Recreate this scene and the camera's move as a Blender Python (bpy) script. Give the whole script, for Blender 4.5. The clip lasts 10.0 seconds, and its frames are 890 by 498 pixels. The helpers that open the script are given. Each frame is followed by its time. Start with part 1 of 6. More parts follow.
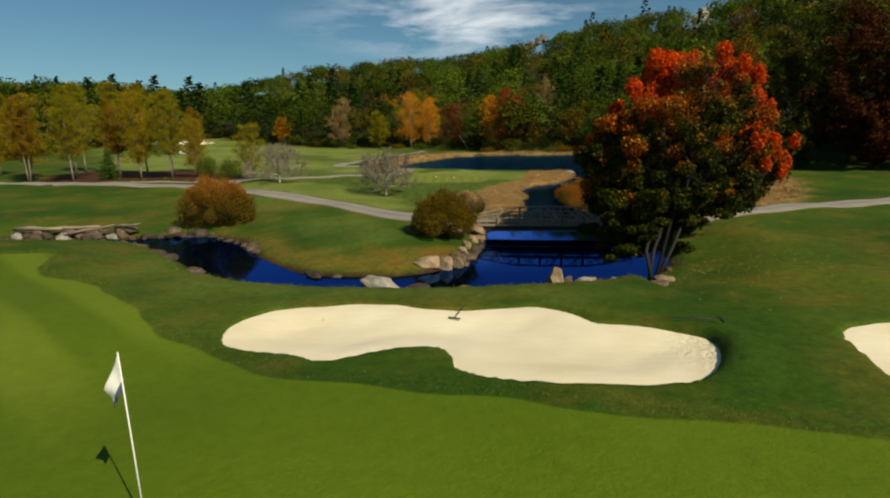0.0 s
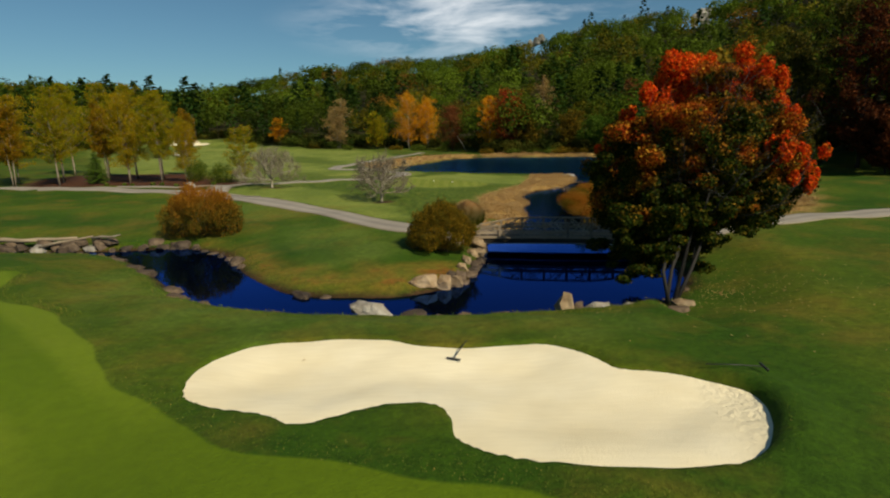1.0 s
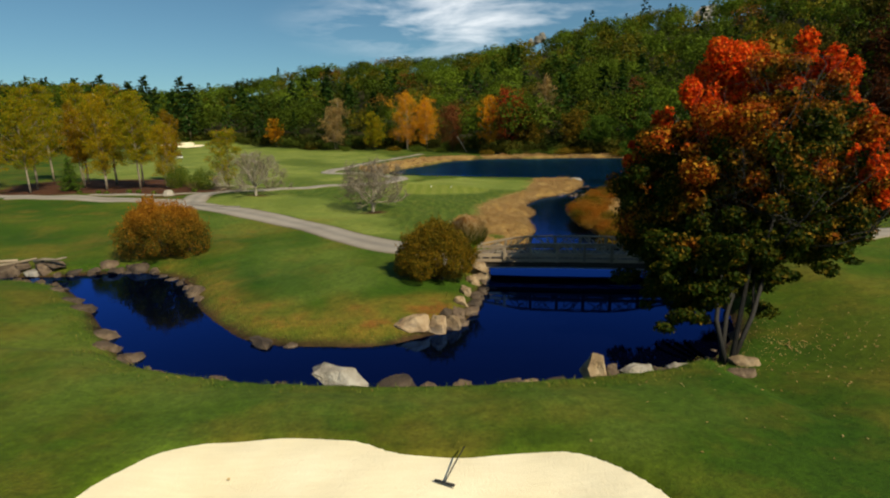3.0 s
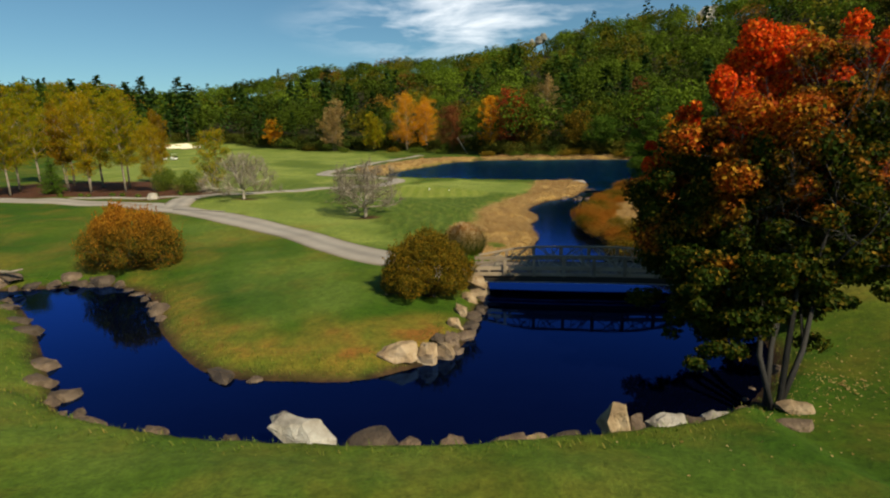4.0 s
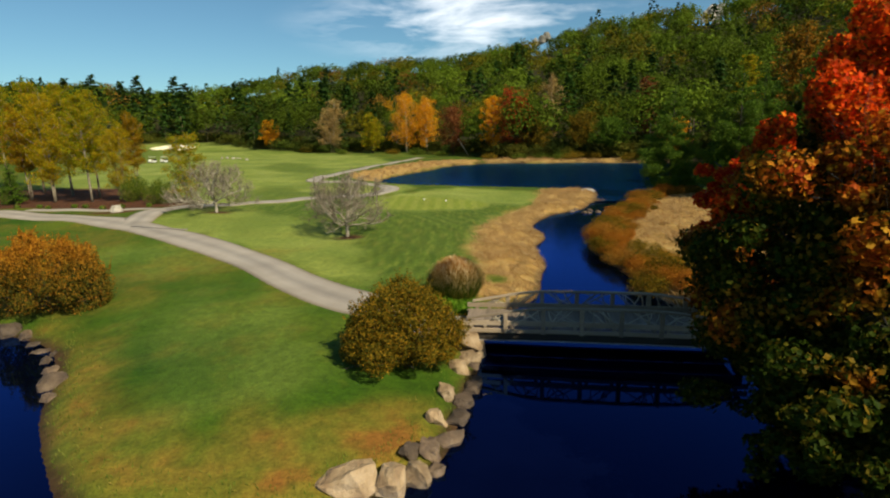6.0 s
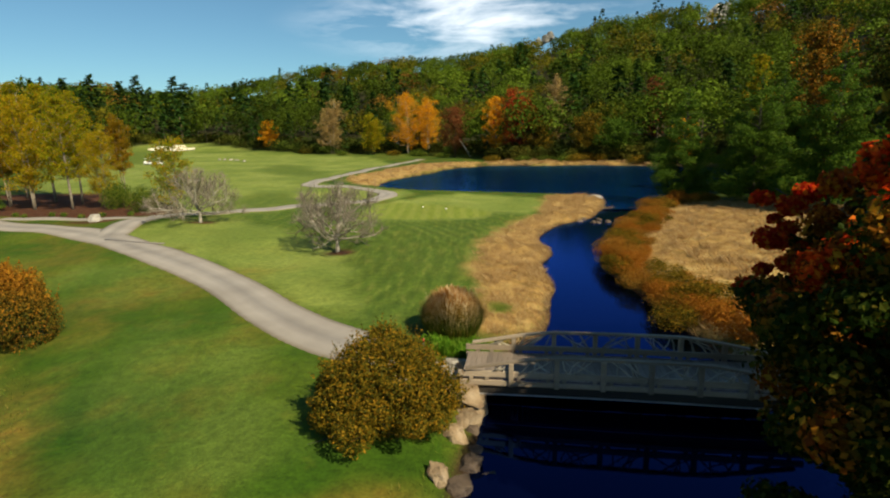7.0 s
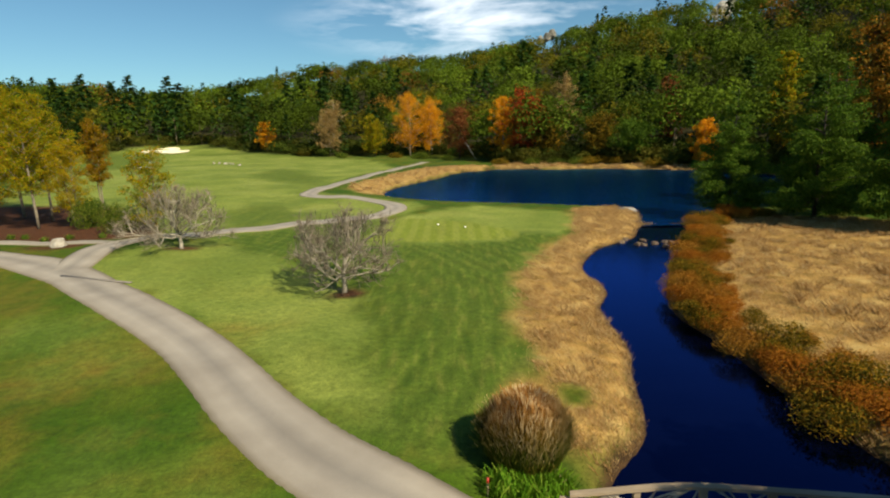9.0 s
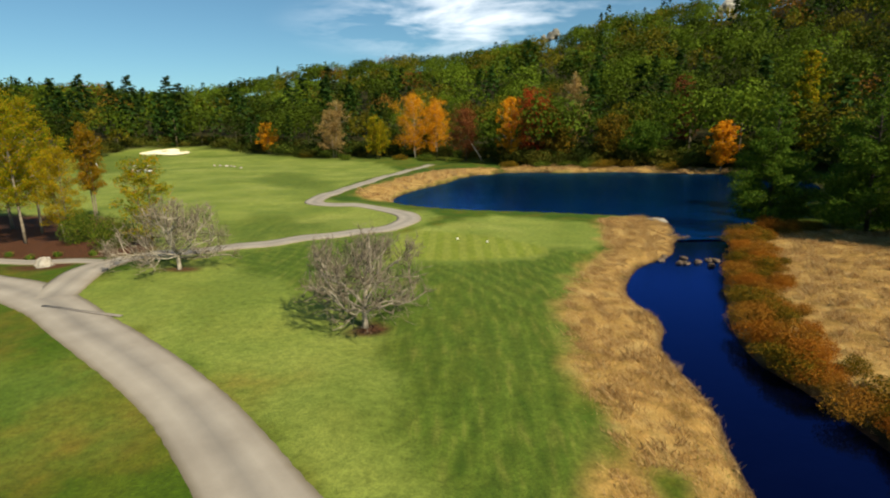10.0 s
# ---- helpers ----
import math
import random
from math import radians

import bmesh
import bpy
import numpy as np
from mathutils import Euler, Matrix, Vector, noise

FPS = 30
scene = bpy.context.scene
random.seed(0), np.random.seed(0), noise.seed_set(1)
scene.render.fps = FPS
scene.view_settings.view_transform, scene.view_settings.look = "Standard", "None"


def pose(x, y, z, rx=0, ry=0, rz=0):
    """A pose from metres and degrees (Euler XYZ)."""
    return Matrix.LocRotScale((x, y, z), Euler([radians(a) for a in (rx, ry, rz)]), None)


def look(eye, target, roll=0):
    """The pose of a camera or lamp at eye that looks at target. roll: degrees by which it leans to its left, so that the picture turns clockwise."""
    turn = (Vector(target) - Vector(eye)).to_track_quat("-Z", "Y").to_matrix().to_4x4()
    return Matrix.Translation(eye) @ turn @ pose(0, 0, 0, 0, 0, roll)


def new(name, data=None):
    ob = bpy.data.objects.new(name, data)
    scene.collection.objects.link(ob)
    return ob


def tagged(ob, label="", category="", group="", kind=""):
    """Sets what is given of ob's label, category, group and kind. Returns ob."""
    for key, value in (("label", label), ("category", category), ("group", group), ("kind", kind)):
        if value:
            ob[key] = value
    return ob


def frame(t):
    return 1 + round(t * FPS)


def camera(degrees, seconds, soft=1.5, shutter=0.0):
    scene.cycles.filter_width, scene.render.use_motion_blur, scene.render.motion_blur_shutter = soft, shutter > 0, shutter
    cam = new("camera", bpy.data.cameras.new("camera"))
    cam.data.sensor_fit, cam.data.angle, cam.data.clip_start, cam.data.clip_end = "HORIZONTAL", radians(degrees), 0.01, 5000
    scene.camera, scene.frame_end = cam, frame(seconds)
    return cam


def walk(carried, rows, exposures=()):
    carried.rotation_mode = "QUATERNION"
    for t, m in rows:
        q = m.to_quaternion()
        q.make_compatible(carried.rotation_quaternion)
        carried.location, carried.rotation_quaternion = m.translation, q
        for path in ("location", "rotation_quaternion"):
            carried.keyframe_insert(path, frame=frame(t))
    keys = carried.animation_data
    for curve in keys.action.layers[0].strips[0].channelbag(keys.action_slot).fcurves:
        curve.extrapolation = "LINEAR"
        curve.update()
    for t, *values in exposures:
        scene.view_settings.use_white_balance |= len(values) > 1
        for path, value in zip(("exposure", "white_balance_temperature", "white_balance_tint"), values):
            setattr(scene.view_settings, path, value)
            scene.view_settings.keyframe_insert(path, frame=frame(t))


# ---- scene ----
cam = camera(80.0, 10.0, soft=2.1)
PATH = [
    (0, (-0.093, 13.571, 7.752), (-0.124, 15.524, 7.324), -1.2),
    (0.5, (-0.052, 14.819, 7.934), (-0.08, 16.772, 7.506), -1.0),
    (1, (-0.105, 16.048, 8.191), (-0.129, 18.001, 7.763), -1.2),
    (1.5, (-0.169, 17.256, 8.544), (-0.194, 19.209, 8.114), -1.2),
    (2, (-0.076, 18.609, 8.693), (-0.103, 20.562, 8.265), -1.4),
    (2.5, (0.019, 20.036, 8.636), (-0.007, 21.989, 8.205), -1.4),
    (4, (0.519, 24.782, 8.442), (0.489, 26.736, 8.017), -1.4),
    (4.5, (0.651, 26.423, 8.547), (0.619, 28.377, 8.121), -1.3),
    (5, (0.819, 27.941, 8.685), (0.785, 29.894, 8.259), -1.4),
    (5.5, (1.037, 29.605, 8.876), (1.001, 31.558, 8.45), -1.4),
    (7, (1.5, 35.218, 9.574), (1.451, 37.171, 9.147), -1.3),
    (7.5, (1.316, 37.14, 9.82), (1.266, 39.093, 9.395), -1.3),
    (8, (0.819, 39.068, 10.043), (0.773, 41.021, 9.614), -1.4),
    (8.5, (0.17, 41.059, 10.239), (0.127, 43.012, 9.811), -1.5),
    (9, (-0.697, 43.157, 10.474), (-0.741, 45.109, 10.043), -1.5),
    (9.5, (-1.65, 45.291, 10.825), (-1.695, 47.244, 10.393), -1.4),
    (10, (-2.672, 47.58, 11.193), (-2.717, 49.532, 10.76), -1.5),
]
walk(cam, [(t, look(eye, target, roll)) for t, eye, target, roll in PATH], exposures=[(0, -0.02, 6650, 8), (2.5, 0.12, 6650, 8), (4.0, 0.42, 6650, 8), (4.5, 0.47, 6650, 8), (7.0, 0.62, 6650, 8), (10, 0.66, 6650, 8)])

# ---- world, sun, exposure ----
SUN_TO = Vector((0.68, -0.735, 0.0)).normalized()
SUN_EL = radians(42)
world = bpy.data.worlds.new("autumn_sky")
scene.world = world
world.use_nodes = True


def build_sky():
    nt = world.node_tree
    nt.nodes.clear()
    N, L = nt.nodes.new, nt.links.new
    sky = N("ShaderNodeTexSky")
    sky.sky_type = "NISHITA"
    sky.sun_disc = False
    sky.sun_elevation = SUN_EL
    sky.sun_rotation = math.atan2(SUN_TO.x, SUN_TO.y)
    sky.altitude, sky.air_density, sky.dust_density, sky.ozone_density = 600, 1.0, 0.7, 2.0
    tc = N("ShaderNodeTexCoord")
    # thin high cloud, stretched along the horizon
    mp = N("ShaderNodeMapping")
    mp.inputs["Scale"].default_value = (4.5, 4.5, 19.0)
    mp.inputs["Rotation"].default_value = (0, radians(-9), 0)
    ns = N("ShaderNodeTexNoise")
    ns.inputs["Scale"].default_value = 1.3
    ns.inputs["Detail"].default_value = 7
    ns.inputs["Roughness"].default_value = 0.55
    ns.inputs["Distortion"].default_value = 0.25
    rp = N("ShaderNodeMapRange")
    rp.inputs["From Min"].default_value, rp.inputs["From Max"].default_value = 0.43, 0.76
    L(tc.outputs["Generated"], mp.inputs["Vector"])
    L(mp.outputs["Vector"], ns.inputs["Vector"])
    L(ns.outputs["Fac"], rp.inputs["Value"])
    # the one bank of cloud over the ridge
    sub = N("ShaderNodeVectorMath")
    sub.operation = "SUBTRACT"
    sub.inputs[1].default_value = (0.025, 0.977, 0.186)
    L(tc.outputs["Generated"], sub.inputs[0])
    sc = N("ShaderNodeVectorMath")
    sc.operation = "MULTIPLY"
    sc.inputs[1].default_value = (2.9, 0.6, 12.5)
    L(sub.outputs[0], sc.inputs[0])
    ln = N("ShaderNodeVectorMath")
    ln.operation = "LENGTH"
    L(sc.outputs[0], ln.inputs[0])
    bank = N("ShaderNodeMapRange")
    bank.interpolation_type = "SMOOTHSTEP"
    bank.inputs["From Min"].default_value, bank.inputs["From Max"].default_value = 1.0, 0.2
    L(ln.outputs["Value"], bank.inputs["Value"])
    mul = N("ShaderNodeMath")
    mul.operation = "MULTIPLY"
    L(rp.outputs["Result"], mul.inputs[0])
    L(bank.outputs["Result"], mul.inputs[1])
    mix = N("ShaderNodeMix")
    mix.data_type = "RGBA"
    mix.inputs["B"].default_value = (18.0, 18.3, 18.8, 1)
    tint = N("ShaderNodeMix")
    tint.data_type = "RGBA"
    tint.blend_type = "MULTIPLY"
    tint.inputs["Factor"].default_value = 1.0
    tint.inputs["B"].default_value = (0.74, 1.06, 1.10, 1)
    L(sky.outputs["Color"], tint.inputs["A"])
    L(mul.outputs[0], mix.inputs["Factor"])
    L(tint.outputs["Result"], mix.inputs["A"])
    bg = N("ShaderNodeBackground")
    bg.inputs["Strength"].default_value = 0.058
    L(mix.outputs["Result"], bg.inputs["Color"])
    out = N("ShaderNodeOutputWorld")
    L(bg.outputs[0], out.inputs["Surface"])


build_sky()
sun_data = bpy.data.lights.new("sun", "SUN")
sun_data.energy, sun_data.angle, sun_data.color = 5.0, radians(0.6), (1.0, 0.88, 0.64)
sun = new("sun", sun_data)
sun.matrix_world = look(SUN_TO * 80 * math.cos(SUN_EL) + Vector((0, 0, 80 * math.sin(SUN_EL))), (0, 0, 0))

# ---- materials ----


def nodes_of(name):
    m = bpy.data.materials.new(name)
    m.use_nodes = True
    nt = m.node_tree
    return m, nt, nt.nodes["Principled BSDF"]


def ramp(nt, socket, stops):
    r = nt.nodes.new("ShaderNodeValToRGB")
    e = r.color_ramp.elements
    while len(e) < len(stops):
        e.new(0.5)
    for k, (p, c) in enumerate(stops):
        e[k].position, e[k].color = p, (*c, 1)
    nt.links.new(socket, r.inputs["Fac"])
    return r.outputs["Color"]


def noise_node(nt, scale, detail=4.0, coords="Object", stretch=(1, 1, 1), rough=0.5):
    tc = nt.nodes.new("ShaderNodeTexCoord")
    mp = nt.nodes.new("ShaderNodeMapping")
    mp.inputs["Scale"].default_value = stretch
    nt.links.new(tc.outputs[coords], mp.inputs["Vector"])
    n = nt.nodes.new("ShaderNodeTexNoise")
    n.inputs["Scale"].default_value, n.inputs["Detail"].default_value = scale, detail
    n.inputs["Roughness"].default_value = rough
    nt.links.new(mp.outputs["Vector"], n.inputs["Vector"])
    return n.outputs["Fac"]


def mixed(nt, fac, a, b, blend="MIX"):
    m = nt.nodes.new("ShaderNodeMix")
    m.data_type, m.blend_type = "RGBA", blend
    for key, v in (("Factor", fac), ("A", a), ("B", b)):
        if isinstance(v, (int, float)):
            m.inputs[key].default_value = v
        elif isinstance(v, tuple):
            m.inputs[key].default_value = (*v, 1)
        else:
            nt.links.new(v, m.inputs[key])
    return m.outputs["Result"]


def math_node(nt, op, a, b=0.0):
    m = nt.nodes.new("ShaderNodeMath")
    m.operation = op
    for k, v in enumerate((a, b)):
        if isinstance(v, (int, float)):
            m.inputs[k].default_value = v
        else:
            nt.links.new(v, m.inputs[k])
    return m.outputs[0]


def bumped(nt, bsdf, height, strength, distance):
    b = nt.nodes.new("ShaderNodeBump")
    b.inputs["Strength"].default_value, b.inputs["Distance"].default_value = strength, distance
    nt.links.new(height, b.inputs["Height"])
    nt.links.new(b.outputs["Normal"], bsdf.inputs["Normal"])


def surface(name, stops, scale, rough=0.8, fine=20.0, bump=0.4, depth=0.02, stretch=(1, 1, 1), metal=0.0, vary=0.25):
    """A worn surface: broad colour patches, fine grain over them, relief, and a shade of its own for each object."""
    m, nt, b = nodes_of(name)
    big = noise_node(nt, scale, 5, stretch=stretch)
    small = noise_node(nt, scale * fine, 6, stretch=stretch, rough=0.65)
    col = ramp(nt, big, stops)
    col = mixed(nt, 0.35, col, ramp(nt, small, [(0.3, (0.35, 0.35, 0.35)), (0.7, (1, 1, 1))]), "MULTIPLY")
    info = nt.nodes.new("ShaderNodeObjectInfo")
    shade = nt.nodes.new("ShaderNodeMapRange")
    shade.inputs["To Min"].default_value, shade.inputs["To Max"].default_value = 1 - vary, 1 + vary
    nt.links.new(info.outputs["Random"], shade.inputs["Value"])
    hsv = nt.nodes.new("ShaderNodeHueSaturation")
    nt.links.new(shade.outputs["Result"], hsv.inputs["Value"])
    nt.links.new(col, hsv.inputs["Color"])
    nt.links.new(hsv.outputs["Color"], b.inputs["Base Color"])
    b.inputs["Roughness"].default_value, b.inputs["Metallic"].default_value = rough, metal
    bumped(nt, b, small, bump, depth)
    return m


def foliage(name, stops, sheen=0.25, tint=False, height=None, patch_scale=0.45, patchy=3.6):
    """Leaves: each one takes its own colour from the ramp; height = (low, high, stops) turns to other colours going up."""
    m, nt, b = nodes_of(name)
    geo = nt.nodes.new("ShaderNodeNewGeometry")
    col = ramp(nt, geo.outputs["Random Per Island"], stops)
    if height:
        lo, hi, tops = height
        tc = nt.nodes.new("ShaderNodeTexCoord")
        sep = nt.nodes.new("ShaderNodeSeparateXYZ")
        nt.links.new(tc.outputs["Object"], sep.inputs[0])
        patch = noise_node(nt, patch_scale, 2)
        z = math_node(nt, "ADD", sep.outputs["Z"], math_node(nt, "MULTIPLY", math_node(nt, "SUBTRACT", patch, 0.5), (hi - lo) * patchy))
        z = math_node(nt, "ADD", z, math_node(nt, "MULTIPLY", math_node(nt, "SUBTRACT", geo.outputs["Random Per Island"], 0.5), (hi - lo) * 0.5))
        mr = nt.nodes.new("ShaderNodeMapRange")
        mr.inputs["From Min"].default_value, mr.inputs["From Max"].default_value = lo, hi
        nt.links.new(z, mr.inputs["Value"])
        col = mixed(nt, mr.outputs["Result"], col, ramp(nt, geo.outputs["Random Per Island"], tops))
    if tint:
        at = nt.nodes.new("ShaderNodeAttribute")
        at.attribute_name = "tint"
        col = mixed(nt, 1.0, col, at.outputs["Color"], "MULTIPLY")
    nt.links.new(col, b.inputs["Base Color"])
    b.inputs["Roughness"].default_value = 0.6
    b.inputs["Specular IOR Level"].default_value = 0.06
    tr = nt.nodes.new("ShaderNodeBsdfTranslucent")
    nt.links.new(col, tr.inputs["Color"])
    mx = nt.nodes.new("ShaderNodeMixShader")
    mx.inputs[0].default_value = sheen
    nt.links.new(b.outputs[0], mx.inputs[1])
    nt.links.new(tr.outputs[0], mx.inputs[2])
    nt.links.new(mx.outputs[0], nt.nodes["Material Output"].inputs["Surface"])
    return m


def ground_material():
    m, nt, b = nodes_of("turf")

    def attr(name):
        a = nt.nodes.new("ShaderNodeAttribute")
        a.attribute_name = name
        return a.outputs["Fac"]

    on_green = ramp_value(nt, attr("green"), 0.485, 0.515)
    broad = noise_node(nt, 0.09, 4)
    mid = noise_node(nt, 0.7, 5)
    fine = noise_node(nt, 9.0, 6, rough=0.7)
    lawn = ramp(nt, broad, [(0.30, (0.018, 0.060, 0.0022)), (0.5, (0.040, 0.085, 0.0036)), (0.68, (0.088, 0.118, 0.008))])
    fair = ramp(nt, broad, [(0.3, (0.136, 0.1802, 0.03264)), (0.55, (0.1938, 0.2346, 0.051)), (0.75, (0.2448, 0.2686, 0.0748))])
    green = ramp(nt, broad, [(0.3, (0.078, 0.13, 0.0035)), (0.6, (0.106, 0.16, 0.005)), (0.8, (0.132, 0.176, 0.010))])
    dry = ramp(nt, mid, [(0.3, (0.1768, 0.102, 0.0272)), (0.5, (0.3672, 0.2244, 0.0748)), (0.7, (0.4488, 0.3128, 0.1292))])
    warm = ramp(nt, mid, [(0.35, (0.1088, 0.1156, 0.0136)), (0.55, (0.204, 0.136, 0.0204)), (0.7, (0.2448, 0.0884, 0.0204))])
    mulch = ramp(nt, fine, [(0.3, (0.0306, 0.0136, 0.00748)), (0.6, (0.0952, 0.0374, 0.01904)), (0.8, (0.1768, 0.0884, 0.0442))])
    floor = ramp(nt, mid, [(0.3, (0.01224, 0.0136, 0.00544)), (0.6, (0.034, 0.0306, 0.00952)), (0.8, (0.068, 0.051, 0.0136))])
    # waterline mud, darkened for the shade and reflection under the bank
    mud_and_shade = ramp(nt, mid, [(0.3, (0.0204, 0.01156, 0.00612)), (0.7, (0.0748, 0.0408, 0.01904))])
    # mowing passes, running away along the fairway and bowed
    tc = nt.nodes.new("ShaderNodeTexCoord")
    mp = nt.nodes.new("ShaderNodeMapping")
    mp.inputs["Location"].default_value = (26.0, -71.0, 0)
    nt.links.new(tc.outputs["Object"], mp.inputs["Vector"])
    wv = nt.nodes.new("ShaderNodeTexWave")
    wv.wave_type, wv.rings_direction = "RINGS", "Z"
    wv.inputs["Scale"].default_value = 0.24
    wv.inputs["Distortion"].default_value = 1.6
    wv.inputs["Detail"].default_value = 3
    wv.inputs["Detail Scale"].default_value = 0.35
    nt.links.new(mp.outputs["Vector"], wv.inputs["Vector"])
    streak = noise_node(nt, 1.1, 4, stretch=(2.2, 0.35, 1))
    rough_col = ramp(nt, streak, [(0.3, (0.051, 0.0918, 0.00952)), (0.55, (0.0816, 0.1224, 0.01496)), (0.75, (0.1428, 0.1632, 0.0306))])
    stripes = ramp(nt, wv.outputs["Fac"], [(0.2, (0.88, 0.9, 0.86)), (0.75, (1.06, 1.06, 1.05))])
    rough_col = mixed(nt, 1.0, rough_col, stripes, "MULTIPLY")
    drift = ramp(nt, noise_node(nt, 0.22, 5), [(0.35, (0.72, 0.80, 0.66)), (0.6, (1.05, 1.05, 1.0))])
    fair = mixed(nt, 0.8, fair, drift, "MULTIPLY")
    col = mixed(nt, attr("fairway"), lawn, fair)
    col = mixed(nt, attr("mown"), col, rough_col)
    band = nt.nodes.new("ShaderNodeTexWave")
    band.inputs["Scale"].default_value = 0.22
    nt.links.new(tc.outputs["Object"], band.inputs["Vector"])
    col = mixed(nt, attr("tee"), col, ramp(nt, band.outputs["Fac"], [(0.3, (0.1632, 0.204, 0.0272)), (0.7, (0.1972, 0.2312, 0.0408))]))
    worn = math_node(nt, "MULTIPLY", ramp_value(nt, noise_node(nt, 0.30, 6, rough=0.6), 0.47, 0.66), math_node(nt, "SUBTRACT", 1.0, on_green))
    worn = math_node(nt, "MULTIPLY", worn, math_node(nt, "SUBTRACT", 1.0, math_node(nt, "MULTIPLY", attr("fairway"), 0.8)))
    col = mixed(nt, math_node(nt, "MULTIPLY", worn, 0.55), col, (0.15, 0.112, 0.016))
    lane_map = nt.nodes.new("ShaderNodeMapping")
    lane_map.inputs["Rotation"].default_value = (0, 0, radians(-49.5))
    nt.links.new(tc.outputs["Object"], lane_map.inputs["Vector"])
    lane = nt.nodes.new("ShaderNodeTexWave")
    lane.inputs["Scale"].default_value, lane.inputs["Distortion"].default_value, lane.inputs["Detail Scale"].default_value = 0.085, 1.2, 0.3
    nt.links.new(lane_map.outputs["Vector"], lane.inputs["Vector"])
    place = nt.nodes.new("ShaderNodeSeparateXYZ")
    nt.links.new(tc.outputs["Object"], place.inputs[0])
    apron = ramp_value(nt, place.outputs["X"], -6.0, -12.0)
    green = mixed(nt, apron, green, mixed(nt, 1.0, green, ramp(nt, lane.outputs["Fac"], [(0.3, (0.80, 0.86, 0.8)), (0.7, (1.18, 1.12, 1.8))]), "MULTIPLY"))
    col = mixed(nt, on_green, col, green)
    col = mixed(nt, attr("warm"), col, warm)
    col = mixed(nt, attr("dry"), col, dry)
    col = mixed(nt, attr("mulch"), col, mulch)
    col = mixed(nt, attr("forest"), col, floor)
    col = mixed(nt, attr("shore"), col, mud_and_shade)
    grain = mixed(nt, math_node(nt, "SUBTRACT", 1.0, math_node(nt, "MULTIPLY", on_green, 0.7)), (1, 1, 1),
                  ramp(nt, fine, [(0.28, (0.45, 0.45, 0.42)), (0.62, (1.1, 1.1, 1.05))]))
    col = mixed(nt, 0.75, col, grain, "MULTIPLY")
    clod = ramp(nt, noise_node(nt, 2.6, 6, rough=0.65), [(0.32, (0.58, 0.62, 0.54)), (0.62, (1.16, 1.15, 1.10))])
    col = mixed(nt, math_node(nt, "SUBTRACT", 0.75, math_node(nt, "MULTIPLY", on_green, 0.5)), col, clod, "MULTIPLY")
    nt.links.new(col, b.inputs["Base Color"])
    b.inputs["Roughness"].default_value = 0.9
    b.inputs["Specular IOR Level"].default_value = 0.15
    bumped(nt, b, fine, 0.5, 0.08)
    return m


def ramp_value(nt, socket, lo, hi):
    r = nt.nodes.new("ShaderNodeMapRange")
    r.inputs["From Min"].default_value, r.inputs["From Max"].default_value = lo, hi
    nt.links.new(socket, r.inputs["Value"])
    return r.outputs["Result"]


def water_material(name="pond_water", ripple=0.10, rough=0.10, deep=(0.0004, 0.0008, 0.005), tint=(0.09, 0.26, 1.0), gain=1.6, wave=2.2):
    """Dark water: a faint body colour with some reflected sky blue painted in, under a blue-tinted mirror that
    strengthens towards grazing view.
    """
    m, nt, b = nodes_of(name)
    tc = nt.nodes.new("ShaderNodeTexCoord")
    place = nt.nodes.new("ShaderNodeSeparateXYZ")
    nt.links.new(tc.outputs["Object"], place.inputs[0])
    flow = ramp_value(nt, place.outputs["Y"], 54.0, 64.0)  # still in the pond, ruffled in the creek
    flow.node.inputs["To Min"].default_value = 0.3
    bump = nt.nodes.new("ShaderNodeBump")
    bump.inputs["Strength"].default_value, bump.inputs["Distance"].default_value = ripple, 0.03 + ripple * 0.12
    nt.links.new(math_node(nt, "MULTIPLY", noise_node(nt, wave, 4, stretch=(1, 2.2, 1)), flow), bump.inputs["Height"])
    body = nt.nodes.new("ShaderNodeBsdfDiffuse")
    nt.links.new(ramp(nt, noise_node(nt, 0.35, 3, stretch=(1, 1.6, 1)), [(0.3, tuple(0.75 * c for c in deep)), (0.7, tuple(1.3 * c for c in deep))]), body.inputs["Color"])
    mirror = nt.nodes.new("ShaderNodeBsdfGlossy")
    mirror.inputs["Color"].default_value = (*tint, 1)
    nt.links.new(math_node(nt, "MULTIPLY", flow, rough), mirror.inputs["Roughness"])
    fresnel = nt.nodes.new("ShaderNodeFresnel")
    fresnel.inputs["IOR"].default_value = 1.33
    nt.links.new(bump.outputs["Normal"], mirror.inputs["Normal"])
    nt.links.new(bump.outputs["Normal"], fresnel.inputs["Normal"])
    mix = nt.nodes.new("ShaderNodeMixShader")
    nt.links.new(math_node(nt, "MINIMUM", math_node(nt, "MULTIPLY", fresnel.outputs[0], gain), 0.8), mix.inputs[0])
    nt.links.new(body.outputs[0], mix.inputs[1])
    nt.links.new(mirror.outputs[0], mix.inputs[2])
    nt.nodes.remove(b)
    nt.links.new(mix.outputs[0], nt.nodes["Material Output"].inputs["Surface"])
    return m


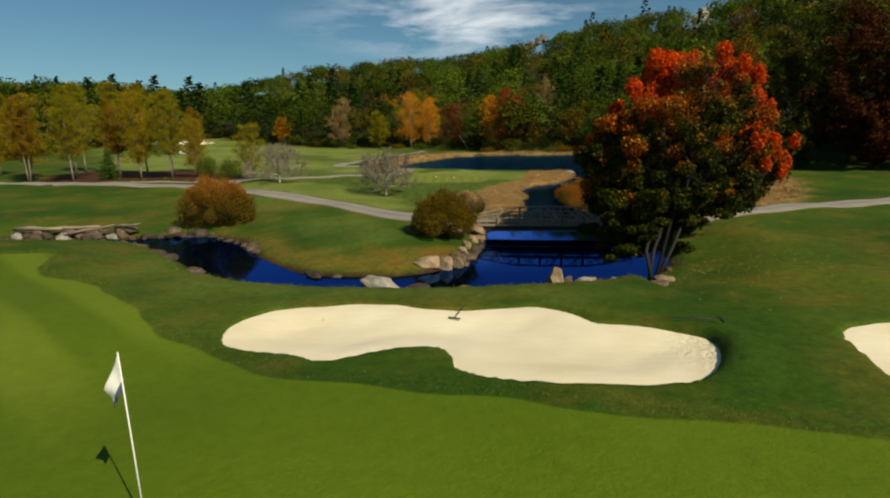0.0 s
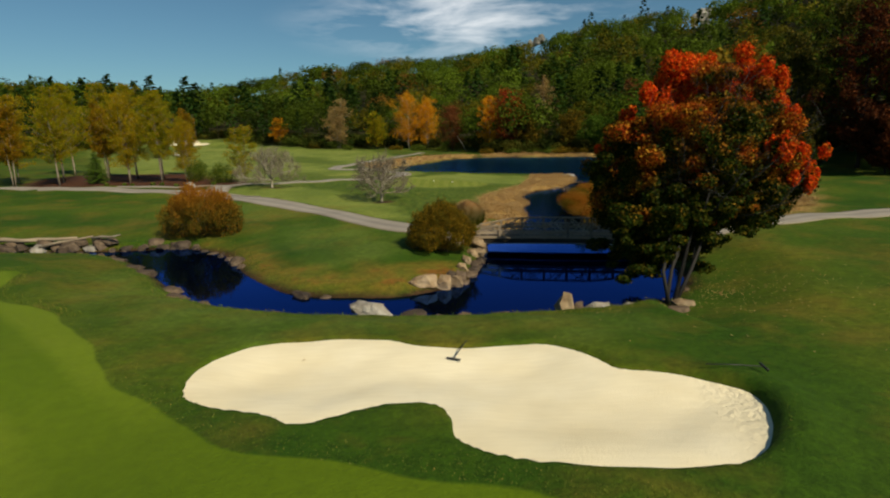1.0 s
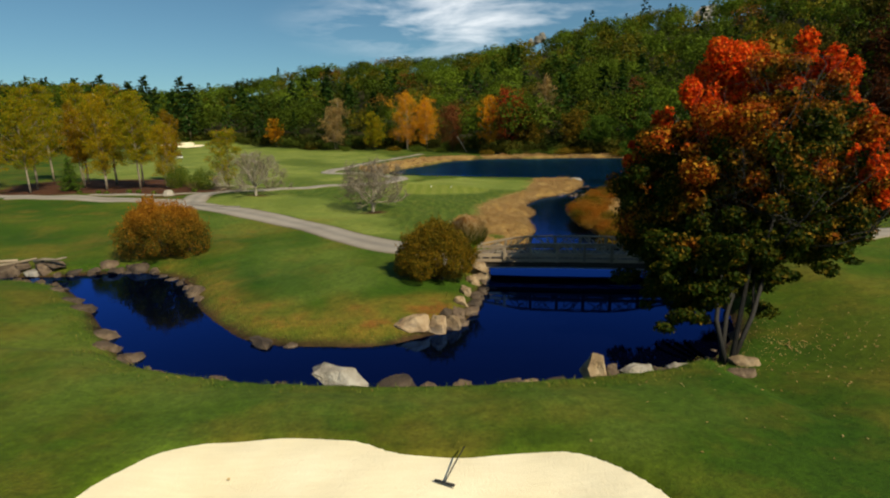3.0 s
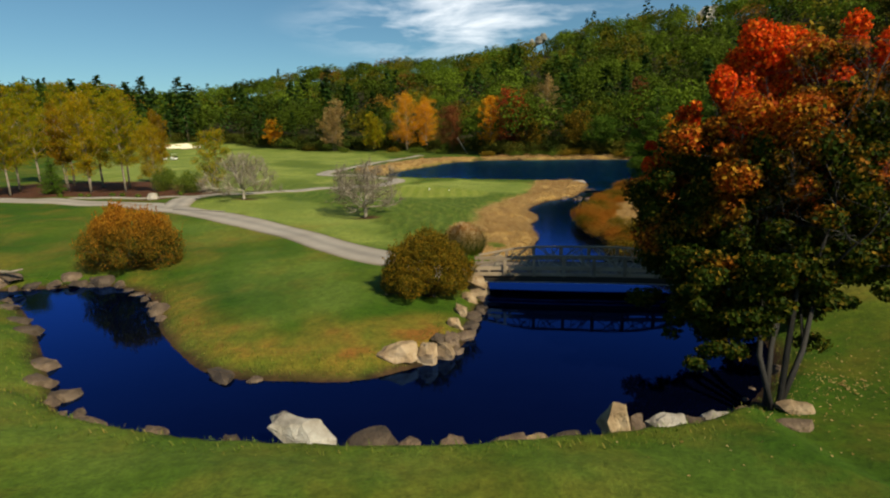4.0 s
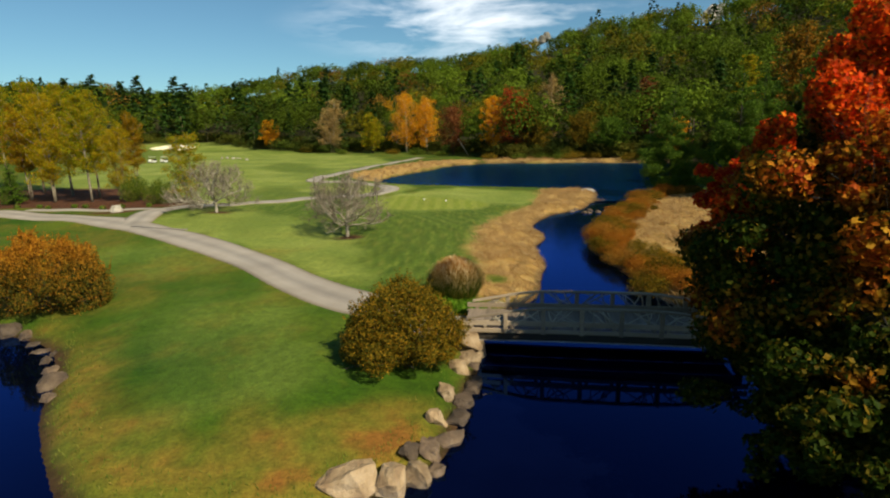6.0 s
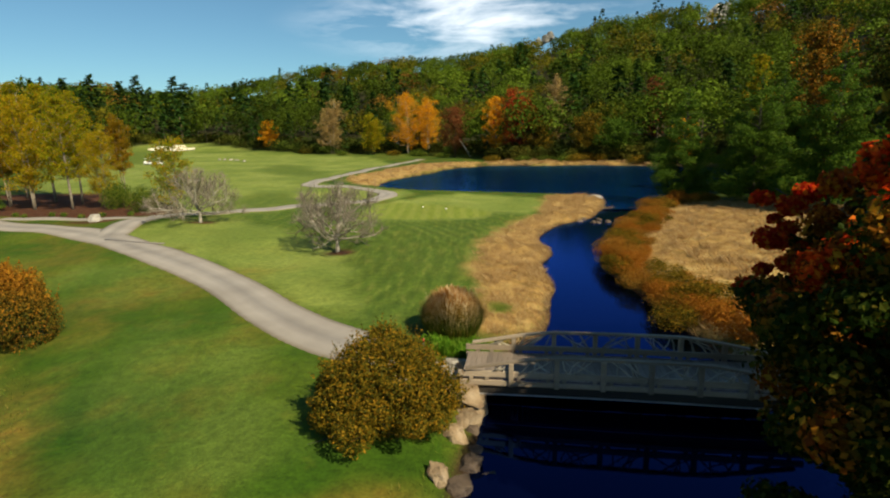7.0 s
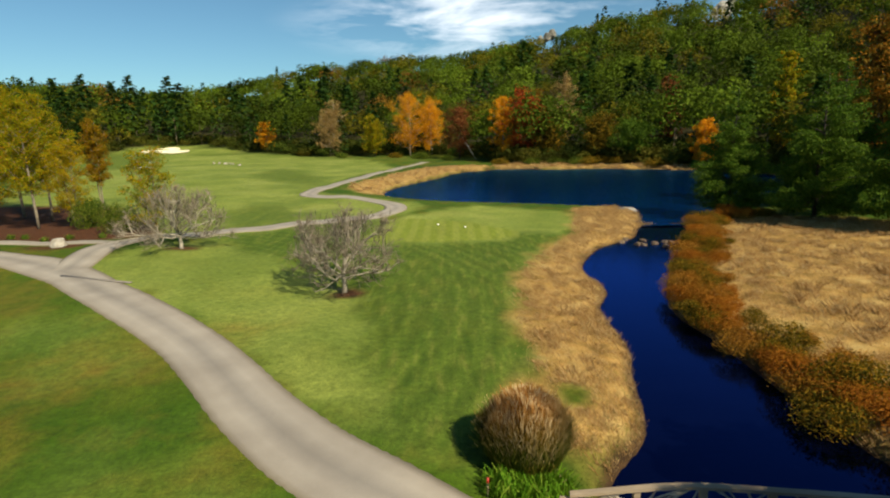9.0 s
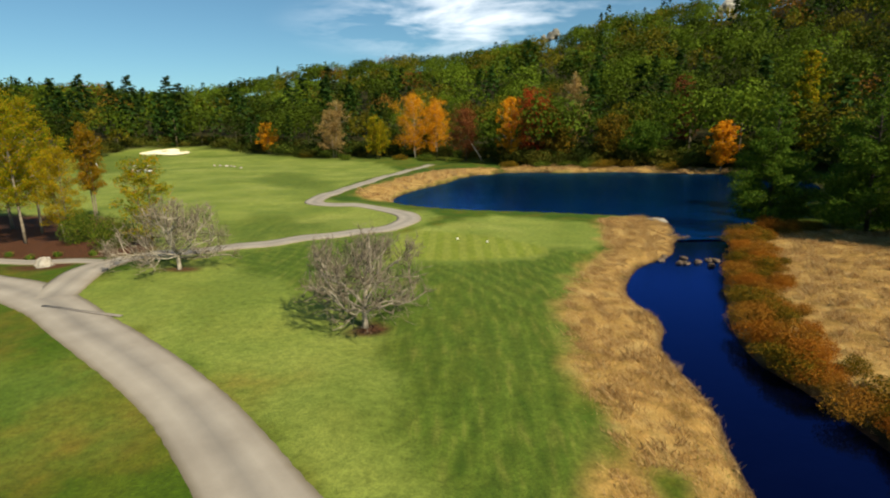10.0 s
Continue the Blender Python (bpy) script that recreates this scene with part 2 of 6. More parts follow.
def sand_material():
    m, nt, b = nodes_of("bunker_sand")
    big, fine = noise_node(nt, 0.35, 4), noise_node(nt, 14, 6, rough=0.7)
    rake = noise_node(nt, 2.5, 4, stretch=(0.5, 3, 1))
    col = ramp(nt, big, [(0.3, (0.76, 0.665, 0.455)), (0.7, (0.84, 0.765, 0.58))])
    col = mixed(nt, 0.12, col, ramp(nt, rake, [(0.3, (0.5, 0.45, 0.38)), (0.7, (1, 1, 1))]), "MULTIPLY")
    nt.links.new(col, b.inputs["Base Color"])
    b.inputs["Roughness"].default_value = 0.95
    at = nt.nodes.new("ShaderNodeAttribute")
    at.attribute_name = "trodden"
    h = math_node(nt, "ADD", math_node(nt, "MULTIPLY", fine, 0.25), math_node(nt, "MULTIPLY", noise_node(nt, 4.5, 3), at.outputs["Fac"]))
    bumped(nt, b, h, 0.7, 0.12)
    return m


def path_material():
    m, nt, b = nodes_of("cart_path_asphalt")
    big, fine = noise_node(nt, 0.5, 5), noise_node(nt, 30, 5, rough=0.7)
    at = nt.nodes.new("ShaderNodeAttribute")
    at.attribute_name = "across"
    tracks = ramp(nt, at.outputs["Fac"], [(0.0, (0.72, 0.66, 0.52)), (0.10, (0.98, 0.95, 0.9)), (0.28, (1.12, 1.1, 1.06)), (0.5, (0.80, 0.79, 0.78)), (0.72, (1.12, 1.1, 1.06)), (0.9, (0.98, 0.95, 0.9)), (1.0, (0.72, 0.66, 0.52))])
    col = ramp(nt, big, [(0.3, (0.235, 0.212, 0.19)), (0.7, (0.305, 0.28, 0.253))])
    col = mixed(nt, 1.0, col, tracks, "MULTIPLY")
    col = mixed(nt, 0.3, col, ramp(nt, fine, [(0.3, (0.5, 0.5, 0.5)), (0.65, (1, 1, 1))]), "MULTIPLY")
    nt.links.new(col, b.inputs["Base Color"])
    b.inputs["Roughness"].default_value = 0.85
    bumped(nt, b, fine, 0.3, 0.01)
    return m


M = {
    "turf": ground_material(), "water": water_material(), "lake": water_material("lake_water", 0.55, 0.12, (0.0001, 0.010, 0.048), (0.08, 0.33, 1.0), 1.25, 0.8), "sand": sand_material(), "path": path_material(),
    "rock": surface("granite", [(0.3, (0.032, 0.021, 0.013)), (0.5, (0.085, 0.056, 0.034)), (0.7, (0.155, 0.11, 0.07))], 1.6, bump=0.8, depth=0.08, fine=6, vary=0.45),
    "pale_rock": surface("pale_granite", [(0.3, (0.136, 0.1122, 0.0884)), (0.48, (0.3128, 0.2788, 0.2312)), (0.7, (0.4488, 0.4216, 0.374))], 1.6, bump=0.9, depth=0.08, fine=6),
    "tan_rock": surface("tan_stone", [(0.3, (0.136, 0.0816, 0.0408)), (0.5, (0.272, 0.1904, 0.1054)), (0.7, (0.3672, 0.2788, 0.1768))], 1.6, bump=0.9, depth=0.08, fine=6),
    "crag_rock": surface("grey_crag", [(0.3, (0.10, 0.095, 0.085)), (0.5, (0.24, 0.23, 0.20)), (0.7, (0.42, 0.40, 0.36))], 0.12, bump=0.9, depth=0.6, fine=6),
    "bark": surface("bark", [(0.3, (0.01496, 0.01156, 0.00816)), (0.7, (0.051, 0.03944, 0.02856))], 3.0, stretch=(1, 1, 0.25), bump=0.8),
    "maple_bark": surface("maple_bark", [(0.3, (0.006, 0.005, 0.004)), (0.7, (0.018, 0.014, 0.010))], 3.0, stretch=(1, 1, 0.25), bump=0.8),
    "birch_bark": surface("birch_bark", [(0.3, (0.136, 0.1088, 0.0748)), (0.6, (0.2856, 0.238, 0.1768))], 2.0, stretch=(1, 1, 3), bump=0.4),
    "grey_bark": surface("grey_bark", [(0.3, (0.2448, 0.2108, 0.1632)), (0.7, (0.408, 0.3604, 0.2924))], 3.0, stretch=(1, 1, 0.3), bump=0.6),
    "twig": surface("twig_bark", [(0.3, (0.15, 0.115, 0.08)), (0.7, (0.32, 0.265, 0.20))], 3.0, bump=0.2),
    "wood": surface("weathered_timber", [(0.3, (0.17, 0.125, 0.08)), (0.7, (0.34, 0.27, 0.19))], 1.5, stretch=(0.2, 1, 1), bump=0.5, fine=12),
    "pale_wood": surface("peeled_branches", [(0.3, (0.28, 0.24, 0.18)), (0.7, (0.46, 0.41, 0.33))], 1.5, stretch=(0.2, 1, 1), bump=0.3, fine=12),
    "deck_wood": surface("worn_deck_boards", [(0.3, (0.15, 0.115, 0.085)), (0.7, (0.25, 0.20, 0.155))], 1.5, stretch=(1, 0.2, 1), bump=0.4, fine=12),
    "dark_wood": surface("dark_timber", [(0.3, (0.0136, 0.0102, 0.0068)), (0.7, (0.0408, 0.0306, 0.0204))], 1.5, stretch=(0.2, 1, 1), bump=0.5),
    "steel": surface("dull_steel", [(0.3, (0.35, 0.34, 0.33)), (0.7, (0.5, 0.49, 0.47))], 3.0, rough=0.5, metal=0.6, bump=0.2),
    "white": surface("white_paint", [(0.3, (0.72, 0.71, 0.68)), (0.7, (0.82, 0.81, 0.78))], 4.0, rough=0.5, bump=0.1),
    "black": surface("black_plastic", [(0.3, (0.0102, 0.0102, 0.0102)), (0.7, (0.0238, 0.0238, 0.0238))], 4.0, rough=0.5, bump=0.1),
    "patch": surface("dark_strip_grey", [(0.3, (0.15, 0.132, 0.12)), (0.7, (0.19, 0.168, 0.152))], 2.0, bump=0.3),
    "ochre": surface("ochre_rubber", [(0.3, (0.204, 0.136, 0.0544)), (0.7, (0.2856, 0.204, 0.0952))], 4.0, rough=0.7, bump=0.1),
}
GREENS = [(0.0, (0.01496, 0.034, 0.0068)), (0.5, (0.034, 0.0646, 0.01088)), (1.0, (0.068, 0.0952, 0.01768))]
M["maple_leaf"] = foliage("maple_leaves", [(0.0, (0.009, 0.020, 0.002)), (0.5, (0.024, 0.042, 0.003)), (0.9, (0.075, 0.07, 0.006)), (1.0, (0.16, 0.10, 0.008))], 0.35,
                          patchy=5.0, height=(6.0, 11.8, [(0.0, (0.20, 0.022, 0.003)), (0.4, (0.36, 0.06, 0.005)), (0.8, (0.44, 0.13, 0.008)), (1.0, (0.46, 0.24, 0.018))]), patch_scale=0.55)
M["maple_top"] = foliage("maple_top_leaves", [(0.0, (0.05, 0.05, 0.006)), (0.10, (0.26, 0.045, 0.006)), (0.4, (0.60, 0.040, 0.004)), (0.75, (0.76, 0.095, 0.006)), (1.0, (0.78, 0.24, 0.018))], 0.45)
M["green_leaf"] = foliage("green_shrub_leaves", [(0.0, (0.0272, 0.0578, 0.0068)), (0.5, (0.068, 0.1088, 0.01088)), (1.0, (0.1632, 0.1768, 0.0204))], 0.3)
M["scarlet_leaf"] = foliage("scarlet_leaves", [(0.0, (0.3264, 0.00952, 0.00408)), (0.5, (0.544, 0.0306, 0.00544)), (0.8, (0.612, 0.0884, 0.0068)), (1.0, (0.612, 0.2176, 0.017))], 0.5)
M["wood_leaf"] = foliage("woodland_leaves", [(0.0, (0.88, 0.90, 0.82)), (0.6, (1.0, 1.0, 0.95)), (1.0, (1.14, 1.10, 0.98))], 0.3, tint=True)
M["birch_leaf"] = foliage("birch_leaves", [(0.0, (0.06, 0.10, 0.004)), (0.35, (0.19, 0.22, 0.007)), (0.75, (0.38, 0.30, 0.009)), (1.0, (0.42, 0.18, 0.008))], 0.45)
M["birch_gold"] = foliage("golden_birch_leaves", [(0.0, (0.12, 0.12, 0.005)), (0.4, (0.28, 0.24, 0.007)), (0.8, (0.46, 0.31, 0.009)), (1.0, (0.46, 0.19, 0.008))], 0.45)
M["birch_rust"] = foliage("russet_birch_leaves", [(0.0, (0.07, 0.08, 0.004)), (0.4, (0.22, 0.15, 0.007)), (0.8, (0.36, 0.19, 0.008)), (1.0, (0.36, 0.11, 0.008))], 0.45)
M["orange_leaf"] = foliage("orange_leaves", [(0.0, (0.40, 0.14, 0.006)), (0.5, (0.66, 0.28, 0.010)), (1.0, (0.74, 0.40, 0.02))], 0.4)
M["rust_leaf"] = foliage("rust_leaves", [(0.0, (0.0952, 0.0272, 0.00952)), (0.5, (0.1768, 0.051, 0.017)), (1.0, (0.204, 0.0952, 0.0272))], 0.3)
M["red_leaf"] = foliage("red_leaves", [(0.0, (0.15, 0.015, 0.006)), (0.5, (0.34, 0.035, 0.010)), (1.0, (0.44, 0.12, 0.02))], 0.35)
M["buff_leaf"] = foliage("buff_leaves", [(0.0, (0.1632, 0.0952, 0.0306)), (0.5, (0.3128, 0.1972, 0.068)), (1.0, (0.3944, 0.2856, 0.1156))], 0.3)
M["pine_leaf"] = foliage("pine_needles", [(0.0, (0.030, 0.070, 0.006)), (0.5, (0.065, 0.125, 0.010)), (1.0, (0.12, 0.18, 0.018))], 0.35)
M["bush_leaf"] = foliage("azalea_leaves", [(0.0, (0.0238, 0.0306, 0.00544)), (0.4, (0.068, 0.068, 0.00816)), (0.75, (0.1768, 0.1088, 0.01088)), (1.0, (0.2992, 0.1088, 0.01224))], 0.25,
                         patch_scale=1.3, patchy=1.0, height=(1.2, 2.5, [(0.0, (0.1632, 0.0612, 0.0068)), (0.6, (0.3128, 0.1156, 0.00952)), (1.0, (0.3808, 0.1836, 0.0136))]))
M["shrub_leaf"] = foliage("shrub_leaves", [(0.0, (0.024, 0.030, 0.004)), (0.4, (0.085, 0.072, 0.006)), (0.7, (0.18, 0.115, 0.008)), (1.0, (0.30, 0.15, 0.010))], 0.25)
M["plume"] = foliage("ornamental_grass", [(0.0, (0.025, 0.05, 0.006)), (0.6, (0.075, 0.10, 0.010)), (1.0, (0.17, 0.13, 0.02))], 0.4,
                     patchy=0.5, height=(1.05, 2.15, [(0.0, (0.26, 0.10, 0.02)), (0.5, (0.42, 0.20, 0.05)), (0.75, (0.58, 0.42, 0.22)), (1.0, (0.68, 0.54, 0.33))]))
M["oak_olive"] = foliage("olive_oak_leaves", [(0.0, (0.018, 0.024, 0.004)), (0.5, (0.05, 0.055, 0.006)), (1.0, (0.12, 0.085, 0.010))], 0.3)
M["oak_amber"] = foliage("amber_oak_leaves", [(0.0, (0.045, 0.045, 0.005)), (0.4, (0.13, 0.085, 0.008)), (0.75, (0.27, 0.10, 0.008)), (1.0, (0.34, 0.16, 0.012))], 0.3)
M["oak_dusk"] = foliage("dusky_green_leaves", [(0.0, (0.012, 0.022, 0.003)), (0.6, (0.035, 0.05, 0.005)), (1.0, (0.08, 0.07, 0.008))], 0.3,
                        patchy=2.0, patch_scale=0.5, height=(9.0, 12.0, [(0.0, (0.10, 0.07, 0.006)), (0.6, (0.19, 0.12, 0.008)), (1.0, (0.24, 0.15, 0.010))]))
M["oak_wine"] = foliage("wine_red_leaves", [(0.0, (0.022, 0.012, 0.004)), (0.5, (0.07, 0.018, 0.006)), (1.0, (0.13, 0.035, 0.008))], 0.3)
M["lily"] = foliage("daylily_leaves", [(0.0, (0.0544, 0.1496, 0.00952)), (0.6, (0.1156, 0.2448, 0.0136)), (1.0, (0.204, 0.2856, 0.034))], 0.3)
M["straw"] = foliage("dry_grass", [(0.0, (0.26, 0.145, 0.05)), (0.5, (0.42, 0.27, 0.115)), (1.0, (0.52, 0.38, 0.19))], 0.35)
M["scrub_mix"] = foliage("mixed_scrub", [(0.0, (0.034, 0.0374, 0.00544)), (0.4, (0.1088, 0.0816, 0.00952)), (0.7, (0.2312, 0.1156, 0.0136)), (1.0, (0.3128, 0.1768, 0.0272))], 0.3,
                         patchy=1.5, patch_scale=1.2, height=(0.3, 1.0, [(0.0, (0.2448, 0.0748, 0.00816)), (1.0, (0.3536, 0.17, 0.0204))]))
M["amber"] = foliage("amber_scrub", [(0.0, (0.1768, 0.0578, 0.0068)), (0.5, (0.2992, 0.102, 0.00952)), (1.0, (0.34, 0.1496, 0.0136))], 0.3)

# ---- plan: outlines in metres, round which the ground is shaped ----
POND = [(-36, 55.6), (-30, 54.8), (-26, 54.5), (-23, 54.9), (-20.6, 55.2), (-17.3, 53.6), (-14.6, 50.5), (-13.0, 47.6), (-10.6, 44.7), (-8.6, 42.8), (-6.6, 42.2), (-3.2, 42.0), (-1.5, 42.7), (-0.1, 43.7), (0.8, 45.0), (1.5, 48.0), (2.0, 50.4), (2.2, 53.4), (3.8, 57.2), (5.8, 60.0), (6.8, 64.5), (7.5, 67), (7.6, 70.5), (7.8, 73.4), (9.1, 76.8), (8.8, 81.7), (9.8, 85.2), (12.3, 89.7), (16.3, 93.6), (19.3, 99.5), (23.5, 99.5), (21.5, 94), (19, 89), (16.4, 84.7), (14.7, 80.7), (12.6, 75.8), (11.6, 71.6), (12.0, 68), (12.1, 64), (12.3, 60), (13.0, 55), (13.3, 50), (13.0, 45.5), (12.0, 42.8), (10.6, 41.0), (9.2, 39.6), (7.2, 38.15), (5.4, 37.75), (4.0, 37.5), (1.8, 37.3), (0.3, 37.1), (-1.5, 37.15), (-4.6, 37.4), (-6.7, 37.7), (-10.3, 38.8), (-12.2, 40.1), (-13.7, 41.8), (-15.6, 44.0), (-18.4, 47.2), (-22.5, 51.3), (-26, 53.1), (-30, 53.6), (-36, 54.6)]
LAKE = [(19.0, 101.0), (20.6, 104), (21.4, 111), (15.2, 115), (7.0, 118.7), (-0.6, 121.5), (-6.3, 125.3), (-11.4, 130.7), (-13.2, 137), (-10.6, 149.3), (-4, 165), (0, 178), (11.9, 187), (25, 184), (39, 181), (59, 167), (64, 150), (52, 128), (38, 114), (29.5, 106), (25.0, 101)]
BUNKER = [(-7.72, 30.5), (-7.35, 29.1), (-6.75, 28.5), (-5.9, 28.1), (-5.0, 27.85), (-4.45, 27.6), (-3.92, 27.2), (-3.4, 27.32), (-2.6, 27.82), (-1.85, 28.15), (-1.0, 28.2), (-0.38, 27.85), (-0.14, 27.1), (-0.08, 26.35), (0.38, 25.75), (1.05, 25.35), (1.85, 25.1), (2.8, 25.0), (3.9, 25.0), (5.25, 25.15), (5.95, 25.5), (6.5, 26.0), (7.2, 27.1), (7.45, 28.2), (7.1, 28.85), (6.3, 29.4), (5.6, 29.75), (4.58, 30.05), (4.13, 30.85), (3.45, 31.85), (2.7, 32.35), (1.9, 32.46), (0.4, 32.35), (-1.15, 32.48), (-2.3, 33.02), (-4.5, 33.25), (-6.6, 33.0), (-7.45, 31.8)]
SIDE_BUNKER = [(11.15, 27.2), (11.8, 28.95), (12.9, 29.6), (14.4, 30.0), (16.4, 29.8), (17.6, 28.4), (17.0, 26.0), (14.6, 24.6), (11.8, 24.4), (10.6, 25.4)]
FAR_BUNKER = [(-136, 272), (-130, 269), (-120, 268), (-114, 271), (-116, 276), (-121, 277), (-124, 284), (-131, 285), (-135, 280)]
GREEN = [(-24, 44), (-21.5, 39.6), (-16.5, 36.5), (-13, 33.2), (-9.75, 29.8), (-7.6, 28.0), (-5.3, 26.3), (-2.9, 25.5), (-0.8, 24.8), (0.75, 24.33), (2.23, 23.7), (3.86, 23.3), (5.45, 23.1), (8.0, 22.6), (12, 20.5), (14, 10), (-10, 4), (-26, 14), (-31, 30), (-29, 42)]
HEIGHTS = [(0, 10, 2.1), (-6, 21, 2.12), (6, 20, 2.1), (-16, 24, 1.9), (-12, 31, 1.75), (-24, 42, 1.3), (-9, 36, 1.1), (0, 36, 1.08), (-20, 46, 0.9), (10, 35, 1.25), (11, 40, 0.75), (16, 33, 1.6), (18, 44, 1.3),
           (30, 40, 1.9), (28, 55, 1.6), (42, 70, 2.2), (60, 60, 3.4), (60, 100, 4), (-6, 46, 0.75), (-10, 52, 1.0), (-1, 46, 0.8), (-4, 52, 1.1), (0, 54, 1.2), (-15, 62, 1.2), (-20, 60, 0.9), (-30, 62, 0.8), (-40, 60, 1.0),
           (-35, 75, 1.2), (-25, 78, 1.7), (-30, 86, 1.8), (-45, 95, 1.8), (-8, 75, 0.9), (-24, 86, 1.5), (0, 62, 1.0), (3, 75, 0.8), (0, 90, 0.8), (10, 100, 0.7), (18, 108, 0.6), (-8, 112, 1.2), (-10, 130, 1.0),
           (-20, 122, 1.4), (-40, 120, 1.9), (-25, 160, 1.2), (-15, 195, 1.0), (-60, 150, 2.2), (-85, 190, 2.5), (-125, 267, 4.0), (-125, 278, 5.6), (-125, 290, 7.2), (-110, 292, 6), (-145, 290, 7.2), (-100, 264, 3.2), (-150, 264, 4.6), (-160, 310, 8), (-50, 230, 2.0), (-15, 250, 1.8), (5, 235, 1.2), (20, 200, 0.8),
           (55, 172, 0.8), (18, 65, 0.8), (25, 80, 0.9), (25, 95, 0.8), (32, 100, 1.0), (45, 90, 1.8), (55, 130, 2.0), (0, -50, 2.5), (-60, 0, 2.5), (60, 0, 3.0), (14, 53, 1.2), (20, 52, 1.5),
           (0, 30, 1.15), (-6, 31, 1.25), (5, 29, 1.35), (0, 25.5, 2.05), (6, 25, 2.15), (-4, 27.2, 1.95), (10, 29, 1.75), (-12, 63, 1.35), (-6, 57.5, 1.3), (-2, 54.5, 1.22), (-17, 69, 1.5), (-21, 73, 1.65), (1.5, 53.3, 1.15), (-33, 84, 1.75), (5.2, 30.6, 1.6), (8.2, 27.5, 2.0), (-8.2, 29.5, 1.8), (0, 33.4, 1.36), (5, 36, 1.15), (3, 24.3, 2.25)]
LAKE_Z = 0.12


def rounded(points, closed=True, steps=6):
    """A smooth line through the points (Catmull-Rom)."""
    p = np.array(points, float)
    n = len(p)
    out = []
    for i in range(n if closed else n - 1):
        a, b, c, d = (p[(i + k) % n] if closed else p[min(max(i + k, 0), n - 1)] for k in (-1, 0, 1, 2))
        for s in np.arange(steps) / steps:
            out.append(0.5 * (2 * b + (c - a) * s + (2 * a - 5 * b + 4 * c - d) * s * s + (3 * b - a - 3 * c + d) * s ** 3))
    if not closed:
        out.append(p[-1])
    return np.array(out)


def inside_by(poly, x, y, reach=8.0):
    """Signed distance to a closed outline: negative inside, capped at reach."""
    x, y = np.asarray(x, float), np.asarray(y, float)
    out = np.full(x.shape, reach)
    lo, hi = poly.min(0) - reach, poly.max(0) + reach
    near = (x > lo[0]) & (x < hi[0]) & (y > lo[1]) & (y < hi[1])
    px, py = x[near], y[near]
    d2, odd = np.full(px.shape, 1e9), np.zeros(px.shape, bool)
    for (ax, ay), (bx, by) in zip(poly, np.roll(poly, -1, 0)):
        ux, uy = bx - ax, by - ay
        t = np.clip(((px - ax) * ux + (py - ay) * uy) / max(ux * ux + uy * uy, 1e-9), 0, 1)
        d2 = np.minimum(d2, (px - ax - t * ux) ** 2 + (py - ay - t * uy) ** 2)
        if ay != by:
            odd ^= ((ay > py) != (by > py)) & (px < ux * (py - ay) / uy + ax)
    d = np.sqrt(d2)
    out[near] = np.minimum(np.where(odd, -d, d), reach)
    return out


def smooth(v, lo, hi):
    t = np.clip((np.asarray(v, float) - lo) / (hi - lo), 0, 1)
    return t * t * (3 - 2 * t)


O_POND, O_LAKE, O_BUNKER, O_SIDE, O_FAR, O_GREEN = (rounded(p) for p in (POND, LAKE, BUNKER, SIDE_BUNKER, FAR_BUNKER, GREEN))
RIDGE_AZ = [-80, -60, -45, -27.4, -22, -16.7, -11, -5.1, 1, 7.1, 13, 18.7, 24, 29, 33.4, 45, 70, 90]
RIDGE_TAN = [0.075, 0.082, 0.084, 0.085, 0.095, 0.108, 0.116, 0.137, 0.139, 0.154, 0.167, 0.183, 0.192, 0.205, 0.232, 0.26, 0.2, 0.12]
FOOT_AZ = [-80, -40, -28, -23, -16, -11, -5, 0, 4, 8, 13, 22, 30, 36, 45, 90]
FOOT_R = [150, 200, 312, 305, 255, 236, 242, 228, 192, 184, 182, 172, 138, 100, 95, 110]


def broad_height(x, y):
    x, y = np.asarray(x, float), np.asarray(y, float)
    num, den = np.zeros(x.shape), np.zeros(x.shape)
    for cx, cy, cz in HEIGHTS:
        w = ((x - cx) ** 2 + (y - cy) ** 2 + 9.0) ** -1.6
        num += w * cz
        den += w
    z = num / den
    az = np.degrees(np.arctan2(x, y - 14))
    r = np.hypot(x, y - 14)
    ridge_r = 560.0
    top = np.interp(az, RIDGE_AZ, RIDGE_TAN) * ridge_r + 7.75 - 17
    foot = np.interp(az, FOOT_AZ, FOOT_R)
    t = np.clip((r - foot) / (ridge_r - foot), 0, 1.0)
    lift = (0.45 * t + 0.55 * t * t * (3 - 2 * t)) * np.maximum(top - z, 0)
    lift += 5.0 * smooth(t, 0.0, 1) * np.sin(x / 37.0 + 1.3) * np.sin(y / 45.0)
    front = smooth(np.abs(az), 95, 80)
    return z + lift * front - 0.25 * np.maximum(r - 620, 0) * 0.2 * front


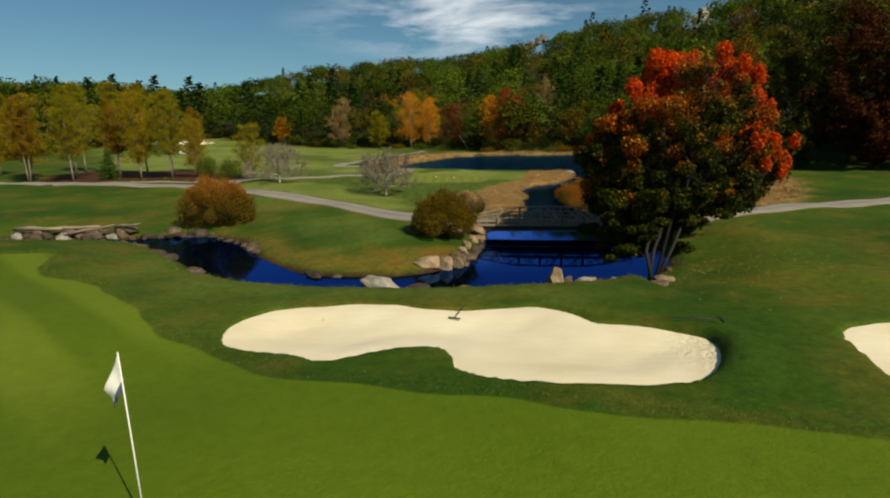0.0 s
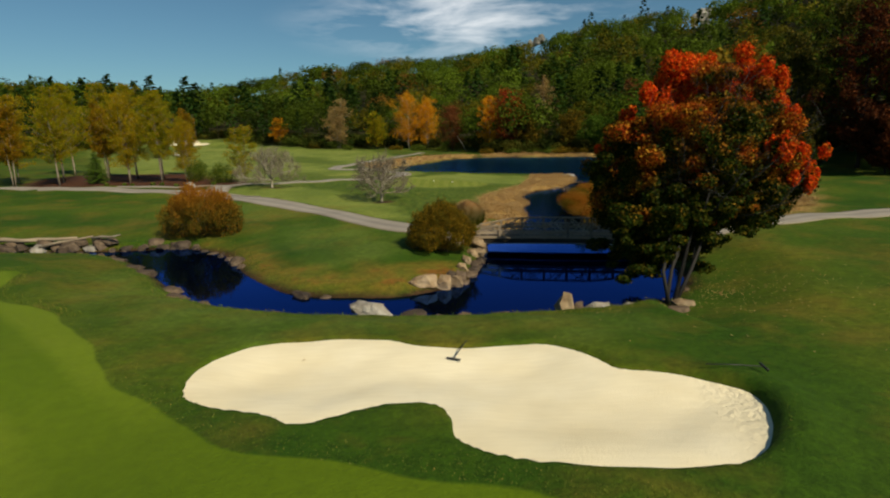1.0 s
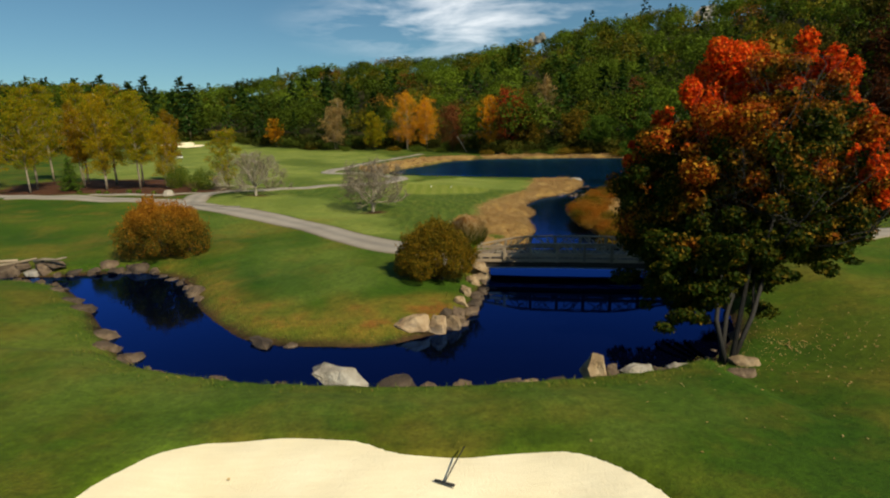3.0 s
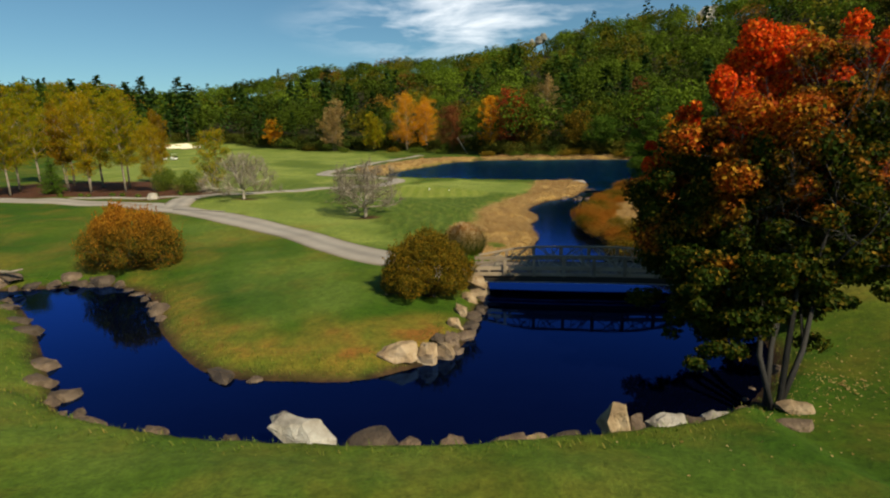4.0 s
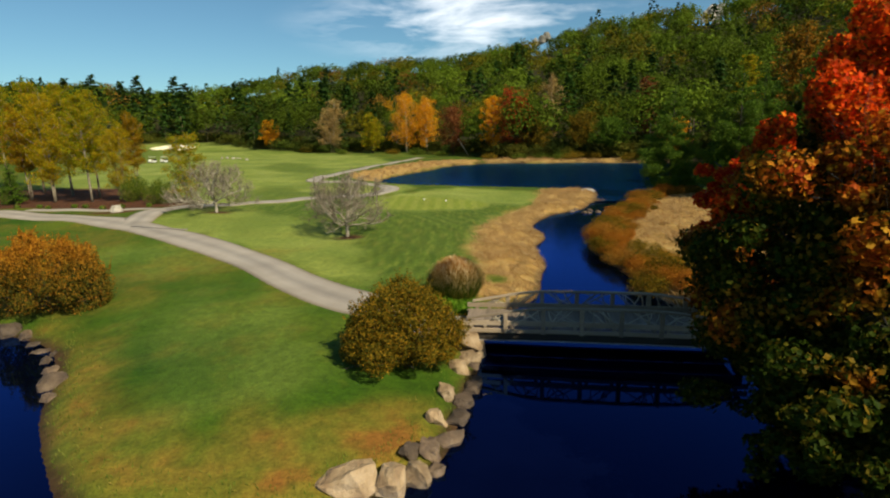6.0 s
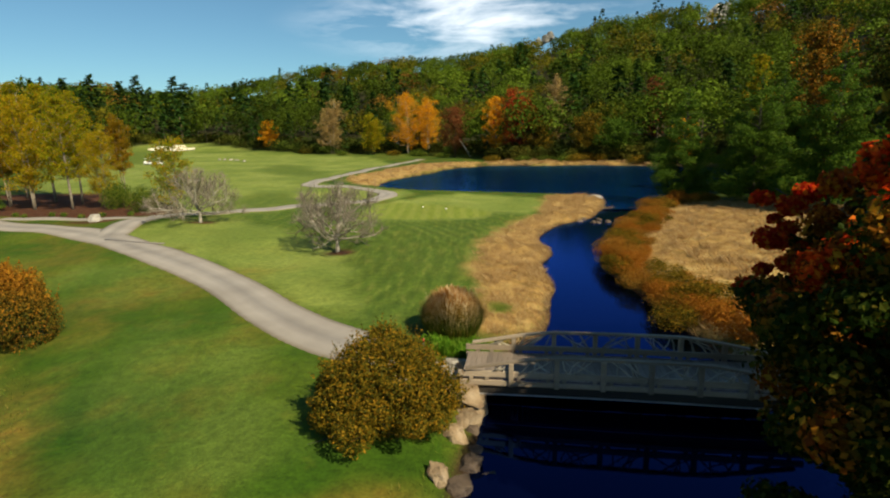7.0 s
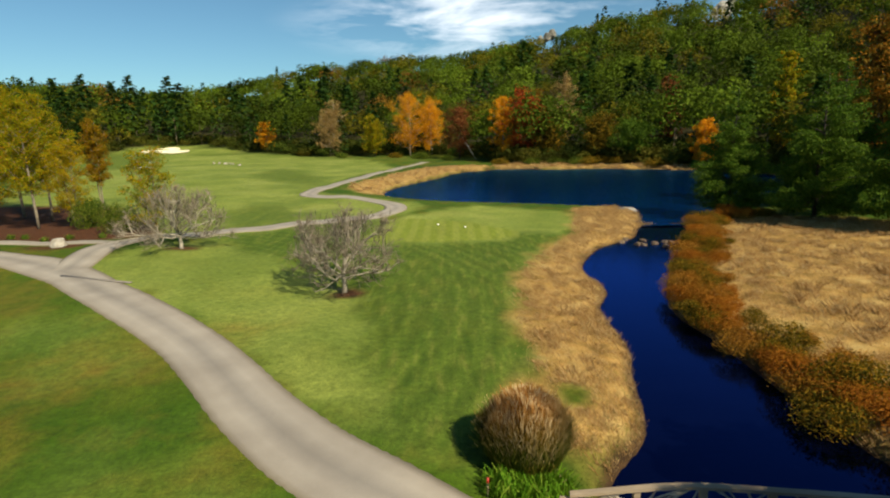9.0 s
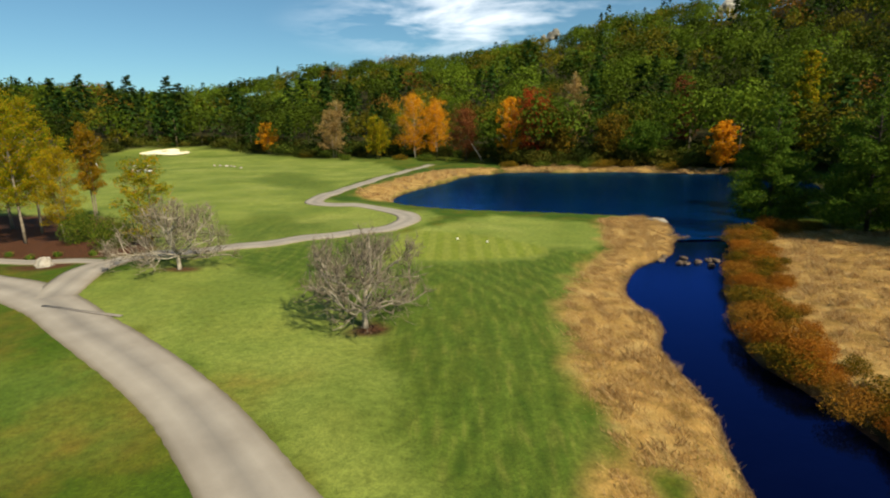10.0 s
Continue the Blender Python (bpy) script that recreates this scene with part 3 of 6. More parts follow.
def height(x, y, carve=True):
    x, y = np.asarray(x, float), np.asarray(y, float)
    z = broad_height(x, y)
    z = z + 0.10 * np.sin(x * 0.31 + 0.7) * np.sin(y * 0.27) + 0.05 * np.sin(x * 0.9 + y * 0.5)
    d = inside_by(O_POND, x, y)
    steep = smooth(y, 41.0, 38.9) * smooth(x, 9.6, 8.0)  # the near bank drops sharply to the water
    rise = smooth(d, 0.6 - 0.1 * steep, 6 - 3.4 * steep)
    z = np.where(d < 8, np.where(d > 0, np.minimum(z, 0.02 + (0.42 + 1.2 * steep) * np.minimum(d, 1.0 - 0.42 * steep)) * (1 - rise) + z * rise, -0.02 + 0.5 * np.maximum(d, -2)), z)
    d = inside_by(O_LAKE, x, y)
    z = np.where(d < 8, np.where(d > 0, np.minimum(z, LAKE_Z + 0.02 + 0.30 * np.minimum(d, 1.5)) * (1 - smooth(d, 1, 7)) + z * smooth(d, 1, 7), LAKE_Z - 0.02 + 0.4 * np.maximum(d, -2)), z)
    if carve:
        for o, wall, deep in ((O_BUNKER, 0.7, 0.9), (O_SIDE, 0.7, 0.9)):
            d = inside_by(o, x, y)
            z = z - deep * np.clip((0.1 - d) / wall, 0, 1)
            z = z + 0.14 * np.exp(-((d - 0.5) / 0.5) ** 2) * smooth(x, 5.6, 7.6) * (x < 10)
    return z


def ground_at(x, y):
    return float(height(np.array([x]), np.array([y]))[0])


def axis(lo, fine_lo, fine_hi, hi, fine, mid_hi=None, mid=None):
    a = list(np.arange(fine_lo, fine_hi, fine)) if fine_lo < fine_hi else []
    step, v = fine, fine_hi
    if mid_hi:
        b = list(np.arange(fine_hi, mid_hi, mid))
        a += b
        v, step = mid_hi, mid
    while v < hi:
        a.append(v)
        step = min(step * 1.08, 60)
        v += step
    a.append(hi)
    step, v = fine, fine_lo
    while v > lo:
        step = min(step * 1.10, 60)
        v -= step
        a.insert(0, v)
    return np.array(a)


def mesh_from(name, verts, faces, mats, attrs=(), smooth_faces=True, face_mat=None):
    me = bpy.data.meshes.new(name)
    me.from_pydata(np.asarray(verts).tolist() if not isinstance(verts, list) else verts, [], np.asarray(faces).tolist() if not isinstance(faces, list) else faces)
    for m in mats:
        me.materials.append(m)
    for key, values in attrs:
        values = np.asarray(values, np.float32)
        if values.ndim == 2:
            a = me.attributes.new(key, "FLOAT_COLOR", "POINT")
            a.data.foreach_set("color", np.hstack([values, np.ones((len(values), 1), np.float32)]).ravel())
        else:
            a = me.attributes.new(key, "FLOAT", "POINT")
            a.data.foreach_set("value", values)
    if smooth_faces:
        me.polygons.foreach_set("use_smooth", np.ones(len(me.polygons), bool))
    if face_mat is not None:
        me.polygons.foreach_set("material_index", np.asarray(face_mat, np.int32))
    me.update()
    return me


def grid_faces(nx, ny):
    i = np.arange(ny - 1)[:, None] * nx + np.arange(nx - 1)[None]
    return np.stack([i, i + 1, i + nx + 1, i + nx], -1).reshape(-1, 4)


TEE = rounded([(-8.6, 90), (-8.4, 97), (-6.6, 101.5), (-1, 100.5), (4.5, 94.5), (4, 91.5), (-3, 90)], steps=4)
ROUGH = rounded([(-9.5, 79), (-6.6, 73.2), (-5.4, 68), (-4.4, 62), (-2.4, 57), (2, 58), (2.6, 66), (3.4, 75), (6, 84.5), (9.5, 91), (7, 94), (3, 90.5), (-4, 88.5), (-9, 87)], steps=4)
ROUGH_2 = rounded([(-22.3, 89.6), (-17.5, 94.6), (-12.5, 98.8), (-9.3, 100.5), (-8.7, 90), (-8.6, 80.5), (-7.2, 76), (-11.7, 80), (-16.6, 83.6), (-20, 87)], steps=4)
FAR_ROUGH = [rounded(p, steps=4) for p in ([(-29, 104), (-27, 114), (-21, 110), (-16.5, 104), (-19.8, 98.6), (-24, 95.6)], [(-49, 191), (-36, 172), (-27, 151), (-32, 146), (-47, 165)],
                                           [(-90, 197), (-98, 186), (-112, 195), (-128, 215), (-152, 262), (-122, 264), (-101, 218)], [(-112, 265), (-80, 256), (-45, 238), (-15, 220), (-12, 232), (-50, 253), (-90, 277)])]
FAIR = rounded([(-26, 77), (-28, 84), (-24, 89), (-12, 99), (-6, 106), (-6, 114), (-14, 122), (-24, 132), (-23, 165), (-18, 195), (-40, 240), (-95, 285), (-160, 300), (-150, 240), (-100, 170), (-70, 120), (-50, 104), (-34, 93), (-25, 90), (-10, 100), (2, 112), (12, 106), (12, 98), (7, 88), (4, 78), (2, 66), (0, 58), (-6, 60), (-16, 70)], steps=3)
DRY = [rounded(p, steps=4) for p in (
    [(1.5, 60), (2.5, 64), (2.6, 68), (3.2, 75), (5.7, 84), (9, 90), (11, 95), (13, 104), (15, 110), (21, 110), (21, 100), (17, 93.5), (12.6, 89), (10.4, 85), (9.6, 81.5), (9.8, 76.6), (8.6, 72), (8.0, 66), (6, 60.0), (4, 57.6)],
    [(13, 58), (12.4, 64), (12, 71), (13, 75.5), (15, 80), (17, 84), (20, 89), (24, 98), (30, 101), (36, 96), (40, 85), (36, 70), (28, 58), (18, 55)],
    [(-11, 131), (-13.5, 139), (-11, 150), (-5, 166), (-1, 178), (8, 187), (8, 196), (-8, 190), (-14, 170), (-19, 150), (-19, 135)],
    [(12, 187), (30, 184), (58, 168), (62, 174), (30, 198), (12, 200)])]
WARM = [rounded(p, steps=4) for p in ([(-13.5, 48.5), (-10.8, 45.2), (-8, 42.9), (-4, 42.4), (-1, 43.4), (0.5, 45.5), (0.5, 47.6), (-2, 47.0), (-5, 45.2), (-8.5, 45.6), (-11.5, 49.5), (-14, 52), (-19, 56.5), (-20, 58), (-17, 54)],
                                      [(-24, 59), (-17, 57), (-15, 61), (-10, 66), (-12, 69), (-20, 64)],
                                      [(-34, 58.5), (-24, 57.8), (-24, 60.5), (-34, 61)])]
TUSSOCK = rounded([(3.0, 60.7), (4.1, 60.9), (4.2, 62.2), (3.2, 62.4)], steps=4)
PALE = [rounded(p, steps=4) for p in ([(-17, 44), (-9.5, 38.6), (0, 36.2), (5, 36.4), (6, 34.2), (-1, 34.4), (-9, 34.6), (-14, 38), (-20, 45)], [(-13.5, 55), (-10.5, 50), (-6.5, 47), (-4, 48.5), (-5.5, 53), (-10, 57.5)], [(-18, 50), (-13, 44.5), (-9, 41.5), (-8, 42), (-12, 47), (-17, 52)], [(-24, 68), (-19, 62.5), (-14, 64), (-18, 70)])]
MULCH = [rounded(p, steps=4) for p in ([(-66, 95), (-50, 91), (-40, 89.9), (-33, 89.7), (-29, 92.4), (-32, 97), (-40, 106), (-50, 114), (-70, 116)], [(-9, 74.4), (-7.8, 73.6), (-6.4, 74.4), (-7.4, 75.6)], [(-24.8, 85.7), (-23.5, 84.9), (-22, 85.7), (-23.4, 86.8)],
                                       [(-38.5, 87.6), (-33.8, 85.8), (-33, 88.0)])]


def build_ground():
    xs = np.r_[axis(-1400, -24, -11, 1400, 0.3), 0]
    xs = np.unique(np.round(np.r_[xs[xs < -11], np.arange(-11, 11, 0.18), axis(-1400, 11, 24, 1400, 0.3)], 3))
    xs = xs[(xs < -11) | (xs >= 11) | (np.abs((xs + 11) / 0.18 - np.round((xs + 11) / 0.18)) < 1e-3)]
    ys = np.r_[axis(-500, 20, 25, 21, 0.3), np.arange(25.0, 39.0, 0.16), axis(38, 39, 62, 1500, 0.3, 112, 0.6)]
    ys = np.r_[ys[ys < 25], np.arange(25.0, 39.0, 0.16), ys[ys >= 39]]
    ys = np.unique(np.round(ys, 3))
    X, Y = np.meshgrid(xs, ys)
    x, y = X.ravel(), Y.ravel()
    z = height(x, y)
    pond, lake = inside_by(O_POND, x, y), inside_by(O_LAKE, x, y)
    r, az = np.hypot(x, y - 14), np.degrees(np.arctan2(x, y - 14))
    wob = 0.5 * np.sin(x * 1.7 + y * 0.6) + 0.35 * np.sin(y * 2.3 - x) + 0.5 * np.sin(x * 0.6 - y * 0.83 + 1.0)

    def mask(polys, soft, shift=0.0):
        return np.max([smooth(-inside_by(p, x, y, 12.0) + shift + wob * soft * 0.5, -soft, soft) for p in polys], 0)

    green = np.clip(0.5 - (inside_by(O_GREEN, x, y) + 0.12 * wob) / 4.0, 0, 1)
    forest = smooth(r - np.interp(az, FOOT_AZ, FOOT_R), -4, 14) * (np.abs(az) < 88)
    attrs = [("green", green), ("fairway", np.maximum(mask([FAIR], 1.2), 0.34 * mask(PALE, 2.6))), ("mown", np.maximum(mask([ROUGH, ROUGH_2], 1.3), 0.75 * mask(FAR_ROUGH, 2.5))), ("tee", mask([TEE], 0.35)), ("dry", mask(DRY, 1.3) * (1 - mask([TUSSOCK], 0.5))), ("warm", np.maximum(mask(WARM[:1], 1.4) * 0.75, mask(WARM[1:], 2.0) * 0.3)),
             ("mulch", mask(MULCH, 0.5)), ("forest", forest), ("shore", smooth(np.minimum(pond, lake) + 0.12 * wob, 0.6, 0.12))]
    verts = np.stack([x, y, z], 1)
    ob = new("ground", mesh_from("ground", verts, grid_faces(len(xs), len(ys)), [M["turf"]], attrs))
    tagged(ob, "mown golf course turf with a putting green, rough and dry banks", "ground", kind="structure")


build_ground()


def water_sheet(name, outline, z, label, mat="water"):
    d = 1.2
    lo, hi = outline.min(0) - d, outline.max(0) + d
    xs, ys = np.arange(lo[0], hi[0], 1.0), np.arange(lo[1], hi[1], 1.0)
    X, Y = np.meshgrid(xs, ys)
    near = inside_by(outline, X.ravel(), Y.ravel()) < d
    F = grid_faces(len(xs), len(ys))
    F = F[near[F].any(1)]
    used = np.unique(F)
    back = np.full(X.size, -1)
    back[used] = np.arange(len(used))
    V = np.stack([X.ravel()[used], Y.ravel()[used], np.full(len(used), z)], 1)
    ob = new(name, mesh_from(name, V, back[F], [M[mat]]))
    tagged(ob, label, "water", kind="structure")


water_sheet("pond_water", O_POND, 0.0, "still dark blue pond and creek between banks")
water_sheet("lake_water", O_LAKE, LAKE_Z, "calm deep blue lake below wooded hill", "lake")


def sand_sheet(name, outline, label, step, drop, deep=None):
    lo, hi = outline.min(0) - 1, outline.max(0) + 1
    xs, ys = np.arange(lo[0], hi[0], step), np.arange(lo[1], hi[1], step)
    X, Y = np.meshgrid(xs, ys)
    x, y = X.ravel(), Y.ravel()
    d = inside_by(outline, x, y)
    z = height(x, y, carve=False) - drop - 0.18 * smooth(-d, 0.3, 2.2)
    if deep:
        z = z - deep[2] * smooth(x, deep[0], deep[1]) * smooth(-d, -0.5, 0.8)
    z += 0.012 * np.sin(x * 3.1 + y) * np.sin(y * 4.0)
    F = grid_faces(len(xs), len(ys))
    F = F[(d[F] < 0.7).all(1)] if step < 0.5 else F[(d[F] < 0.0).all(1)]
    used = np.unique(F)
    back = np.full(len(x), -1)
    back[used] = np.arange(len(used))
    trod = smooth(x, 5.6, 7.0) if deep else np.zeros(len(x))
    ob = new(name, mesh_from(name, np.stack([x, y, z], 1)[used], back[F], [M["sand"]], [("trodden", trod[used])]))
    tagged(ob, label, "sand bunker", kind="structure")


sand_sheet("bunker_sand", O_BUNKER, "pale raked sand in a long kidney-shaped bunker", 0.25, 0.10, (5.0, 7.6, 0.22))
sand_sheet("bunker_sand", O_SIDE, "pale sand in a small bunker beside the green", 0.25, 0.10)
sand_sheet("bunker_sand", O_FAR, "bright sand of the far fairway bunker", 0.6, -0.3)


def ribbon(name, centre, width, label, z_up=0.035, mat="path", closed=False):
    c = rounded(centre, closed=False, steps=8)
    w = np.interp(np.linspace(0, 1, len(c)), np.linspace(0, 1, len(width)), width) if isinstance(width, (list, tuple)) else np.full(len(c), width)
    t = np.gradient(c, axis=0)
    t /= np.linalg.norm(t, axis=1)[:, None]
    side = np.stack([-t[:, 1], t[:, 0]], 1)
    cols = np.linspace(-0.5, 0.5, 9)
    rows_v, across = [], []
    for k, s in enumerate(np.r_[cols[0], cols, cols[-1]]):
        jag = 0.025 * np.sin(np.arange(len(c)) * 2.9 + s * 40) * (abs(s) == 0.5)
        p = c + side * (s * w + jag)[:, None]
        skirt = k in (0, 10)
        z = height(p[:, 0], p[:, 1]) + (-0.12 if skirt else z_up + 0.02 * (1 - (2 * s) ** 2))
        rows_v.append(np.c_[p, z])
        across.append(np.full(len(c), s + 0.5))
    V = np.stack(rows_v, 1).reshape(-1, 3)
    ob = new(name, mesh_from(name, V, grid_faces(11, len(c)), [M[mat]], [("across", np.stack(across, 1).ravel())]))
    return tagged(ob, label, "path", kind="structure")


ribbon("path", [(-75, 97), (-60, 91.5), (-48, 87.2), (-39, 84.2), (-32, 80.9), (-27, 77.6), (-22, 73.3), (-16.9, 69.2), (-13.25, 66.0), (-10.4, 62.83), (-8.0, 60.03), (-5.85, 57.82), (-4.4, 56.6), (-2.85, 55.5), (-0.6, 54.3), (1.3, 53.65), (2.15, 53.5)],
       [3.2, 3.6, 3.4, 3.2, 3.2, 3.0, 2.8, 2.78, 2.78, 2.76, 2.74, 2.7, 2.6, 2.55, 2.55], "grey asphalt cart path curving down to the bridge")
ribbon("path", [(-28.2, 79.0), (-29.4, 82.6), (-30.1, 86.0), (-29.2, 89.1), (-26, 91.8), (-20, 95.3), (-15, 99.5), (-10.2, 103.6), (-8.4, 106.8), (-8.3, 110), (-9.4, 113.5), (-12, 117.3), (-16, 120.5), (-20.5, 122.2), (-23.6, 125.5), (-24.3, 131), (-23.6, 140), (-21, 160), (-15.5, 192), (-10, 215)],
       2.8, "narrow pale cart path winding toward the lake", z_up=0.045)
ribbon("path", [(-46, 89.2), (-40, 89.3), (-35, 88.8), (-31, 88.0)], 1.5, "short spur of cart path beside a mulch bed", z_up=0.05)


# ---- building blocks ----


def base(name, x, y, z=None, turn=0.0, label="", category="", group=""):
    ob = new(name)
    ob.empty_display_size = 0.3
    ob.matrix_world = pose(x, y, ground_at(x, y) if z is None else z, 0, 0, turn)
    return tagged(ob, label, category, group)


def hang(name, me, parent, label=""):
    ob = new(name, me)
    ob.parent = parent
    if label:
        tagged(ob, label)
    return ob


def part(name, bm, material, parent, label="", smooth_faces=False):
    me = bpy.data.meshes.new(name)
    bm.to_mesh(me)
    bm.free()
    me.materials.append(material)
    if smooth_faces:
        me.polygons.foreach_set("use_smooth", np.ones(len(me.polygons), bool))
    return hang(name, me, parent, label)


def box_bm(size, m=None, bevel=0.01, bm=None):
    one = bmesh.new()
    bmesh.ops.create_cube(one, size=1.0)
    bmesh.ops.scale(one, vec=size, verts=one.verts)
    if bevel:
        bmesh.ops.bevel(one, geom=one.edges[:], offset=bevel, segments=1, affect="EDGES")
    if m is not None:
        bmesh.ops.transform(one, matrix=m, verts=one.verts)
    if bm is None:
        return one
    me = bpy.data.meshes.new("tmp")
    one.to_mesh(me)
    one.free()
    bm.from_mesh(me)
    bpy.data.meshes.remove(me)
    return bm


def tube(points, radii, sides=6):
    """Vertices and quads of a round bar along the points."""
    P = np.asarray(points, float)
    T = np.gradient(P, axis=0)
    T /= np.linalg.norm(T, axis=1)[:, None] + 1e-9
    ref = np.array([0.0, 0.0, 1.0]) if abs(T[0, 2]) < 0.9 else np.array([1.0, 0.0, 0.0])
    A = np.cross(T, ref)
    A /= np.linalg.norm(A, axis=1)[:, None] + 1e-9
    B = np.cross(T, A)
    ang = np.arange(sides) * 2 * math.pi / sides
    R = np.asarray(radii, float)[:, None, None]
    V = P[:, None] + R * (np.cos(ang)[None, :, None] * A[:, None] + np.sin(ang)[None, :, None] * B[:, None])
    n, F = len(P), []
    for i in range(n - 1):
        for j in range(sides):
            k = (j + 1) % sides
            F.append((i * sides + j, i * sides + k, (i + 1) * sides + k, (i + 1) * sides + j))
    F.append(tuple(range(sides))[::-1])
    F.append(tuple((n - 1) * sides + j for j in range(sides)))
    return V.reshape(-1, 3), F


def join_tubes(name, tubes, mat):
    V, F, n = [], [], 0
    for v, f in tubes:
        V.append(v)
        F += [tuple(i + n for i in q) for q in f]
        n += len(v)
    return mesh_from(name, np.concatenate(V), F, [mat])


def limbs(rng, height_m, spread, fork=0.35, stems=1, levels=3, kids=(6, 5, 4), thick=None, droop=0.0, up=0.6, lean=0.15, reach=(0.48, 0.72), sway=0.16):
    """A branching skeleton: list of (points, radii, level), and the outer points where leaves sit."""
    thick = thick or height_m * 0.022
    out, tips = [], []

    def grow(p, d, length, r, level):
        n = 5 if level < 2 else 4
        pts, rad = [p], [r]
        q = np.array(p, float)
        v = np.array(d, float)
        for i in range(n):
            v = v + rng.normal(0, sway + 0.06 * level, 3) + np.array([0, 0, (0.06 if level == 0 else 0.10 * up - droop)])
            v /= np.linalg.norm(v)
            q = q + v * length / n
            pts.append(q.copy())
            rad.append(r * (1 - 0.72 * (i + 1) / n))
        out.append((np.array(pts), np.array(rad), level))
        if level >= levels - 1:
            tips.extend(pts[1:])
        if level < levels:
            for k in range(kids[min(level, len(kids) - 1)]):
                s = fork + (1 - fork) * (k + rng.random()) / kids[min(level, len(kids) - 1)] if level == 0 else 0.25 + 0.75 * rng.random()
                i = min(int(s * n), n - 1)
                o = pts[i] + (pts[i + 1] - pts[i]) * (s * n - i)
                a = rng.random() * 6.283 if level else k * 2.4 + rng.random()
                side = np.array([math.cos(a), math.sin(a), up * rng.uniform(0.3, 1.2)])
                nd = side * spread + v * 0.45
                nd /= np.linalg.norm(nd)
                grow(o, nd, length * rng.uniform(*reach) * (1 - 0.35 * max(0, s - 0.5)), r * (1 - 0.6 * s) * 0.62, level + 1)

    for k in range(stems):
        a = k * 6.283 / stems + rng.random()
        d = np.array([math.cos(a), math.sin(a), 0]) * (lean * 2 if stems > 1 else lean * rng.random()) + np.array([0, 0, 1.0])
        o = np.array([math.cos(a), math.sin(a), 0]) * (0.25 * thick * stems if stems > 1 else 0)
        grow(o, d / np.linalg.norm(d), height_m * (0.72 if stems == 1 else rng.uniform(0.6, 0.75)), thick / math.sqrt(stems), 0)
    return out, np.array(tips)


def leaf_cards(rng, centres, size, flat=0.0, ratio=0.7, facing=None, jitter=0.55):
    """One small bent leaf (two triangles) at each centre, turned at random or, given facing, roughly outwards."""
    n = len(centres)
    c = rng.normal(size=(n, 3))
    if facing is not None:
        c = facing + c * jitter
    c[:, 2] += flat * 2
    c /= np.linalg.norm(c, axis=1)[:, None] + 1e-9
    a = np.cross(c, rng.normal(size=(n, 3)))
    a /= np.linalg.norm(a, axis=1)[:, None] + 1e-9
    b = np.cross(c, a)
    s = (size * rng.uniform(0.6, 1.3, n))[:, None]
    V = np.stack([centres - a * s * 0.5, centres + b * s * ratio * 0.5 + c * s * 0.08, centres + a * s * 0.5, centres - b * s * ratio * 0.5 + c * s * 0.08], 1)
    F = np.arange(4 * n).reshape(n, 4)
    return V.reshape(-1, 3), F


def blob_points(rng, n, lobes, shell=0.75):
    """Points near the skins of several overlapping lobes (x, y, z, rx, ry, rz)."""
    L = np.array(lobes, float)
    w = (L[:, 3] * L[:, 4] * L[:, 5]) ** 0.66
    k = rng.choice(len(L), n, p=w / w.sum())
    d = rng.normal(size=(n, 3))
    d /= np.linalg.norm(d, axis=1)[:, None]
    r = shell + (1 - shell) * rng.random(n) + rng.normal(0, 0.06, n)
    return L[k, :3] + d * L[k, 3:] * r[:, None], d


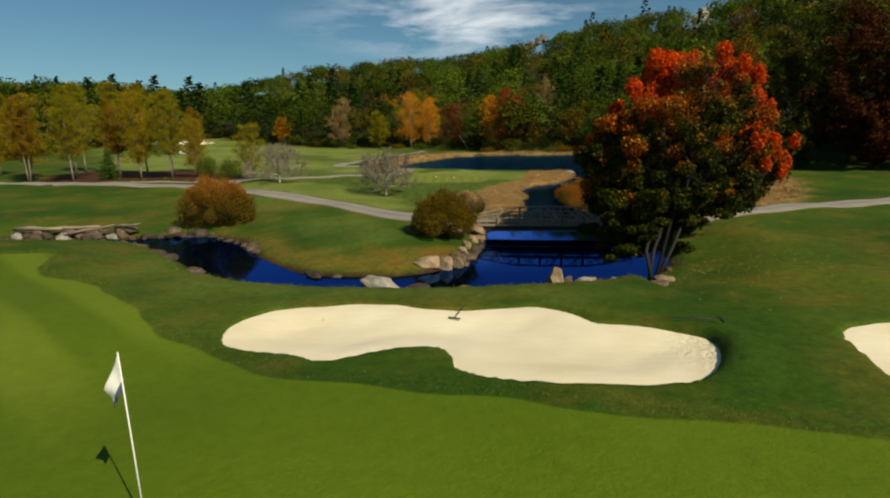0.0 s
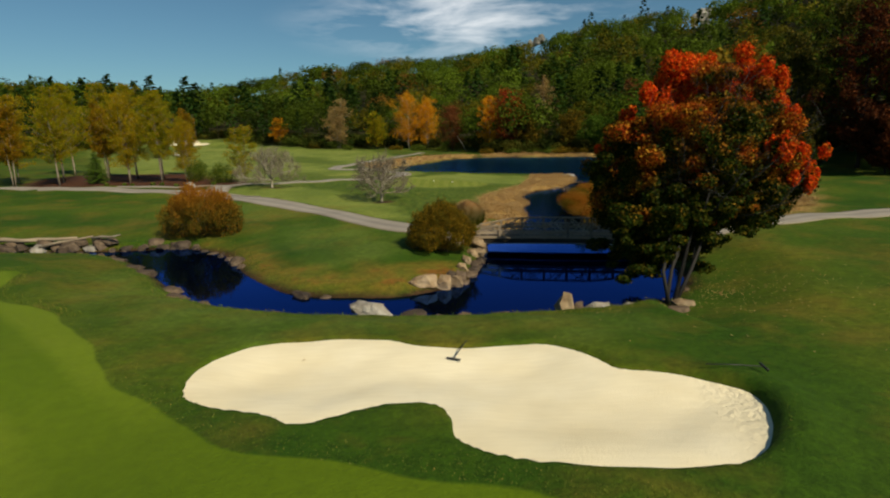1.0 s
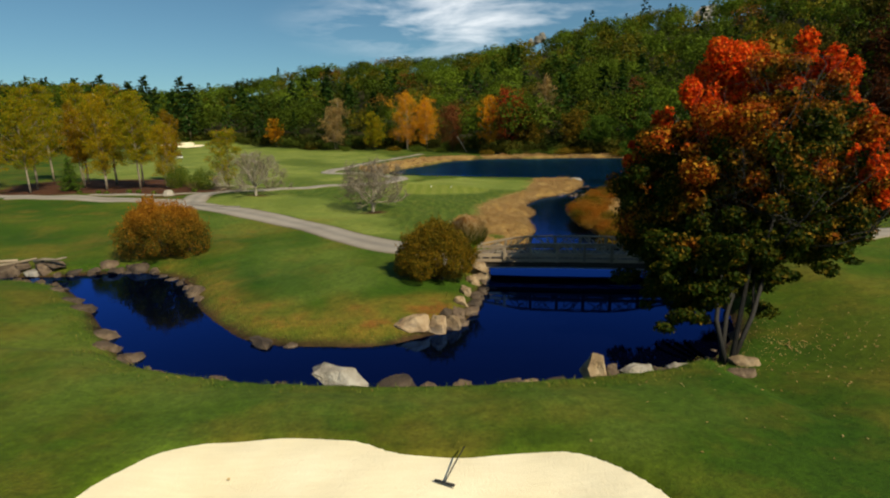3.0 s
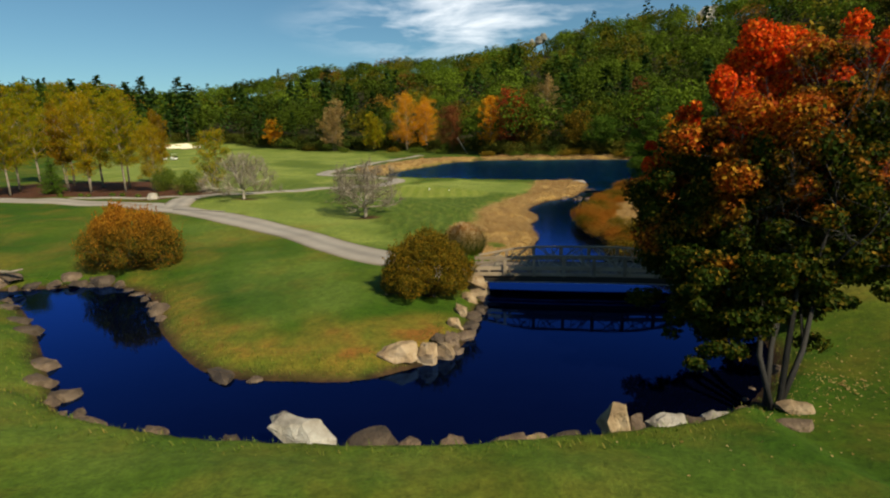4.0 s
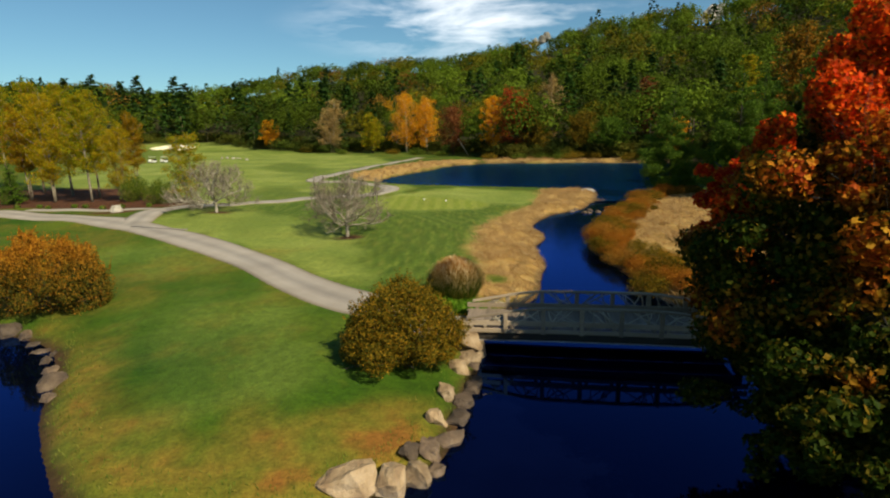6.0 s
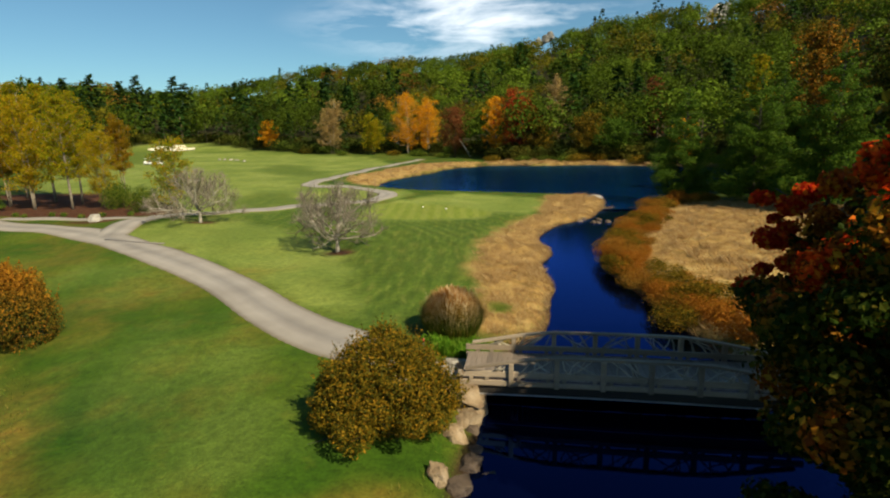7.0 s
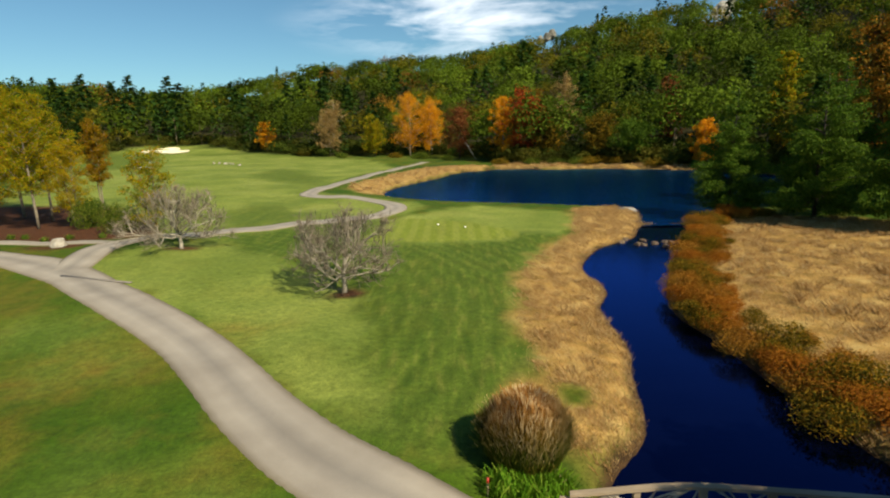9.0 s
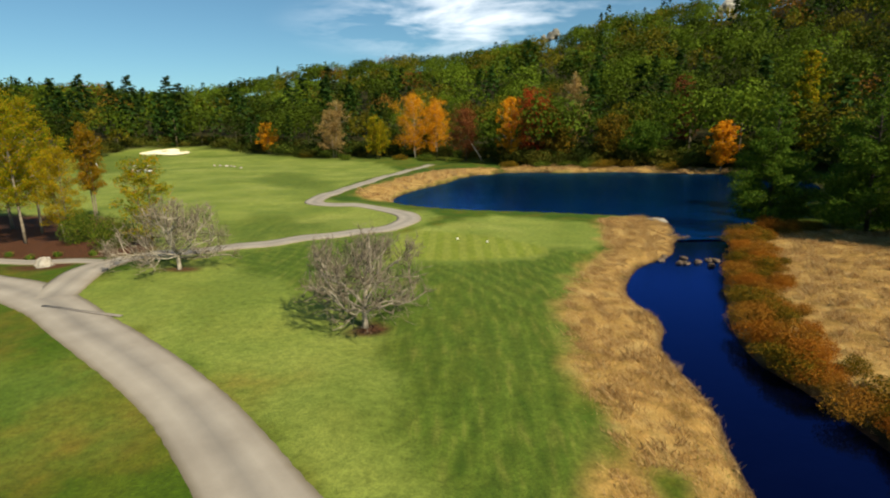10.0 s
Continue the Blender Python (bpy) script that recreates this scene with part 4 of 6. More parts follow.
def broadleaf_meshes(seed, height_m, width, leaf_mat, bark, leaves=2600, leaf=0.5, low=0.28, stems=1, limbs_per_tree=52, thick=0.012, top_heavy=0.0, lean=0.06):
    """Stems with limbs that climb outwards; leaves hang in clumps along the outer part of each limb, with gaps between."""
    rng = np.random.default_rng(seed)
    tubes_, lobes = [], []
    for k in range(stems):
        a0 = k * 6.283 / stems + rng.random()
        off = np.array([math.cos(a0), math.sin(a0)]) * (0 if stems == 1 else 0.10 * width)
        tall = height_m * (0.95 if k == 0 else rng.uniform(0.78, 0.92))
        s = np.linspace(0, 1, 8)
        bow = np.cumsum(rng.normal(0, lean * 0.35, (8, 2)), 0) * width * 0.25
        bow -= bow[0]
        T = np.c_[off * (0.25 + 0.75 * s[:, None]) + bow, s * tall]
        tubes_.append(tube(T, height_m * thick / math.sqrt(stems) * (1 - 0.9 * s) + 0.012, 6))
        n = limbs_per_tree // stems
        for b in range(n):
            u = low + (0.97 - low) * (b + rng.random()) / n
            i = min(int(u * 7), 6)
            o = T[i] + (T[i + 1] - T[i]) * (u * 7 - i)
            v = (u - low) / (1 - low)
            spread = 0.47 * width * (1 - v ** (2.2 + top_heavy)) ** 0.75 * (0.62 + 0.38 * min(1, v * 3.5 + 0.15)) * rng.uniform(0.55, 1.1) / (1 + 0.35 * (stems - 1))
            a = b * 2.39996 + a0 + rng.normal(0, 0.3)
            rise = spread * rng.uniform(0.35, 0.95)
            e = o + np.array([spread * math.cos(a), spread * math.sin(a), rise])
            e[2] = min(e[2], height_m)
            m = (o + e) / 2 + np.array([0, 0, -0.10 * spread]) + rng.normal(0, 0.04 * width, 3) * 0.5
            tubes_.append(tube([o, m, e], [height_m * thick * 0.28 * (1.1 - 0.7 * u), height_m * thick * 0.16, 0.012], 4))
            for w in (0.3, 0.55, 0.8, 1.0):
                q = width * rng.uniform(0.05, 0.105) * (1.0 - 0.2 * v)
                c = o + (e - o) * w + rng.normal(0, 0.035 * width, 3)
                lobes.append((*c, q * 1.1, q * 1.1, q * rng.uniform(0.7, 1.05)))
    pts, out = blob_points(rng, leaves, lobes, 0.45)
    pts, out = pts[pts[:, 2] > 0.1], out[pts[:, 2] > 0.1]
    v, f = leaf_cards(rng, pts, leaf, facing=out + np.array([0, 0, 0.2]), jitter=0.6)
    return join_tubes("trunk", tubes_, bark), mesh_from("crown", v, f, [leaf_mat], smooth_faces=False)


def pine_meshes(seed, height_m, width, leaf_mat, bark, needles=9000, size=0.3, low=0.06):
    """A soft full pine: whorls of plumes, shorter towards the tip."""
    rng = np.random.default_rng(seed)
    z = np.linspace(0, height_m * 0.97, 7)
    tubes_ = [tube(np.c_[rng.normal(0, 0.05, 7), rng.normal(0, 0.05, 7), z], height_m * 0.013 * (1 - 0.93 * z / height_m), 6)]
    lobes, whorls = [(0, 0, height_m * 0.36, width * 0.20, width * 0.20, height_m * 0.30), (0, 0, height_m * 0.95, width * 0.05, width * 0.05, height_m * 0.06)], 20
    for w in range(whorls):
        s = w / (whorls - 1)
        R = width * 0.46 * (1 - s ** 1.35) ** 0.8 + width * 0.04
        for k in range(7 - int(3 * s)):
            a = k * 6.283 / (7 - int(3 * s)) + w * 0.9 + rng.normal(0, 0.3)
            h = height_m * (low + (0.92 - low) * s + rng.normal(0, 0.022))
            L = R * rng.uniform(0.55, 1.12)
            tip = np.array([L * math.cos(a), L * math.sin(a), h + (0.12 + 0.3 * s) * L])
            tubes_.append(tube([(0, 0, h), tip * [0.5, 0.5, 1] - [0, 0, 0.05 * L], tip], [0.05, 0.03, 0.01], 3))
            for w2, q in ((0.55, 0.30), (0.85, 0.24)):
                q = q * L * rng.uniform(0.7, 1.15) + 0.12
                lobes.append((w2 * tip[0], w2 * tip[1], h + (tip[2] - h) * w2, q, q, q * 0.62))
    pts, out = blob_points(rng, needles, lobes, 0.55)
    v, f = leaf_cards(rng, pts, size, ratio=0.4, facing=out + np.array([0, 0, 0.5]), jitter=0.6)
    return join_tubes("trunk", tubes_, bark), mesh_from("crown", v, f, [leaf_mat], smooth_faces=False)


def plant_tree(name, meshes, x, y, label, category="tree", group="", turn=0.0, scale=1.0, sink=0.05):
    t = base(name, x, y, ground_at(x, y) - sink, turn, label, category, group)
    t.scale = (scale, scale, scale)
    hang("trunk", meshes[0], t)
    hang("crown", meshes[1], t)
    return t


def boulder_mesh(seed, size, mat, sharp=19, crown=None):
    """A broken boulder: the hull of scattered points, edges softened, faces roughened."""
    rng = np.random.default_rng(seed)
    bm = bmesh.new()
    crown, skew = crown or rng.uniform(0.35, 0.7), rng.normal(0, 0.16, 2)
    for k in range(sharp):
        a, h = k * 2.39996 + rng.normal(0, 0.3), (-0.5, -0.15, 0.15, 0.4, 0.5)[k % 5] + rng.normal(0, 0.05)
        r = (1.0, 1.0, 0.94, 0.5 + 0.5 * crown, crown * rng.uniform(0.2, 1.0))[k % 5] * rng.uniform(0.84, 1.08)
        c, s = math.cos(a), math.sin(a)
        r /= (abs(c) ** 3 + abs(s) ** 3) ** (1 / 3)  # squarish plan
        bm.verts.new(Vector(((c * r * 0.5 + skew[0] * max(h, 0)) * size[0], (s * r * 0.5 + skew[1] * max(h, 0)) * size[1], h * size[2])))
    hull = bmesh.ops.convex_hull(bm, input=bm.verts)
    bmesh.ops.delete(bm, geom=[g for g in hull["geom_interior"] if isinstance(g, bmesh.types.BMVert)], context="VERTS")
    bmesh.ops.dissolve_limit(bm, angle_limit=radians(9), verts=bm.verts, edges=bm.edges)
    bmesh.ops.bevel(bm, geom=bm.edges[:], offset=0.012 * min(size), segments=1, affect="EDGES")
    bmesh.ops.triangulate(bm, faces=bm.faces[:])
    bmesh.ops.subdivide_edges(bm, edges=[e for e in bm.edges if e.calc_length() > 0.12 * min(size)], cuts=2)
    bmesh.ops.triangulate(bm, faces=bm.faces[:])
    for v in bm.verts:
        q = v.co / max(size) + Vector((seed, 0, 0))
        v.co += Vector(noise.noise_vector(q * 2.6)) * 0.16 * min(size) + Vector(noise.noise_vector(q * 8.0)) * 0.07 * min(size)
    me = bpy.data.meshes.new("boulder")
    bm.to_mesh(me)
    bm.free()
    me.materials.append(mat)
    return me


def boulder(x, y, size, seed, mat="rock", label="rough brown granite boulder at the water's edge", lift=0.25, turn=0.0, tilt=(0, 0), group="", name="boulder", z=None, crown=None):
    ob = new(name, boulder_mesh(seed, size, M[mat], crown=crown))
    zz = (max(ground_at(x, y), -0.1) if z is None else z) + size[2] * lift
    ob.matrix_world = pose(x, y, zz, tilt[0], tilt[1], turn)
    return tagged(ob, label, "boulder", group)


# ---- the big maple on the near bank ----


def build_maple():
    rng = np.random.default_rng(11)
    t = base("maple_tree", 9.8, 39.1, label="large spreading maple, scarlet on top and green below", category="tree")
    sk, tips = limbs(rng, 11.5, 0.95, fork=0.16, stems=4, levels=3, kids=(8, 5, 4), thick=0.19, up=0.55, lean=0.05)
    mid = np.array([3.6, 5.1, 6.4])
    lift = np.array([1.0, 1.5, 0.0])  # the crown stands back from the root
    for p, r, l in sk:  # the whole tree leans out from the water
        p += lift * smooth(p[:, 2:], 0.2, 3.5)
        p[:, 0] += 0.27 * np.maximum(p[:, 2] - 1.0, 0)
        p[:, 1] += 0.42 * np.maximum(p[:, 2] - 1.0, 0)
        q = p - mid
        far_out = np.sqrt((q[:, 0] / 5.2) ** 2 + (q[:, 1] / 4.9) ** 2 + (q[:, 2] / 4.6) ** 2)
        high = p[:, 2] > 1.6
        p[high] = (mid + q / np.maximum(far_out, 1)[:, None])[high]
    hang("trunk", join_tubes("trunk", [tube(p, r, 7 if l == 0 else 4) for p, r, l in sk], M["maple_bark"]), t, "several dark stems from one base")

    def leaves(name, lobes, n, mat, label):
        pts, out = blob_points(rng, n, lobes, 0.5)
        pts = pts + lift
        keep = pts[:, 2] > 0.5
        v, f = leaf_cards(rng, pts[keep], 0.15, ratio=0.8, facing=out[keep], jitter=0.6)
        hang(name, mesh_from(name, v, f, [mat], smooth_faces=False), t, label)

    c, lobes = np.array([1.9, 4.0, 6.0]), [(2.2, 4.2, 6.0, 3.4, 3.2, 3.2)]
    for i in range(230):  # an egg of many small clumps
        up = 1 - 1.84 * (i + 0.5) / 230
        a = i * 2.39996
        d = np.array([math.sqrt(1 - up * up) * math.cos(a), math.sqrt(1 - up * up) * math.sin(a), up])
        p = c + d * np.array([5.3 - 0.5 * up, 4.6, 4.9]) * rng.uniform(0.74, 1.03)
        q = rng.uniform(0.45, 0.95)
        if (p[2] < 2.5 and d[0] * 0.5 - d[1] > 0.6) or (p[0] > 4.6 and p[2] < 3.0):  # open towards the lawn, where the stems show
            continue
        if p[2] > 8.8 and i % 2:  # the red heads take over at the top
            continue
        lobes.append((*p, q, q, q * 0.72))
    for i in range(110):  # boughs that hang low over the water
        q = rng.uniform(0.3, 0.7)
        z = rng.uniform(0.8, 4.2)
        lobes.append((rng.uniform(-2.6 - 0.3 * (4.2 - z) * 0.5, 1.5), rng.uniform(-0.6, 4.5), z, q, q, q * 0.55))
    for i in range(22):  # and over the lawn
        q = rng.uniform(0.22, 0.5)
        lobes.append((rng.uniform(-1.0, 3.2), rng.uniform(-1.2, 1.4), rng.uniform(2.6, 4.6), q, q, q * 0.55))
    for i in range(20):  # the far side
        q = rng.uniform(0.7, 1.2)
        lobes.append((rng.uniform(1.0, 6.0), rng.uniform(4.5, 8.0), rng.uniform(3.0, 7.5), q, q, q * 0.7))
    for i in range(16):  # twigs low round the stems
        q = rng.uniform(0.3, 0.6)
        lobes.append((rng.uniform(-2.8, -0.7), rng.uniform(-0.6, 2.4), rng.uniform(0.9, 2.5), q, q, q * 0.55))
        lobes.append((rng.uniform(0.6, 2.4), rng.uniform(-0.3, 2.4), rng.uniform(1.9, 2.9), q * 0.8, q * 0.8, q * 0.45))
    for i in range(12):  # dark leaves hanging at the back
        q = rng.uniform(0.25, 0.45)
        lobes.append((rng.uniform(-1.4, 1.0), rng.uniform(7.0, 9.2), rng.uniform(4.0, 6.4), q, q, q * 0.6))

    def clear(balls, west=4.0):  # narrows the side towards the bridge: drops clumps that would shade its sunlit west end
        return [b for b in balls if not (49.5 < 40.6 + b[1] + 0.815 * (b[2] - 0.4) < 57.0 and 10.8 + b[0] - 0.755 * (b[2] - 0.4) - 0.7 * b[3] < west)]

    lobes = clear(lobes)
    leaves("crown", lobes, 185000, M["maple_leaf"], "dull green leaves sprinkled with orange")
    heads = []
    for x, y, z, q in ((0.8, 5.2, 10.3, 1.7), (0.3, 4.6, 9.4, 1.3), (1.6, 5.2, 10.4, 1.1), (1.2, 4.2, 9.2, 1.0), (-1.4, 4.4, 8.7, 0.9), (2.6, 5.6, 10.6, 0.6), (4.7, 6.0, 10.6, 1.35), (5.2, 5.4, 9.4, 1.0), (6.6, 5.6, 9.9, 1.0), (7.0, 5.0, 8.4, 0.8), (7.4, 4.4, 6.4, 0.9), (6.9, 2.8, 5.4, 0.7),
                       (5.4, 0.4, 6.2, 0.8), (3.9, -0.2, 6.8, 0.6), (6.2, 1.2, 5.4, 0.7), (1.0, 0.0, 3.6, 0.35), (-2.8, 4.0, 7.0, 0.7)):
        for m in range(9):  # the top stands in separate heads
            o = rng.normal(0, 0.5 * q, 3)
            heads.append((x + o[0], y + o[1], z + 1.1 * o[2], 0.36 * q, 0.36 * q, 0.5 * q))
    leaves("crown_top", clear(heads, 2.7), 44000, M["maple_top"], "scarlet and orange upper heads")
    spray = []
    for i in range(16):  # the scarlet bough that hangs out at the back
        q, u = rng.uniform(0.2, 0.45), rng.random()
        spray.append((-0.9 + 0.5 * u + rng.normal(0, 0.4), 9.2 - 1.4 * u + rng.normal(0, 0.4), 7.5 - 2.2 * u + rng.normal(0, 0.35), q, q, q * 0.7))
    leaves("red_bough", spray, 5000, M["scarlet_leaf"], "bough of pure scarlet leaves")
    limb = [tube([(2.5, 3.9, 4.6), (1.7, 7.0, 5.8), (0.9, 9.2, 6.8), (0.2, 10.5, 7.6)], [0.10, 0.07, 0.04, 0.015], 5)]
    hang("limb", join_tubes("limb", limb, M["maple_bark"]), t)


build_maple()

# ---- shrubs ----


def dome_bush(x, y, lobes, leaf_mat, leaves, leaf, seed, label, name="bush", turn=0.0, sprigs=0):
    rng = np.random.default_rng(seed)
    t = base(name, x, y, label=label, category="bush", turn=turn)
    L = np.array(lobes)
    stems = []
    for k in range(22):
        lb = L[rng.integers(len(L))]
        end = lb[:3] + rng.normal(size=3) * lb[3:] * 0.5
        end[2] = max(end[2], 0.3)
        o = np.array([rng.normal(0, 0.15), rng.normal(0, 0.15), 0])
        stems.append(tube([o, o * 0.6 + end * 0.4 + [0, 0, 0.15], end], [0.035, 0.022, 0.008], 4))
    hang("woody_base", join_tubes("woody_base", stems, M["bark"]), t)
    pts, out = blob_points(rng, leaves, lobes, 0.72)
    pts, out = pts[pts[:, 2] > 0.04], out[pts[:, 2] > 0.04]
    if sprigs:  # young shoots stand up from the skin
        k = rng.choice(np.nonzero(out[:, 2] > 0.1)[0], sprigs)
        u = np.tile(np.linspace(0, 1, 12), sprigs)[:, None]
        way = out[k] * 0.5 + rng.normal(0, 0.25, (sprigs, 3)) + np.array([0, 0, 0.9])
        way *= (rng.uniform(0.15, 0.42, sprigs) / np.linalg.norm(way, axis=1))[:, None]
        pts = np.concatenate([pts, np.repeat(pts[k], 12, 0) + np.repeat(way, 12, 0) * u + rng.normal(0, 0.025, (12 * sprigs, 3))])
        out = np.concatenate([out, np.repeat(out[k], 12, 0)])
    v, f = leaf_cards(rng, pts, leaf, ratio=0.6, facing=out, jitter=0.9)
    hang("foliage", mesh_from("foliage", v, f, [leaf_mat], smooth_faces=False), t)
    return t


rng = np.random.default_rng(33)
AZALEA = [(0, 0, 1.4, 2.0, 1.9, 1.5), (-1.7, -0.3, 0.9, 1.4, 1.4, 1.2), (1.7, 0.1, 0.9, 1.3, 1.4, 1.2)]
for k in range(26):  # knobbly heads over the dome
    a, u = k * 2.39996, 0.08 + 0.9 * k / 26
    r = math.sqrt(1 - u * u)
    q = rng.uniform(0.38, 0.66)
    AZALEA.append((2.55 * r * math.cos(a) * rng.uniform(0.85, 1.08), 2.1 * r * math.sin(a) * rng.uniform(0.85, 1.08), 0.45 + 2.15 * u * rng.uniform(0.88, 1.1), q, q, q * 0.95))
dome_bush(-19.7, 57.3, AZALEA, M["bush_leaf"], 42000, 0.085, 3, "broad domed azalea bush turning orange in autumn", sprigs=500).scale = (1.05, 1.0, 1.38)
OLIVE = [(0, 0, 1.5, 1.6, 1.5, 1.4), (-0.8, -0.2, 1.0, 1.2, 1.2, 1.0), (0.8, 0.2, 1.0, 1.2, 1.2, 1.1)]
for k in range(30):
    a, u = k * 2.39996 + 1.0, 0.05 + 0.93 * k / 30
    r = math.sqrt(1 - u * u) * (1.05 - 0.15 * u)
    q = rng.uniform(0.28, 0.58)
    OLIVE.append((1.72 * r * math.cos(a) * rng.uniform(0.82, 1.1), 1.65 * r * math.sin(a) * rng.uniform(0.82, 1.1), 0.55 + 2.15 * u * rng.uniform(0.88, 1.1), q, q, q))
dome_bush(-0.75, 49.9, OLIVE, M["shrub_leaf"], 44000, 0.078, 4, "dense rounded shrub with olive and rusty leaves", sprigs=900).scale = (1.12, 1.08, 1.04)

# ---- bridge ----


def build_bridge():
    L, W, N = 11.2, 2.4, 6
    z0 = 1.12
    t = base("footbridge", 1.70, 53.72, z0, -8.0, "weathered timber cart bridge with rustic twig railings", "bridge")
    posts = [1.75 + 1.54 * k for k in range(N)]

    def arch(x):
        return 0.05 * math.sin(math.pi * x / L)

    def rail(x):  # the rail climbs from both ends, then runs almost level
        e = min(x, L - x)
        return 0.27 + 0.56 * smooth(e, -1.2, 3.5) + 0.03 * math.sin(math.pi * x / L)

    def bar(name, x0, x1, y, centre, high, deep, mat):
        bm, prev, n = bmesh.new(), None, max(2, int((x1 - x0) / 0.5))
        for i in range(n + 1):
            x = x0 + (x1 - x0) * i / n
            z = centre(x)
            ring = [bm.verts.new((x, y + a * deep / 2, z + b * high / 2)) for a, b in ((-1, -1), (1, -1), (1, 1), (-1, 1))]
            if prev:
                for k in range(4):
                    bm.faces.new((prev[k], prev[(k + 1) % 4], ring[(k + 1) % 4], ring[k]))
            else:
                bm.faces.new(ring[::-1])
            prev = ring
        bm.faces.new(prev)
        bmesh.ops.recalc_face_normals(bm, faces=bm.faces)
        return part(name, bm, M[mat], t)

    for side in (-1, 1):
        yy = side * W / 2
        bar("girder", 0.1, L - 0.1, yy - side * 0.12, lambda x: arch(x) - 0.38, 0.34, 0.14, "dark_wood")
        bar("steel_flange", 0.5, L - 0.5, yy - side * 0.1, lambda x: arch(x) - 0.575, 0.035, 0.2, "steel")
        bar("edge_board", -0.1, L + 0.1, yy, lambda x: arch(x) - 0.12, 0.17, 0.12, "wood")
        bar("lower_rail", -0.1, L + 0.1, yy - side * 0.02, lambda x: arch(x) + 0.20, 0.20, 0.10, "wood")
        bar("top_rail", 0.15, L - 0.15, yy, lambda x: arch(x) + rail(x), 0.08, 0.18, "wood")
        rng = np.random.default_rng(5 + side)
        for x in posts:
            top = arch(x) + rail(x) - 0.02
            part("post", box_bm((0.17, 0.17, top + 0.19), pose(x, yy + side * 0.05, (top - 0.19) / 2), 0.015), M["wood"], t)
        for x in (0.35, 0.9, L - 0.9, L - 0.35, *(0.5 * (a + b) + o for a, b in zip(posts, posts[1:]) for o in (-0.5, 0.5))):  # packing blocks under the lower rail
            part("block", box_bm((0.14, 0.09, 0.14), pose(x, yy - side * 0.01, arch(x) + 0.035), 0.01), M["wood"], t)
        ends = [0.7, *posts, L - 0.7]
        for a, b in zip(ends, ends[1:]):
            for m in range(6):
                xa, xb = a + (b - a) * rng.uniform(0.05, 0.95), a + (b - a) * rng.uniform(0.05, 0.95)
                za, zb = arch(xa) + 0.28, arch(xb) + rail(xb) - 0.03
                if zb < za + 0.06:
                    continue
                v, f = tube([(xa, yy, za), ((xa + xb) / 2 + rng.normal(0, 0.06), yy + rng.normal(0, 0.03), (za + zb) / 2 + rng.normal(0, 0.06)), (xb, yy, zb)], [0.03, 0.026, 0.02], 5)
                hang("twig", mesh_from("twig", v, [tuple(q) for q in f], [M["pale_wood"]]), t)
    count = 58
    plank = bpy.data.meshes.new("plank")
    bm = box_bm((L / count - 0.007, W - 0.16, 0.06), None, 0.006)
    bm.to_mesh(plank)
    bm.free()
    plank.materials.append(M["deck_wood"])
    for i in range(count):
        x = L * (i + 0.5) / count
        p = hang("plank", plank, t)
        p.location = (x, 0, arch(x))


build_bridge()

# ---- bare trees on the fairway ----


